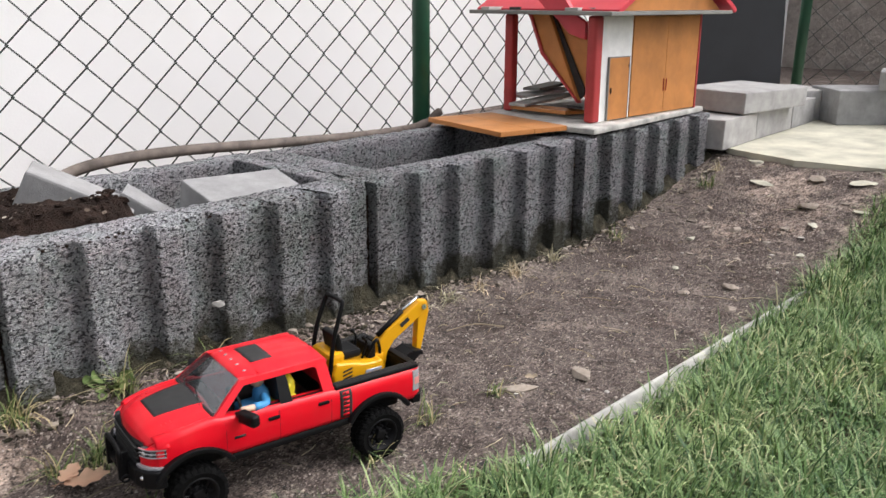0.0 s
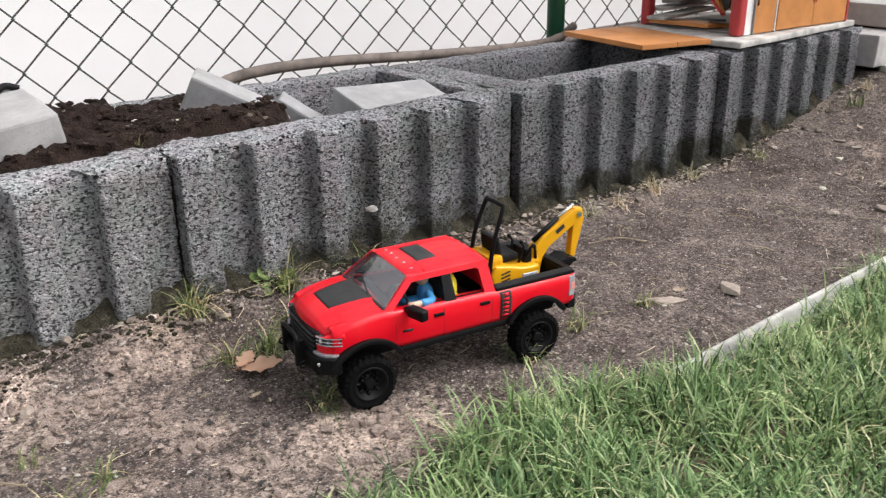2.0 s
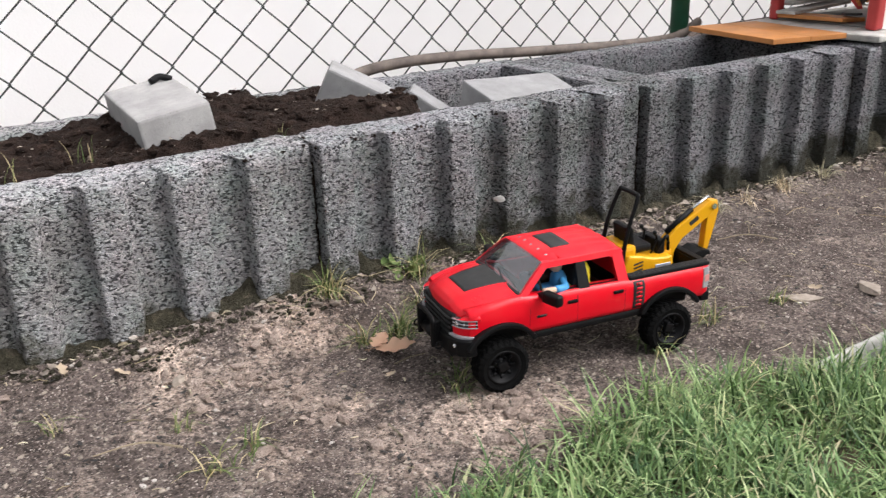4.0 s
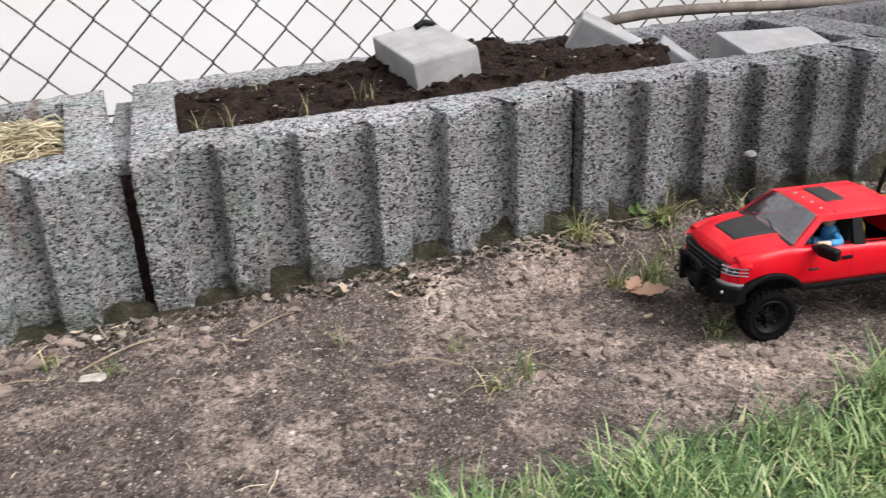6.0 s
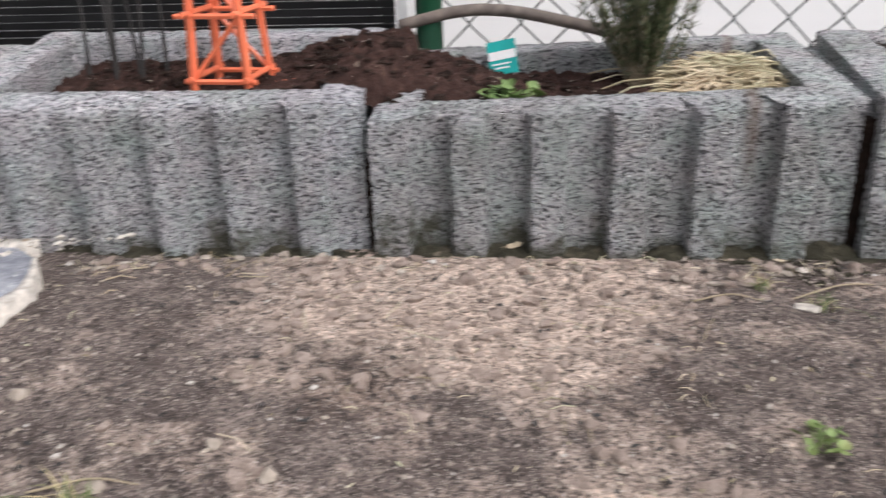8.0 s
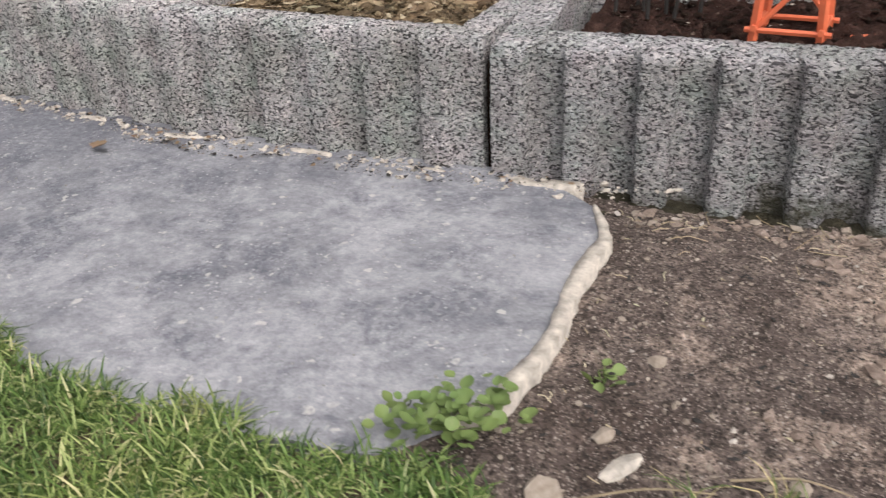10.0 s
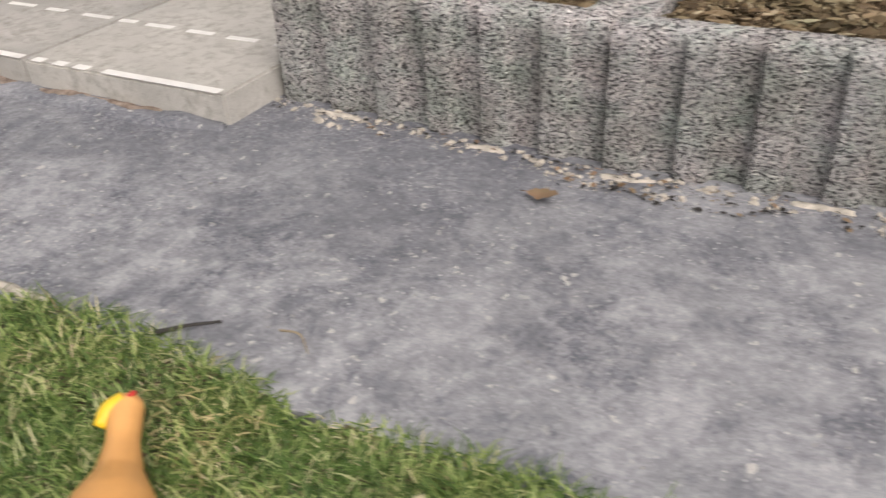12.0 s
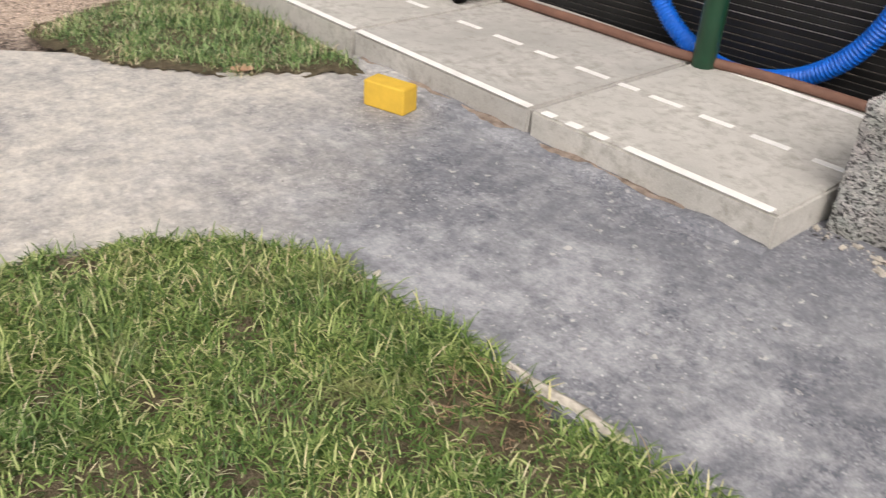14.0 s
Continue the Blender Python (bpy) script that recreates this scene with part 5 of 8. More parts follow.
for i, (x, y, a, z, sx, sz) in enumerate(((2.62, 0.33, -20, 0.15, 0.2, 0.1), (2.79, 0.048, -40, 0.155, 0.5, 0.11), (2.84, -0.22, -75, 0.155, 0.36, 0.11), (2.79, -0.1, -70, 0.24, 0.4, 0.06))):
    slab_brick("kerb_stone", (sx, 0.2, sz), pose(x, y, z, 0, 0, a), "grey concrete stone in the corner of the pad", "kerb stone", "stacked kerb stones")
bd = thing("black_board", "black painted board standing upright behind the kerb stones", "board")
m = Matrix.Translation((2.66, 0.57, 0.42)) @ Matrix.Rotation(radians(-38), 4, "Z") @ Matrix.Rotation(radians(-5), 4, "X")
part("panel", box((0.31, 0.018, 0.66), m=m, bevel=0.003), M["board"], bd)
part("rim", box((0.31, 0.03, 0.02), m=m @ Matrix.Translation((0, 0, -0.31)), bevel=0.003), M["black"], bd)

# ---- edging strip of the lawn ----
edge = tagged(link("lawn_edging", box((1.66, 0.008, 0.05), m=Matrix.Translation((1.235, -0.412, -0.056)) @ Matrix.Rotation(radians(4.6), 4, "Z") @ Matrix.Rotation(radians(-14), 4, "X"), bevel=0.003), M["strip"]), "dirty white edging strip between earth and lawn", "edging")

# ---- along the pavers ----
tagged(link("brown_pipe", tube(smooth_line([(-2.96, 0.178, 0.06), (-3.06, 0.172, 0.06), (-3.18, 0.156, 0.06), (-3.317, 0.127, 0.06), (-3.518, 0.121, 0.06), (-3.728, 0.112, 0.06), (-4.1, 0.112, 0.06), (-4.6, 0.12, 0.061)]), 0.0095, 12), M["pipe"], smooth=True), "brown plastic pipe lying on the pavers along the fence", "pipe")


def corrugated(points, r, pitch, material, name):
    line = smooth_line(points, 40)
    acc, last = [0.0], line[0]
    for p in line[1:]:
        acc.append(acc[-1] + (p - last).length)
        last = p
    total = acc[-1]
    n = int(total / pitch * 4)
    P = np.array([tuple(p) for p in line])
    s = np.linspace(0, total, n)
    C = np.stack([np.interp(s, acc, P[:, k]) for k in range(3)], -1)
    D = np.gradient(C, axis=0)
    D /= np.linalg.norm(D, axis=1)[:, None]
    U = np.cross(D, (0.1, 0.98, 0.05))
    U /= np.linalg.norm(U, axis=1)[:, None]
    W = np.cross(D, U)
    rr = r * (1 + 0.09 * np.where(np.arange(n) % 4 < 2, 1, -1))
    k = 16
    a = np.arange(k) * 2 * math.pi / k
    V = C[:, None] + rr[:, None, None] * (np.cos(a)[None, :, None] * U[:, None] + np.sin(a)[None, :, None] * W[:, None])
    i, j = np.meshgrid(np.arange(n - 1), np.arange(k), indexing="ij")
    F = np.stack([i * k + j, i * k + (j + 1) % k, (i + 1) * k + (j + 1) % k, (i + 1) * k + j], -1).reshape(-1, 4)
    return raw(name, V.reshape(-1, 3), F, material, smooth=True)


loop = [(-3.215 + 0.243 * math.cos(a), 0.2 + 0.02 * math.cos(a), 0.277 + 0.243 * math.sin(a)) for a in np.linspace(radians(60), radians(-240), 26)]
tagged(corrugated(loop, 0.0175, 0.0075, M["blue"], "blue_pipe"), "blue corrugated plastic pipe in a hanging loop before the black screen", "pipe")
yb = tagged(link("yellow_block", box((0.084, 0.041, 0.046), bevel=0.004, seg=3), M["yellow_block"]), "yellow painted block with rounded edges on the asphalt", "block")
yb.matrix_world = pose(-3.507, -0.404, 0.023, 0, 0, 16)


def toy_wheel_at_far_edge():
    """The lower part of a dark vehicle that stands on the far pavers."""
    t = thing("toy_vehicle", "dark toy vehicle standing on the far pavers by the fence", "toy vehicle")
    part("body", box((0.16, 0.07, 0.045), (-3.85, 0.045, 0.1), 0.008), M["black"], t)
    for x in (-3.9, -3.8):
        for y in (0.008, 0.082):
            bm = tube([(x, y - 0.008, 0.069), (x, y + 0.008, 0.069)], 0.018, 18)
            part("wheel", bm, M["rubber"], t, "", True)


# ---- in the beds ----
def build_tower():
    t = thing("plastic_tower", "orange plastic lattice tower standing in the soil", "lattice tower")
    cx, cy, z0, H = -1.425, 0.085, 0.14, 0.34
    legs = []
    for sx, sy in ((-1, -1), (1, -1), (1, 1), (-1, 1)):
        a, b = Vector((cx + sx * 0.042, cy + sy * 0.042, z0)), Vector((cx + sx * 0.024, cy + sy * 0.024, z0 + H))
        part("leg", tube([a, b], 0.0062, 4), M["orange"], t)
        legs.append((a, b))
    for k, z in enumerate((0.03, 0.118, 0.21, 0.3)):
        q = z / H
        for i in range(4):
            a0, b0 = legs[i]
            a1, b1 = legs[(i + 1) % 4]
            p, r = a0.lerp(b0, q), a1.lerp(b1, q)
            d = (r - p).normalized() * (0.022 if k == 1 else 0.012)
            part("crossbar", tube([p - d + Vector((0, 0, 0.004 * (i % 2))), r + d + Vector((0, 0, 0.004 * (i % 2)))], 0.0042, 6), M["orange"], t)
    for i in (0, 2):
        a0, b0 = legs[i]
        a1, b1 = legs[(i + 1) % 4]
        for qa, qb in ((0.09, 0.35), (0.62, 0.35), (0.62, 0.88)):
            part("brace", tube([a0.lerp(b0, qa), a1.lerp(b1, qb)], 0.0036, 6), M["orange"], t)


build_tower()
tagged(link("plastic_peg", tube([(-1.352, 0.06, 0.165), (-1.325, 0.062, 0.168)], 0.004, 8), M["orange"]), "orange plastic peg lying on the soil", "peg")
stems = thing("dry_stems", "bare dark stems standing in the soil", "plant")
for i, (x, y) in enumerate(((-1.679, 0.12), (-1.642, 0.14), (-1.624, 0.11), (-1.606, 0.15), (-1.597, 0.125), (-1.66, 0.16), (-1.56, 0.14))):
    g = np.random.default_rng(i)
    top = (x + g.uniform(-0.03, 0.03), y + g.uniform(-0.02, 0.02), 0.42 + g.uniform(-0.08, 0.05))
    part("stem", tube(smooth_line([(x, y, 0.1), ((x + top[0]) / 2 + 0.006, y, 0.26), top], 5), 0.0036, 6, taper=0.5), M["stick"], stems)

sign = thing("plant_label", "teal plastic plant label with a white band, stuck in the soil", "plant label")
m = Matrix.Translation((-1.062, 0.262, 0.162)) @ Matrix.Rotation(radians(-8), 4, "Z") @ Matrix.Rotation(radians(-13), 4, "Y") @ Matrix.Rotation(radians(-14), 4, "X")
part("plate", box((0.046, 0.0012, 0.052), m=m, bevel=0.0004, seg=1), M["teal"], sign)
part("white_band", box((0.044, 0.0006, 0.013), m=m @ Matrix.Translation((0, -0.001, 0.004)), bevel=0.0002, seg=1), M["white"], sign, "white band")
for k in range(2):
    part("print_bar", box((0.03 - 0.008 * k, 0.0006, 0.0025), m=m @ Matrix.Translation((-0.003, -0.001, -0.009 - 0.006 * k)), bevel=0.0002, seg=1), M["white"], sign)
part("spike", prism([(-0.006, 0), (0.006, 0), (0.0, -0.08)], -0.0008, 0.0008), M["teal"], sign).matrix_world = m @ Matrix.Translation((0, 0, -0.024))


def needles(stem_paths, per, length, width, seed, spread=(0.5, 1.1)):
    g = np.random.default_rng(seed)
    V, F = [], []
    n = 0
    for path in stem_paths:
        P = np.array([tuple(p) for p in path])
        for _ in range(per):
            t = g.uniform(0.12, 1.0) ** 0.8 * (len(P) - 1)
            i = min(int(t), len(P) - 2)
            c = P[i] + (P[i + 1] - P[i]) * (t - i)
            d = P[i + 1] - P[i]
            d /= np.linalg.norm(d)
            az = g.uniform(0, 2 * math.pi)
            o = np.array([math.cos(az), math.sin(az), 0.0])
            a = g.uniform(*spread)
            w = d * math.cos(a) + o * math.sin(a)
            s = np.cross(w, (0.3, 0.2, 0.9))
            s /= np.linalg.norm(s)
            L = length * g.uniform(0.6, 1.25)
            V += [c - s * width / 2, c + s * width / 2, c + w * L * 0.6 + s * width * 0.55, c + w * L, c + w * L * 0.6 - s * width * 0.55]
            F += [(n, n + 1, n + 2), (n, n + 2, n + 4), (n + 4, n + 2, n + 3)]
            n += 5
    return np.array(V), np.array(F)


def build_bush():
    b = thing("rosemary_bush", "dense grey-green needle-leaved herb bush growing in the planter", "shrub")
    g = np.random.default_rng(4)
    paths = []
    for i in range(80):
        a, r = g.uniform(0, 2 * math.pi), 0.088 * math.sqrt(g.uniform(0, 1))
        base = Vector((-0.855 + 0.012 * math.cos(a), 0.215 + 0.012 * math.sin(a), 0.12))
        H = g.uniform(0.16, 0.3) * (1 - 0.3 * (r / 0.088) ** 2)
        tip = Vector((-0.865 + 1.0 * r * math.cos(a), 0.205 + 0.85 * r * math.sin(a), 0.13 + H))
        mid = base.lerp(tip, 0.5) + Vector((g.normal(0, 0.008), g.normal(0, 0.008), 0))
        paths.append(smooth_line([base, mid, tip], 5))
    for p in paths:
        part("stem", tube(p, 0.0009, 5, None, 0.5), M["twig"], b)
    V, F = needles(paths, 105, 0.016, 0.0016, 8)
    crown = raw("needles", V, F, M["herb"], b)
    tagged(crown, "narrow grey-green needles", kind="stuff")


build_bush()


def straw_heap():
    g = np.random.default_rng(9)
    lines = []
    for i in range(950):
        r, a = math.sqrt(g.uniform(0, 1)), g.uniform(0, 2 * math.pi)
        c = Vector((-0.735 + 0.085 * r * math.cos(a), 0.2 + 0.1 * r * math.sin(a), 0.138 + 0.036 * (1 - r * r) * g.uniform(0.4, 1)))
        d = Vector((math.cos(b := g.normal(0.0, 1.2)), math.sin(b) * 0.8, g.normal(0, 0.16))).normalized()
        L = g.uniform(0.03, 0.085)
        bend = Vector((g.normal(0, 0.006), g.normal(0, 0.006), g.normal(0.004, 0.005)))
        lines.append([c - d * L / 2, c + bend * 0.8 - d * L * 0.2, c + bend + d * L * 0.15, c + d * L / 2 - Vector((0, 0, 0.006))])
    for k in range(5):
        s = Vector((-0.79, 0.12 + 0.03 * k, 0.146))
        lines.append([s, s + Vector((-0.04, -0.012 + 0.004 * k, 0.006)), s + Vector((-0.07 - 0.01 * k, -0.02 + 0.01 * k, 0.0)), s + Vector((-0.09 - 0.014 * k, -0.035 + 0.018 * k, -0.012))])
    return tagged(wires("straw", lines, 0.0012, M["straw"], None, 4), "heap of pale dry straw in the corner of the planter", "straw", kind="stuff")


straw_heap()


def leaf_mesh(w, L, lobes=0, curl=0.2, seed=0, bm=None, m=None):
    """A thin leaf along +x, with a midrib fold, a curl and, if asked for, lobes."""
    bm = bm or bmesh.new()
    g = np.random.default_rng(seed)
    n = 14
    rows = []
    for i in range(n + 1):
        t = i / n
        half = w / 2 * math.sin(math.pi * min(1, t * 0.96 + 0.03)) ** 0.7
        if lobes:
            half *= 0.55 + 0.45 * abs(math.sin(math.pi * lobes * t + 0.4)) + 0.08 * g.normal()
        half = max(half, 0.0006)
        z = curl * L * (t - 0.5) ** 2
        k = curl * half * 0.8
        pts = [(t * L, -half, z + k + 0.02 * L * g.normal() * (lobes > 0)), (t * L, -half * 0.5, z + k * 0.3), (t * L, 0, z), (t * L, half * 0.5, z + k * 0.3), (t * L, half, z + k + 0.02 * L * g.normal() * (lobes > 0))]
        rows.append([bm.verts.new((m @ Vector(p)) if m else p) for p in pts])
    for a, b in zip(rows, rows[1:]):
        for k in range(4):
            bm.faces.new((a[k], a[k + 1], b[k + 1], b[k]))
    return bm


def rosette(name, at, count, size, label, seed, mat="leafgreen", rise=0.5, spread=0.04):
    t = thing(name, label, "plant")
    g = np.random.default_rng(seed)
    for i in range(count):
        a = g.uniform(0, 2 * math.pi)
        L = size * g.uniform(0.6, 1.25)
        r = spread * math.sqrt(g.uniform(0, 1))
        p = Vector(at) + Vector((r * math.cos(a), r * math.sin(a), 0.004 + g.uniform(0, 0.6) * rise * spread))
        m = Matrix.Translation(p) @ Matrix.Rotation(a + g.normal(0, 1.6), 4, "Z") @ Matrix.Rotation(-g.normal(0.15, 0.35), 4, "Y") @ Matrix.Rotation(g.normal(0, 0.45), 4, "X")
        part("leaf", leaf_mesh(L * 0.95, L, 0, 0.35, i, m=m), M[mat], t, "", True)
        bm = tube([Vector(at) + Vector((0.2 * r * math.cos(a), 0.2 * r * math.sin(a), -0.004)), p], 0.0009, 5)
        part("stalk", bm, M[mat], t)
    return t


rosette("leafy_seedling", (-1.03, 0.1, 0.132), 46, 0.019, "small yellowish green leafy plant in the soil", 21)

def ground_ivy():
    """A flat mat of small kidney-shaped leaves."""
    t = thing("ground_ivy", "light green round-leaved weed creeping over the end of the asphalt", "plant")
    g = np.random.default_rng(22)
    for i in range(150):
        k, w = g.normal(0, 0.42), g.normal(0, 0.4)
        p = Vector((-1.558 + 0.055 * k + 0.03 * w, -0.632 + 0.05 * k - 0.03 * w, 0.004 + abs(g.normal(0, 0.011))))
        L = g.uniform(0.006, 0.015)
        m = Matrix.Translation(p) @ Matrix.Rotation(g.uniform(0, 6.28), 4, "Z") @ Matrix.Rotation(g.normal(0, 0.4), 4, "Y") @ Matrix.Rotation(g.normal(0, 0.4), 4, "X")
        part("leaf", leaf_mesh(L * 1.1, L, 0, 0.3, i, m=m), M["leafgreen"], t, "", True)


ground_ivy()
rosette("weed", (-1.47, -0.5, -0.02), 9, 0.012, "tiny green weed on bare earth", 23, spread=0.02)
rosette("weed", (-0.696, -0.373, -0.055), 18, 0.012, "tiny green weed on bare earth", 24, spread=0.022)
rosette("weed", (0.12, 0.005, -0.02), 22, 0.02, "low green weed at the planter's foot", 25, spread=0.03)


def tuft(at, n, length, seed, mat="tuft", lean=0.9, label="tuft of thin grass at the planter's foot", width=0.0016, name="grass_tuft"):
    g = np.random.default_rng(seed)
    V, F = [], []
    for i in range(n):
        az, le, L = g.uniform(0, 2 * math.pi), lean * g.uniform(0.2, 1.3), length * g.uniform(0.5, 1.2)
        d, s = np.array([math.cos(az), math.sin(az)]), np.array([-math.sin(az), math.cos(az)])
        b = np.array(at) + np.r_[g.normal(0, length * 0.14, 2), -0.003]
        k0 = len(V)
        for k, q in enumerate((0, 0.35, 0.7, 1.0)):
            a = min(1.9, le * (0.3 + 1.1 * q))
            c = b + np.r_[d * L * q * math.sin(a) * 0.85, L * q * max(0.05, math.cos(a)) * (1 - 0.25 * q)]
            h = width * (0.5, 0.5, 0.35, 0.08)[k]
            V += [c - np.r_[s * h, 0], c + np.r_[s * h, 0]]
        for k in range(3):
            F.append((k0 + 2 * k, k0 + 2 * k + 1, k0 + 2 * k + 3, k0 + 2 * k + 2))
    ob = raw(name, np.array(V), np.array(F), M[mat], smooth=True)
    return tagged(ob, label, "grass tuft", "wild grass tufts")


def on_earth(x, y):
    return (x, y, float(earth_z(np.array([x]), np.array([y]))[0]))


for i, (x, y, n, L) in enumerate(((0.174, -0.071, 80, 0.065), (0.107, -0.055, 24, 0.05), (-0.005, -0.02, 64, 0.065), (0.05, -0.126, 24, 0.05), (0.267, 0.005, 16, 0.06), (0.131, -0.012, 44, 0.07), (0.01, -0.1, 34, 0.055), (0.057, -0.101, 60, 0.065),
                                 (-0.237, -0.291, 22, 0.05), (-0.192, -0.272, 20, 0.045), (0.047, -0.279, 16, 0.045), (-0.253, -0.195, 12, 0.045), (0.062, -0.255, 16, 0.05), (0.546, -0.304, 20, 0.045), (0.419, -0.299, 26, 0.06), (0.3, -0.33, 26, 0.06),
                                 (-0.705, -0.074, 14, 0.04), (-0.376, -0.131, 12, 0.045), (1.3, 0.06, 26, 0.05), (1.66, 0.06, 40, 0.06), (-0.64, -0.1, 12, 0.05), (-1.3, -0.58, 22, 0.045), (-1.36, -0.62, 30, 0.05))):
    tuft(on_earth(x, y), n, L, 100 + i)
for i, (x, y, n, L) in enumerate(((0.506, -0.052, 90, 0.055), (0.749, 0.02, 40, 0.05), (0.948, 0.045, 46, 0.05), (0.69, 0.02, 30, 0.04), (0.84, 0.03, 30, 0.05), (1.08, 0.06, 40, 0.05), (0.4, -0.005, 20, 0.04), (1.75, 0.08, 40, 0.05))):
    tuft(on_earth(x, y), n, L, 200 + i, "straw", 1.15, "clump of dry yellowed grass at the planter's foot")
for i, (x, y, n, L) in enumerate(((-0.5, 0.1, 9, 0.04), (-0.46, 0.13, 5, 0.04), (-0.4, 0.28, 16, 0.04), (-0.36, 0.09, 5, 0.055), (-0.27, 0.11, 10, 0.045), (-0.02, 0.09, 10, 0.035), (-0.16, 0.3, 3, 0.05), (-0.48, 0.11, 3, 0.045))):
    tuft((x, y, 0.165 + 0.02 * (x > -0.3)), n, L, 300 + i, "tuft", 0.6, "sparse young grass in the planter's soil", 0.0009)

# ---- loose things on the ground ----
def stone(at, r, scale, seed, label, name="stone", mat="stone", group="loose stones"):
    bm = ball(r, sub=3)
    g = np.random.default_rng(seed)
    cuts = [(Vector(g.normal(size=3)).normalized(), g.uniform(0.55, 0.85) * r) for _ in range(9)]
    for v in bm.verts:
        v.co += r * 0.3 * noise.noise_vector(v.co / r * 1.3 + Vector((seed * 3.1, 1, 2)))
        for d, far in cuts:
            # broken faces
            v.co -= d * max(0.0, v.co.dot(d) - far)
        v.co += r * 0.05 * noise.noise_vector(v.co / r * 5.0)
    bmesh.ops.scale(bm, vec=scale, verts=bm.verts)
    ob = tagged(link(name, bm, M[mat], smooth=False), label, "stone", group)
    ob.matrix_world = Matrix.Translation(at) @ Matrix.Rotation(seed * 1.3, 4, "Z")
    return ob


for i, (x, y, r, sc) in enumerate(((0.697, -0.333, 0.021, (1.3, 0.7, 0.3)), (0.58, -0.3, 0.024, (1.5, 0.5, 0.3)), (-0.23, -0.083, 0.009, (1.2, 0.9, 0.7)), (-0.628, -0.035, 0.008, (1, 0.8, 0.7)), (-0.531, -0.05, 0.008, (1, 0.9, 0.6)), (1.22, -0.275, 0.016, (1.1, 0.8, 0.5)),
                                  (1.13, -0.23, 0.012, (1, 0.8, 0.5)), (-1.444, -0.575, 0.011, (1, 0.8, 0.7)), (-1.293, -0.553, 0.009, (1, 0.9, 0.7)), (-1.291, -0.6, 0.01, (1.1, 0.8, 0.6)), (-1.165, -0.505, 0.01, (1, 0.9, 0.7)), (-1.226, -0.477, 0.009, (1, 0.9, 0.7)),
                                  (-1.263, -0.63, 0.013, (1, 0.9, 0.7)), (-1.462, -0.66, 0.019, (1, 0.85, 0.8)), (-1.435, -0.45, 0.011, (1, 0.8, 0.6)), (1.65, -0.216, 0.02, (1.4, 0.7, 0.4)), (1.77, -0.173, 0.024, (1.3, 0.8, 0.4)), (1.11, -0.34, 0.013, (1, 0.9, 0.5)), (1.5, -0.12, 0.014, (1.2, 0.8, 0.5)))):
    p = on_earth(x, y)
    stone((p[0], p[1], p[2] + r * sc[2] * 0.25), r, sc, i + 1, "pale weathered stone lying on the earth")
for x, y, r, sc, s in ((-0.662, -0.103, 0.013, (1.5, 0.8, 0.35), 41), (-1.42, -0.6, 0.015, (1.6, 0.7, 0.3), 42), (-2.88, -0.73, 0.005, (1.1, 0.9, 0.7), 43), (-3.1, -0.735, 0.006, (1, 0.9, 0.7), 44)):
    p = on_earth(x, y)
    stone((x, y, max(p[2], 0.0 if x < -1.6 else -1) + r * sc[2] * 0.5), r, sc, s, "pale flat chip of stone on the ground", mat="mortar")
ch = tagged(link("tile_chip", box((0.026, 0.032, 0.009), bevel=0.001), M["mortar"]), "broken white tile chip on the earth", "tile chip")
ch.matrix_world = Matrix.Translation(Vector(on_earth(0.281, -0.084)) + Vector((0, 0, 0.007))) @ pose(0, 0, 0, 24, 8, 25)


for i, (x, y, r, sc) in enumerate(((1.72, -0.06, 0.026, (1.5, 0.8, 0.2)), (1.79, -0.28, 0.028, (1.6, 0.7, 0.2)), (1.58, -0.26, 0.016, (1.5, 0.8, 0.25)), (1.83, 0.02, 0.022, (1.2, 0.9, 0.3)), (1.45, -0.3, 0.012, (1.3, 0.8, 0.3)), (1.66, -0.33, 0.016, (1.5, 0.7, 0.25)), (1.4, -0.07, 0.012, (1.2, 0.8, 0.5)), (1.25, -0.13, 0.01, (1.2, 0.8, 0.5)))):
    p = on_earth(x, y)
    stone((p[0], p[1], p[2] + r * sc[2] * 0.1), r, sc, i + 71, "flat pale piece of rubble beside the concrete pad", "rubble", "pad", "rubble")


stone((0.292, 0.023, 0.056), 0.011, (1.1, 0.3, 0.55), 94, "pale lime spot stuck on the planter's front", "lime_spot", "strip", "")
scrap = tagged(link("rubber_scrap", tube(smooth_line([(-0.15, 0.286, 0.246), (-0.135, 0.29, 0.252), (-0.118, 0.288, 0.247)], 4), 0.005, 8), M["black"], smooth=True), "small black rubber scrap lying on the brick", "scrap")


def nut_shell():
    bm = ball(0.017, sub=3)
    for v in bm.verts:
        v.co *= 1 + 0.12 * noise.noise(v.co * 260) + 0.1 * math.sin(5 * math.atan2(v.co.y, v.co.x))
    bmesh.ops.delete(bm, geom=[v for v in bm.verts if v.co.z > 0.007], context="VERTS")
    ob = tagged(link("nut_shell", bm, M["deadleaf"], smooth=True), "open brown nut shell on the earth", "nut shell")
    md = ob.modifiers.new("thick", "SOLIDIFY")
    md.thickness = 0.003
    ob.matrix_world = Matrix.Translation(Vector(on_earth(0.231, -0.113)) + Vector((0, 0, 0.011))) @ pose(0, 0, 0, 18, -8, 20)


nut_shell()


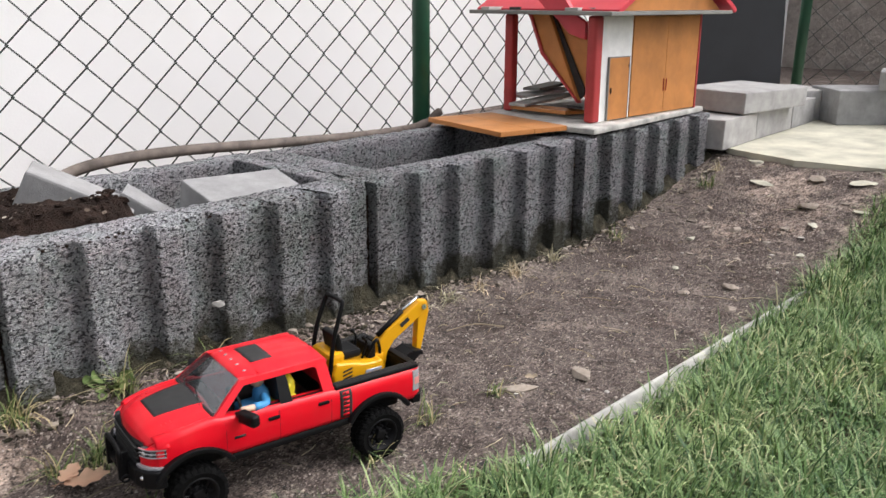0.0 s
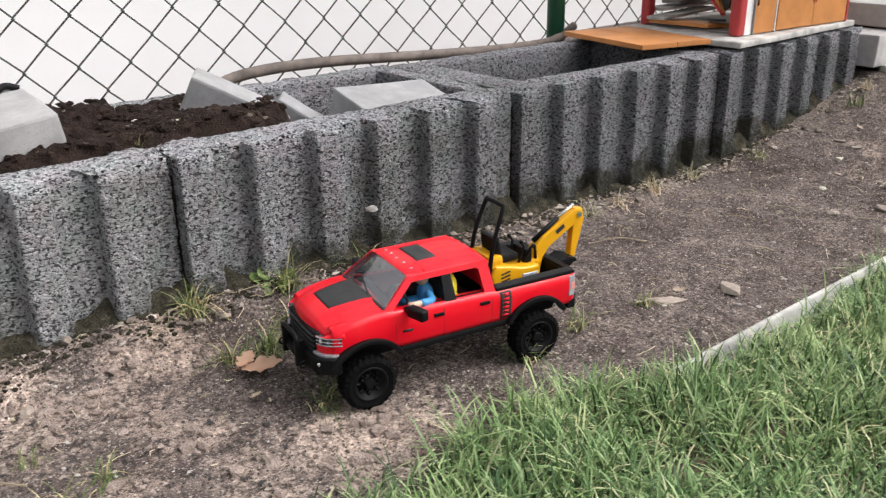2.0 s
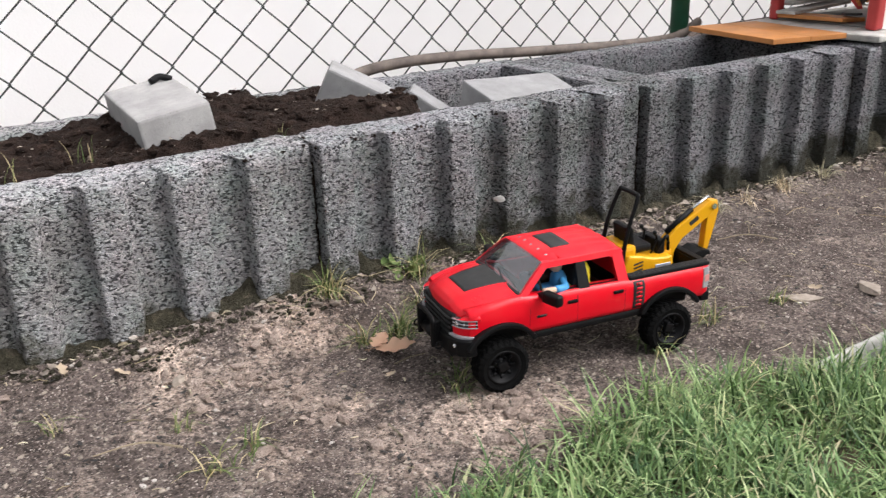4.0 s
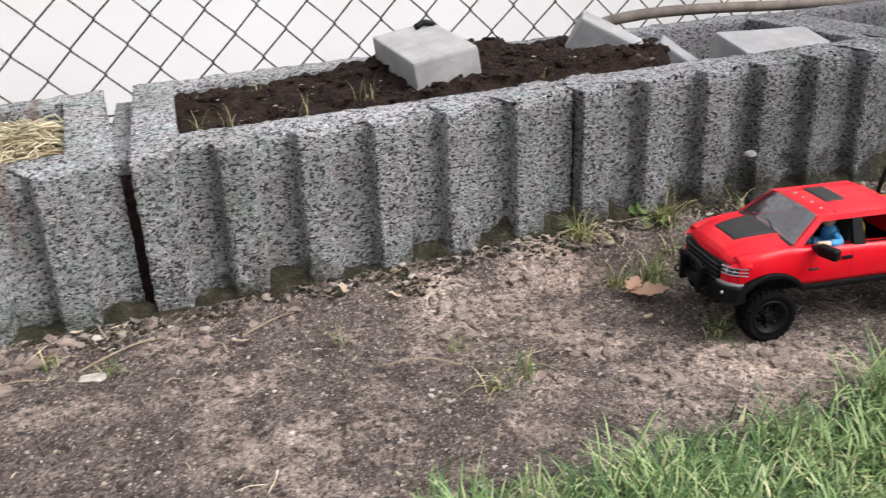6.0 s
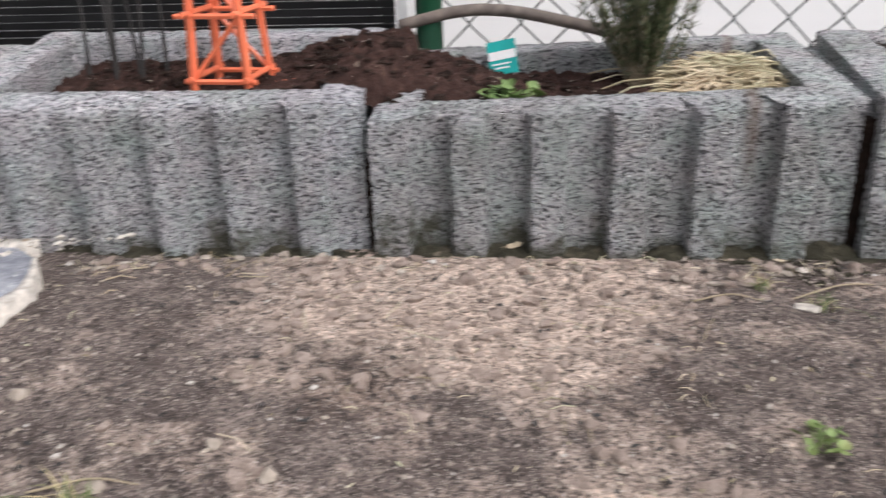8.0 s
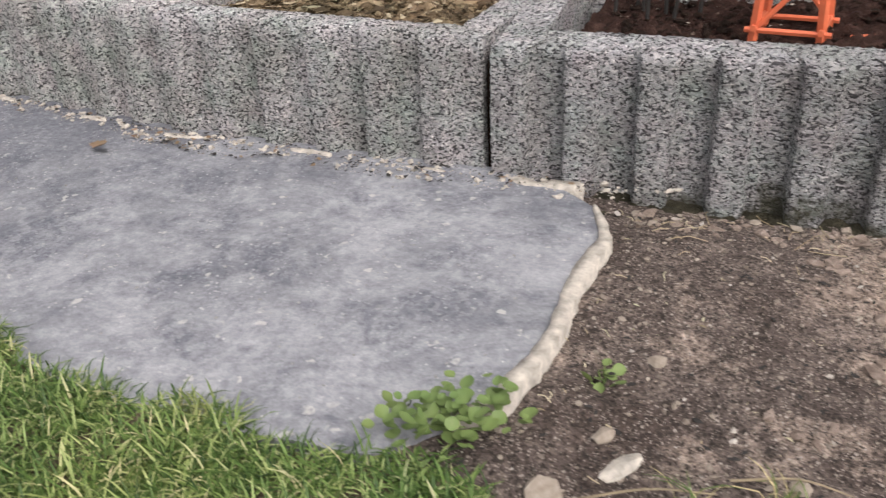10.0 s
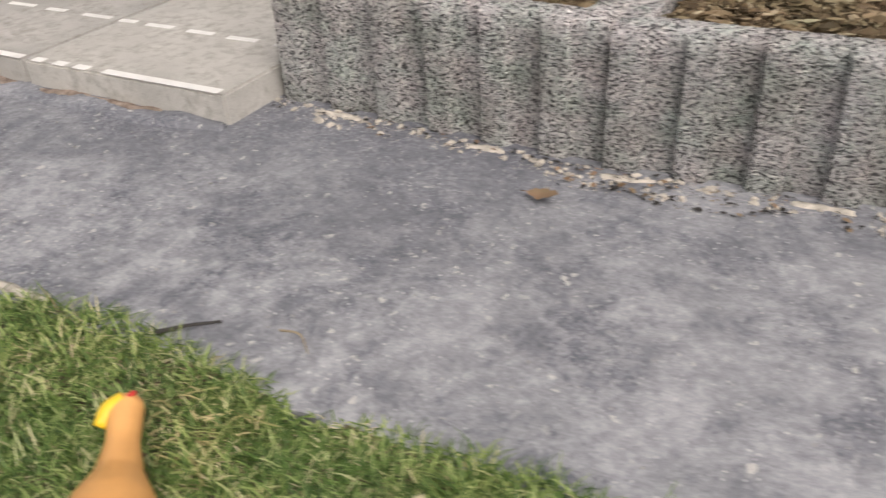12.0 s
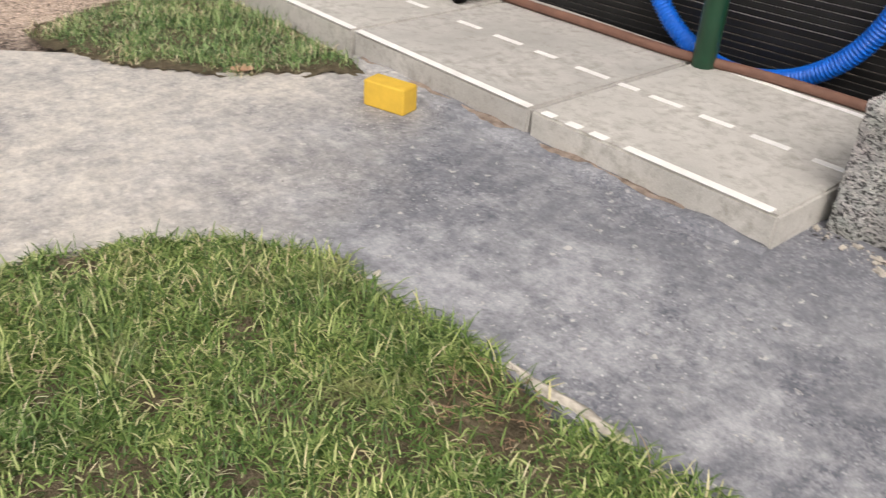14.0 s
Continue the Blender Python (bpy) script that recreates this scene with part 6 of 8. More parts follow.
def dead_leaf(at, w, L, turn, seed, label="dry brown leaf with lobed edges on the ground", lobes=3, tip=6, mat="deadleaf"):
    bm = leaf_mesh(w, L, lobes, 0.35, seed)
    tube([(-L * 0.3, 0.002, 0.002), (-L * 0.1, 0.0, 0.004), (L * 0.1, 0, curl_z(L))], L * 0.012, 5, bm)
    ob = tagged(link("dead_leaf", bm, M[mat], smooth=True), label, "leaf", "dead leaves")
    ob.matrix_world = Matrix.Translation(at) @ pose(0, 0, 0, tip, -tip, turn)
    return ob


def curl_z(L):
    return 0.35 * L * 0.16


p = on_earth(0.028, -0.158)
dead_leaf((p[0] - 0.024, p[1] + 0.012, p[2] + 0.008), 0.034, 0.05, -24, 3, "dry reddish brown lobed oak leaf on the earth", 3)
dead_leaf((p[0] - 0.028, p[1] + 0.012, p[2] + 0.012), 0.024, 0.036, 40, 5)
dead_leaf((-2.35, -0.3, 0.006), 0.026, 0.045, -10, 7, "curled dull brown leaf lying on the asphalt", tip=12, mat="brownleaf")
dead_leaf((-2.23, -0.81, 0.03), 0.026, 0.042, 15, 9, "pale tan leaf lying on the grass", mat="straw")
dead_leaf((-2.03, -0.73, 0.025), 0.024, 0.036, -60, 11, "pale tan leaf lying on the grass", mat="straw")
dead_leaf((-3.8, -0.545, 0.003), 0.03, 0.045, 40, 13)
for i, (x, y) in enumerate(((0.12, -0.075), (0.15, -0.055), (-0.35, -0.04), (-0.28, -0.06), (-0.48, -0.09), (0.0, -0.2), (0.62, -0.29), (0.43, -0.03), (-1.02, -0.03), (1.55, -0.03))):
    q = on_earth(x, y)
    dead_leaf((q[0], q[1], q[2] + 0.007), 0.014, 0.022, 47 * i, 20 + i, "small crumpled leaf scrap at the planter's foot", 2, 14, "paleleaf")
tagged(link("twig", tube(smooth_line([(-2.575, -0.712, 0.006), (-2.55, -0.69, 0.008), (-2.525, -0.668, 0.006)], 4), 0.0025, 6, taper=0.6), M["stick"]), "short black twig at the lawn's edge", "twig", "twigs")
for i, (x, y, a, L) in enumerate(((-0.44, -0.06, 20, 0.1), (-0.3, -0.22, 160, 0.09), (0.35, -0.12, 170, 0.11), (-1.3, -0.56, 15, 0.09), (-0.75, -0.1, 10, 0.08), (0.7, -0.1, 150, 0.1), (-0.62, -0.07, 25, 0.12), (-1.4, -0.63, 30, 0.12), (-2.44, -0.66, -20, 0.05))):
    q = on_earth(x, y)
    z = max(q[2], 0.0 if x < -1.6 else -1) + 0.004
    d = Vector((math.cos(radians(a)), math.sin(radians(a)), 0)) * L / 2
    c = Vector((x, y, z))
    tagged(link("twig", tube(smooth_line([c - d, c + Vector((0.004, 0.006, 0.006)), c + d], 5), 0.0014, 5, taper=0.5), M["twig"]), "thin pale dry twig on the ground", "twig", "twigs")


def pebbles(name, places, sizes, material, label, seed, flat=0.65):
    """Many small stones as one object."""
    g = np.random.default_rng(seed)
    bm = ball(1.0, sub=1)
    base = np.array([tuple(v.co) for v in bm.verts])
    tri = np.array([[v.index for v in f.verts] for f in bm.faces])
    bm.free()
    n, k = len(places), len(base)
    sc = sizes[:, None] * np.stack([g.uniform(0.8, 1.4, n), g.uniform(0.7, 1.1, n), flat * g.uniform(0.6, 1.2, n)], -1)
    shape = base[None] * (1 + 0.28 * g.normal(size=(n, k, 1)).clip(-1.2, 1.2)) * sc[:, None]
    a = g.uniform(0, 2 * math.pi, n)
    c, s = np.cos(a)[:, None], np.sin(a)[:, None]
    V = np.stack([shape[..., 0] * c - shape[..., 1] * s, shape[..., 0] * s + shape[..., 1] * c, shape[..., 2]], -1) + places[:, None]
    F = (np.arange(n) * k)[:, None, None] + tri[None]
    return tagged(raw(name, V.reshape(-1, 3), F.reshape(-1, 3), material, smooth=False), label, "gravel", kind="stuff")


def strewn(n, region, seed, small, big, keep=None):
    g = np.random.default_rng(seed)
    x, y = g.uniform(region[0], region[1], n), g.uniform(region[2], region[3], n)
    ok = np.ones(n, bool) if keep is None else keep(x, y)
    x, y = x[ok], y[ok]
    s = small + (big - small) * g.uniform(0, 1, len(x)) ** 4
    return x, y, s


x, y, s = strewn(15000, (-1.56, 1.9, -0.7, 0.15), 401, 0.0008, 0.0036, lambda x, y: (y < wall_y(x) - 0.004) & (y > lawn_y(x) - 0.02))
pebbles("earth_pebbles", np.stack([x, y, earth_z(x, y) + s * 0.2], -1), s, M["stone"], "small stones and crumbs strewn over the bare earth", 402)
x, y, s = strewn(5200, (-1.55, 0.2, -0.6, 0.0), 415, 0.0015, 0.011, lambda x, y: (y < wall_y(x) - 0.004) & (y > lawn_y(x)) & (sandiness(x, y) + 0.6 * fade(0.14, 0.02, wall_y(x) - y) * (x < -0.4) > 0.42))
pebbles("earth_clods", np.stack([x, y, earth_z(x, y) + s * 0.1], -1), s, M["clod"], "crumbled clods of pale sandy earth", 416)
g = np.random.default_rng(417)
x = g.uniform(-0.1, 0.66, 420)
d = g.uniform(0.0, 0.07, 420)
ok = g.uniform(0, 1, 420) < np.interp(x, [-0.1, 0.1, 0.25, 0.6, 0.66], [0.9, 0.9, 0.35, 0.6, 0.1])
x, d = x[ok], d[ok]
s = 0.001 + 0.003 * g.uniform(0, 1, len(x)) ** 3
pebbles("rim_crumbs", np.stack([x, wall_y(x) + d, np.interp(x, [-0.584, 0.0, 0.004, 0.607], [0.172, 0.187, 0.189, 0.192]) - 0.004 + 0 * x], -1), s, M["soil"], "dark soil crumbs spilt on the planters' rims", 418)
x, y, s = strewn(420, (1.3, 1.9, -0.38, 0.13), 419, 0.002, 0.011, lambda x, y: (y < wall_y(x) - 0.01) & (hills(x, y, 0.09, 95, 2) > -0.05))
pebbles("rubble_bits", np.stack([x, y, earth_z(x, y) + s * 0.1], -1), s, M["stone"], "broken bits of stone strewn before the pad", 420, 0.35)
x, y, s = strewn(3400, (-2.85, -1.5, -0.3, -0.1), 403, 0.0008, 0.006, lambda x, y: (y < wall_y(x) - 0.002) & (wall_y(x) - y < 0.014 + 0.045 * np.abs(hills(x, y, 0.08, 91, 2)) * 2))
pebbles("mortar_crumbs", np.stack([x, y, 0 * x + s * 0.35], -1), s, M["mortar"], "crumbs of cream mortar along the planters' foot", 404)
x, y, s = strewn(1600, (-1.6, 1.85, -0.1, 0.16), 405, 0.002, 0.009, lambda x, y: (y < wall_y(x) - 0.002) & (wall_y(x) - y < 0.05))
pebbles("foot_crumbs", np.stack([x, y, earth_z(x, y) + s * 0.3], -1), s, M["stone"], "stones and crumbs along the planters' foot", 406)
x, y, s = strewn(42000, (-0.75, 1.5, -0.12, 0.16), 429, 0.0006, 0.0048, lambda x, y: (y < wall_y(x) + 0.012) & (wall_y(x) - y < 0.012 + 0.07 * np.abs(hills(x, y, 0.13, 97, 3)) * np.interp(x, [-0.75, -0.6, -0.1, 0.05, 0.7, 1.5], [0.5, 1, 0.8, 1.4, 1.2, 0.5])))
pebbles("dark_foot_soil", np.stack([x, y, earth_z(x, y) + s * 0.2], -1), s, M["moss"], "dark crumbs of soil spilt along the planters' foot", 430)
x, y, s = strewn(1100, (-4.1, -1.55, -0.74, -0.2), 407, 0.0006, 0.0024, lambda x, y: (y < wall_y(np.maximum(x, -2.85)) - 0.02) & ((x > -2.84) | (y < -0.32)))
pebbles("asphalt_grit", np.stack([x, y, 0 * x + s * 0.3], -1), s, M["brick"], "pale grit strewn over the asphalt", 408)
x, y, s = strewn(1800, (-2.26, -1.8, -0.16, 0.2), 409, 0.0025, 0.014, lambda x, y: (y > wall_y(x) + 0.055) & (y < wall_y(x) + 0.34))
pebbles("planter_gravel", np.stack([x, y, 0 * x + 0.17 + s * 0.2], -1), s, M["chips"], "tan stones and clods on the planter's soil", 410)
x, y, s = strewn(1200, (-2.79, -2.345, -0.16, 0.2), 411, 0.003, 0.011, lambda x, y: (y > wall_y(x) + 0.055) & (y < wall_y(x) + 0.34))
pebbles("planter_chips", np.stack([x, y, 0 * x + 0.181 + s * 0.2], -1), s, M["chips"], "brown chips and clods on the planter's soil", 412)


def litter(name, n, region, keep, low, high, material, label, seed, width=0.5, base=earth_z):
    """Flat scraps of bark and leaf, each a bent sliver."""
    x, y, s = strewn(n, region, seed, low, high, keep)
    g = np.random.default_rng(seed + 1)
    k = len(x)
    a, tilt = g.uniform(0, 2 * math.pi, k), g.normal(0, 0.35, (k, 2))
    c, d = np.cos(a), np.sin(a)
    z = base(x, y) + 0.0015
    V = np.zeros((k, 6, 3))
    for i, (u, v, h) in enumerate(((-1, -0.6, 0.0), (-0.1, -1, 0.25), (1, -0.3, 0.0), (0.9, 0.4, 0.1), (0.0, 1, 0.3), (-0.9, 0.5, 0.05))):
        uu, vv = u * s * g.uniform(0.7, 1.2, k), v * s * width * g.uniform(0.6, 1.2, k)
        V[:, i] = np.stack([x + uu * c - vv * d, y + uu * d + vv * c, z + h * s + np.abs(uu * tilt[:, 0]) + vv * tilt[:, 1] * 0.5], -1)
    b = (np.arange(k) * 6)[:, None]
    F = np.concatenate([b + np.array(q)[None] for q in ((0, 1, 5), (1, 4, 5), (1, 2, 4), (2, 3, 4))])
    return tagged(raw(name, V.reshape(-1, 3), F, material), label, "litter", kind="stuff")


bare = lambda x, y: (y < wall_y(x) - 0.004) & (y > lawn_y(x) - 0.02)  # noqa: E731
foot = lambda x, y: (y < wall_y(x) - 0.002) & (wall_y(x) - y < 0.02 + 0.1 * np.abs(hills(x, y, 0.15, 93, 2)))  # noqa: E731
litter("bark_scraps", 9000, (-1.56, 1.85, -0.7, 0.15), bare, 0.001, 0.0055, M["stick"], "dark scraps of bark and soil on the bare earth", 421)
litter("leaf_scraps", 1500, (-1.56, 1.85, -0.7, 0.15), bare, 0.0012, 0.006, M["straw"], "pale dry scraps of straw on the bare earth", 423, 0.25)
litter("foot_scraps", 2400, (-1.6, 1.85, -0.2, 0.16), foot, 0.002, 0.011, M["stone"], "brown and pale scraps along the planters' foot", 425, 0.6)
litter("path_foot_scraps", 2200, (-2.85, -1.6, -0.26, -0.1), foot, 0.0012, 0.006, M["stick"], "dark scraps and dirt along the planters' foot on the asphalt", 437, 0.6, lambda x, y: 0 * x + 0.001)
litter("path_leaf_bits", 350, (-2.85, -1.6, -0.26, -0.1), foot, 0.002, 0.007, M["brownleaf"], "bits of dead leaf along the planters' foot on the asphalt", 439, 0.6, lambda x, y: 0 * x + 0.001)
litter("leaf_bits", 700, (-1.6, 1.85, -0.2, 0.16), foot, 0.002, 0.008, M["paleleaf"], "bits of dead leaf along the planters' foot", 427, 0.6)


def stalks(name, n, region, keep, low, high, material, label, seed, base=earth_z, r=0.0006):
    """Thin dry stalks that lie about."""
    x, y, s = strewn(n, region, seed, low, high, keep)
    g = np.random.default_rng(seed + 1)
    lines = []
    z = base(x, y)
    for px, py, pz, L in zip(x, y, z, s):
        a, b = g.uniform(0, 2 * math.pi), g.normal(0, 0.5)
        p0 = Vector((px, py, pz + 0.001))
        p1 = p0 + Vector((math.cos(a), math.sin(a), 0)) * L * 0.5 + Vector((0, 0, g.uniform(0.001, 0.006)))
        p2 = p1 + Vector((math.cos(a + b), math.sin(a + b), 0)) * L * 0.5 - Vector((0, 0, g.uniform(0, 0.003)))
        lines.append([p0, p0.lerp(p1, 0.6), p1, p2])
    return tagged(wires(name, lines, r, material, None, 4), label, "litter", kind="stuff")


stalks("dry_stalks", 420, (-1.56, 1.85, -0.65, 0.15), bare, 0.012, 0.07, M["straw"], "thin dry stalks strewn over the bare earth", 431)
stalks("foot_stalks", 1500, (-1.6, 1.85, -0.2, 0.16), foot, 0.01, 0.06, M["straw"], "thin dry stalks along the planters' foot", 433)
stone((-2.62, 0.0, 0.192), 0.022, (1.1, 0.9, 0.6), 51, "large smooth pale stone on the planter's soil", mat="mortar")
x, y, s = strewn(5200, (-1.68, 0.25, -0.05, 0.36), 413, 0.0012, 0.009, lambda x, y: (y > wall_y(x) + 0.075) & (y < wall_y(x) + 0.32) & (np.abs(x + 0.59) > 0.08))
pebbles("soil_crumbs", np.stack([x, y, bed_z(x, y) + s * 0.25], -1), s, M["soil"], "crumbs and clods on the dark planter soil", 414)
litter("soil_scraps", 900, (-1.68, 0.2, -0.05, 0.36), lambda x, y: (y > wall_y(x) + 0.075) & (y < wall_y(x) + 0.32) & (np.abs(x + 0.59) > 0.08), 0.001, 0.005, M["stone"], "pale scraps on the dark planter soil", 441, 0.5, lambda x, y: bed_z(x, y) + 0.004)


for xa, xb, z0, seed in ((-2.26, -1.8, 0.173, 443), (-2.795, -2.34, 0.184, 445)):
    litter("wood_chips", 3000, (xa, xb, -0.16, 0.2), lambda x, y: (y > wall_y(x) + 0.053) & (y < wall_y(x) + 0.343), 0.002, 0.014, M["chips"], "brown chips and dry leaf scraps on the planter's soil", seed, 0.4, lambda x, y: 0 * x + z0)


def rubber_chicken():
    """A toy hen of soft rubber that lies in the grass."""
    t = thing("rubber_toy", "tan rubber toy hen with a yellow beak lying in the grass", "rubber toy")
    head = Vector((-2.468, -0.836, 0.052))
    axis = Vector((0.62, -0.78, -0.1)).normalized()
    line = [head + axis * s + Vector((0, 0, dz)) for s, dz in ((0.0, 0.0), (0.03, -0.004), (0.06, -0.006), (0.09, -0.004), (0.125, 0.0), (0.16, -0.004), (0.19, -0.01))]
    radii = (0.0145, 0.0132, 0.019, 0.032, 0.039, 0.034, 0.018)
    soft = smooth_line(line, 8)
    bm = bmesh.new()
    rings = []
    u = Vector((0.78, 0.62, 0)).normalized()
    for i, p in enumerate(soft):
        rr = float(np.interp(i / 8, range(len(radii)), radii))
        up = axis.cross(u).normalized()
        rings.append([bm.verts.new(p + rr * (math.cos(a) * u + math.sin(a) * up)) for a in np.arange(16) * math.pi / 8])
    for a, b in zip(rings, rings[1:]):
        for i in range(16):
            bm.faces.new((a[i], a[(i + 1) % 16], b[(i + 1) % 16], b[i]))
    ball(0.0145, head, (1, 1, 0.95), 3, bm)
    ball(0.012, soft[-1], (1, 1, 1), 2, bm)
    part("body", bm, M["chicken"], t, "", True)
    side = Vector((-0.85, -0.5, 0)).normalized()
    part("beak", tube(smooth_line([head + side * 0.002 + Vector((0.0, 0.002, 0.004)), head + side * 0.012 + Vector((0.003, -0.004, 0.004)), head + side * 0.018 + Vector((0.009, -0.014, -0.002))], 4), 0.0115, 14, taper=0.45), M["beak"], t, "yellow beak", True)
    part("comb", ball(0.0045, head + Vector((0.002, 0.007, 0.011)), (0.6, 1.3, 0.7)), M["comb"], t, "small red comb", True)


rubber_chicken()
stalks("dead_grass_patch", 130, (-2.93, -2.77, -0.87, -0.74), lambda x, y: np.hypot(x + 2.85, y + 0.8) < 0.07, 0.01, 0.03, M["brownleaf"], "dead brown grass over a bare spot in the lawn", 453, lambda x, y: turf(x, y) + 0.006, 0.0005)
stalks("dry_patch", 150, (-2.52, -2.37, -0.84, -0.745), lambda x, y: (x + 2.445) ** 2 / 0.005 + (y + 0.795) ** 2 / 0.0018 < 1, 0.012, 0.05, M["tuft"], "patch of flattened dry grass in the lawn", 451, lambda x, y: turf(x, y) + 0.009, 0.0008)


# ---- the toy truck and what it carries ----
TRUCK = pose(0.212, -0.2485, -0.0545, 0, 0, 174.2)


def arc(cx, cz, r, a0, a1, n=12):
    return [(cx + r * math.cos(radians(a)), cz + r * math.sin(radians(a))) for a in np.linspace(a0, a1, n)]


def hexa(a, b, inward):
    """A bar between two edges: each edge is two points; inward is its thickness as a vector."""
    bm = bmesh.new()
    pts = [Vector(p) for p in (*a, *b)]
    inner = [p + Vector(inward) for p in pts]
    v = [bm.verts.new(p) for p in pts + inner]
    for f in ((0, 1, 3, 2), (4, 6, 7, 5), (0, 4, 5, 1), (2, 3, 7, 6), (0, 2, 6, 4), (1, 5, 7, 3)):
        bm.faces.new([v[i] for i in f])
    return bm


def lathe(profile, sides=32, bm=None, at=(0, 0, 0)):
    """A profile of (radius, y) pairs turned round the y axis."""
    bm = bm or bmesh.new()
    rings = [[bm.verts.new((at[0] + r * math.cos(a), at[1] + y, at[2] + r * math.sin(a))) for a in np.arange(sides) * 2 * math.pi / sides] for r, y in profile]
    for a, b in zip(rings, rings[1:]):
        for i in range(sides):
            bm.faces.new((a[i], a[(i + 1) % sides], b[(i + 1) % sides], b[i]))
    return bm


def build_wheel(parent):
    """One wheel about its own centre, outer side towards +y."""
    R, W = 0.0318, 0.026
    prof = [(0.0205, -W / 2 + 0.002), (0.027, -W / 2), (R - 0.003, -W / 2 + 0.001)] + [(R, y) for y in np.linspace(-W / 2 + 0.003, W / 2 - 0.003, 9)] + [(R - 0.003, W / 2 - 0.001), (0.027, W / 2), (0.0205, W / 2 - 0.002)]
    tyre_bm = lathe(prof, 104)
    for v in tyre_bm.verts:
        r, a = math.hypot(v.co.x, v.co.z), math.atan2(v.co.z, v.co.x)
        if r > R - 0.004:
            # knobs in two staggered rows, and a groove between them
            lug = math.sin(26 * (a + 12 * abs(v.co.y)) + (math.pi if v.co.y > 0 else 0)) > -0.25
            k = (0.0007 if lug else -0.0006) if abs(v.co.y) > 0.0016 else -0.0008
            v.co.x, v.co.z = v.co.x * (r + k) / r, v.co.z * (r + k) / r
    wheel = part("wheel", box((0.012, 0.02, 0.012), bevel=0.002), M["black"], parent, "black wheel with a knobbly tyre")
    part("tyre", tyre_bm, M["rubber"], wheel, "", False)
    rim = lathe([(0.0, W / 2 - 0.006), (0.006, W / 2 - 0.006), (0.0065, W / 2 - 0.009), (0.0125, W / 2 - 0.011), (0.0165, W / 2 - 0.006), (0.0185, W / 2 - 0.002), (0.0212, W / 2 - 0.001), (0.0212, W / 2 - 0.02), (0.0, W / 2 - 0.02)], 32)
    for k in range(8):
        a = 2 * math.pi * k / 8
        box((0.0024, 0.003, 0.0024), m=Matrix.Rotation(a, 4, "Y") @ Matrix.Translation((0, W / 2 - 0.008, 0.0095)), bm=rim)
        box((0.003, 0.004, 0.008), m=Matrix.Rotation(a + 0.39, 4, "Y") @ Matrix.Translation((0, W / 2 - 0.0085, 0.0145)), bm=rim)
    part("rim", rim, M["black"], wheel, "black plastic rim", True)
    return wheel


def skin(name, rows, material, parent, label="", thick=0.0012):
    """A smooth skin over rows of points, with a little thickness."""
    bm = bmesh.new()
    grid = [[bm.verts.new(p) for p in row] for row in rows]
    for a, b in zip(grid, grid[1:]):
        for k in range(len(a) - 1):
            bm.faces.new((a[k], a[k + 1], b[k + 1], b[k]))
    ob = part(name, bm, material, parent, label, True)
    if thick:
        md = ob.modifiers.new("thick", "SOLIDIFY")
        md.thickness, md.offset = thick, 0.0
    return ob


def plan_prism(outline, z0, z1, bevel=0.0, seg=2):
    """An outline of (x, y) pairs, drawn out upwards."""
    bm = prism(outline, z0, z1, bevel, seg)
    for v in bm.verts:
        v.co.y, v.co.z = v.co.z, v.co.y
    return bm


AX, RZ, AR = 0.1137, 0.036, 0.046
SIDE_X = np.unique(np.concatenate([np.linspace(-0.176, 0.1435, 70), AX + AR * np.cos(np.linspace(0.6, math.pi - 0.6, 22)), -AX + AR * np.cos(np.linspace(0.6, math.pi - 0.6, 22))]))


def side_top(x):
    return float(np.interp(x, [-0.176, -0.06, -0.056, -0.05, 0.06, 0.088, 0.105, 0.13, 0.15, 0.162], [0.1035, 0.104, 0.1042, 0.1052, 0.108, 0.1115, 0.1105, 0.107, 0.1025, 0.0965]))


def side_low(x):
    low = float(np.interp(x, [-0.176, -0.16, -0.15, 0.15, 0.156, 0.162], [0.064, 0.064, 0.0665, 0.0665, 0.078, 0.08]))
    for cx in (-AX, AX):
        if abs(x - cx) < AR:
            low = max(low, RZ + math.sqrt(AR * AR - (x - cx) ** 2))
    return low


def side_at(x, z, s, lift=0.0):
    """A place on the truck's bulging side, s: 1 or -1."""
    w = float(np.interp(x, [-0.176, -0.171, -0.16, -0.05, 0.09, 0.125, 0.145, 0.156, 0.162], [0.0605, 0.064, 0.0655, 0.0662, 0.0662, 0.0657, 0.0628, 0.058, 0.0525]))
    q = (z - 0.0885) / 0.02
    crease = 0.0008 * float(fade(0.0985, 0.0965, np.float64(z)))
    roll = max(0.0, (z - side_top(x) + 0.005) / 0.005)
    return Vector((x, s * (w - 0.0018 * q * q + crease - 0.0032 * roll * roll + lift), z))


def hood_at(p, u, lift=0.0):
    """A place on the hood: p from the windscreen to the nose, u across."""
    k = np.linspace(0, 1, 8)
    x = float(np.interp(p, k, [0.085, 0.1, 0.118, 0.134, 0.147, 0.156, 0.161, 0.1632]))
    zc = float(np.interp(p, k, [0.1188, 0.1182, 0.1166, 0.1142, 0.1105, 0.1062, 0.1012, 0.096]))
    ze = float(np.interp(p, k, [0.1108, 0.1104, 0.1086, 0.1058, 0.1024, 0.099, 0.0955, 0.091]))
    hw = float(np.interp(p, k, [0.0622, 0.0622, 0.0618, 0.0604, 0.058, 0.054, 0.0505, 0.048]))
    a = abs(u)
    dome = 0.0018 * float(fade(0.62, 0.5, np.float64(a))) * float(fade(1.0, 0.85, np.float64(p)))
    return Vector((x - 0.007 * a * a * p, u * hw, zc - 0.0012 - (zc - ze) * a**2.4 + dome + lift))


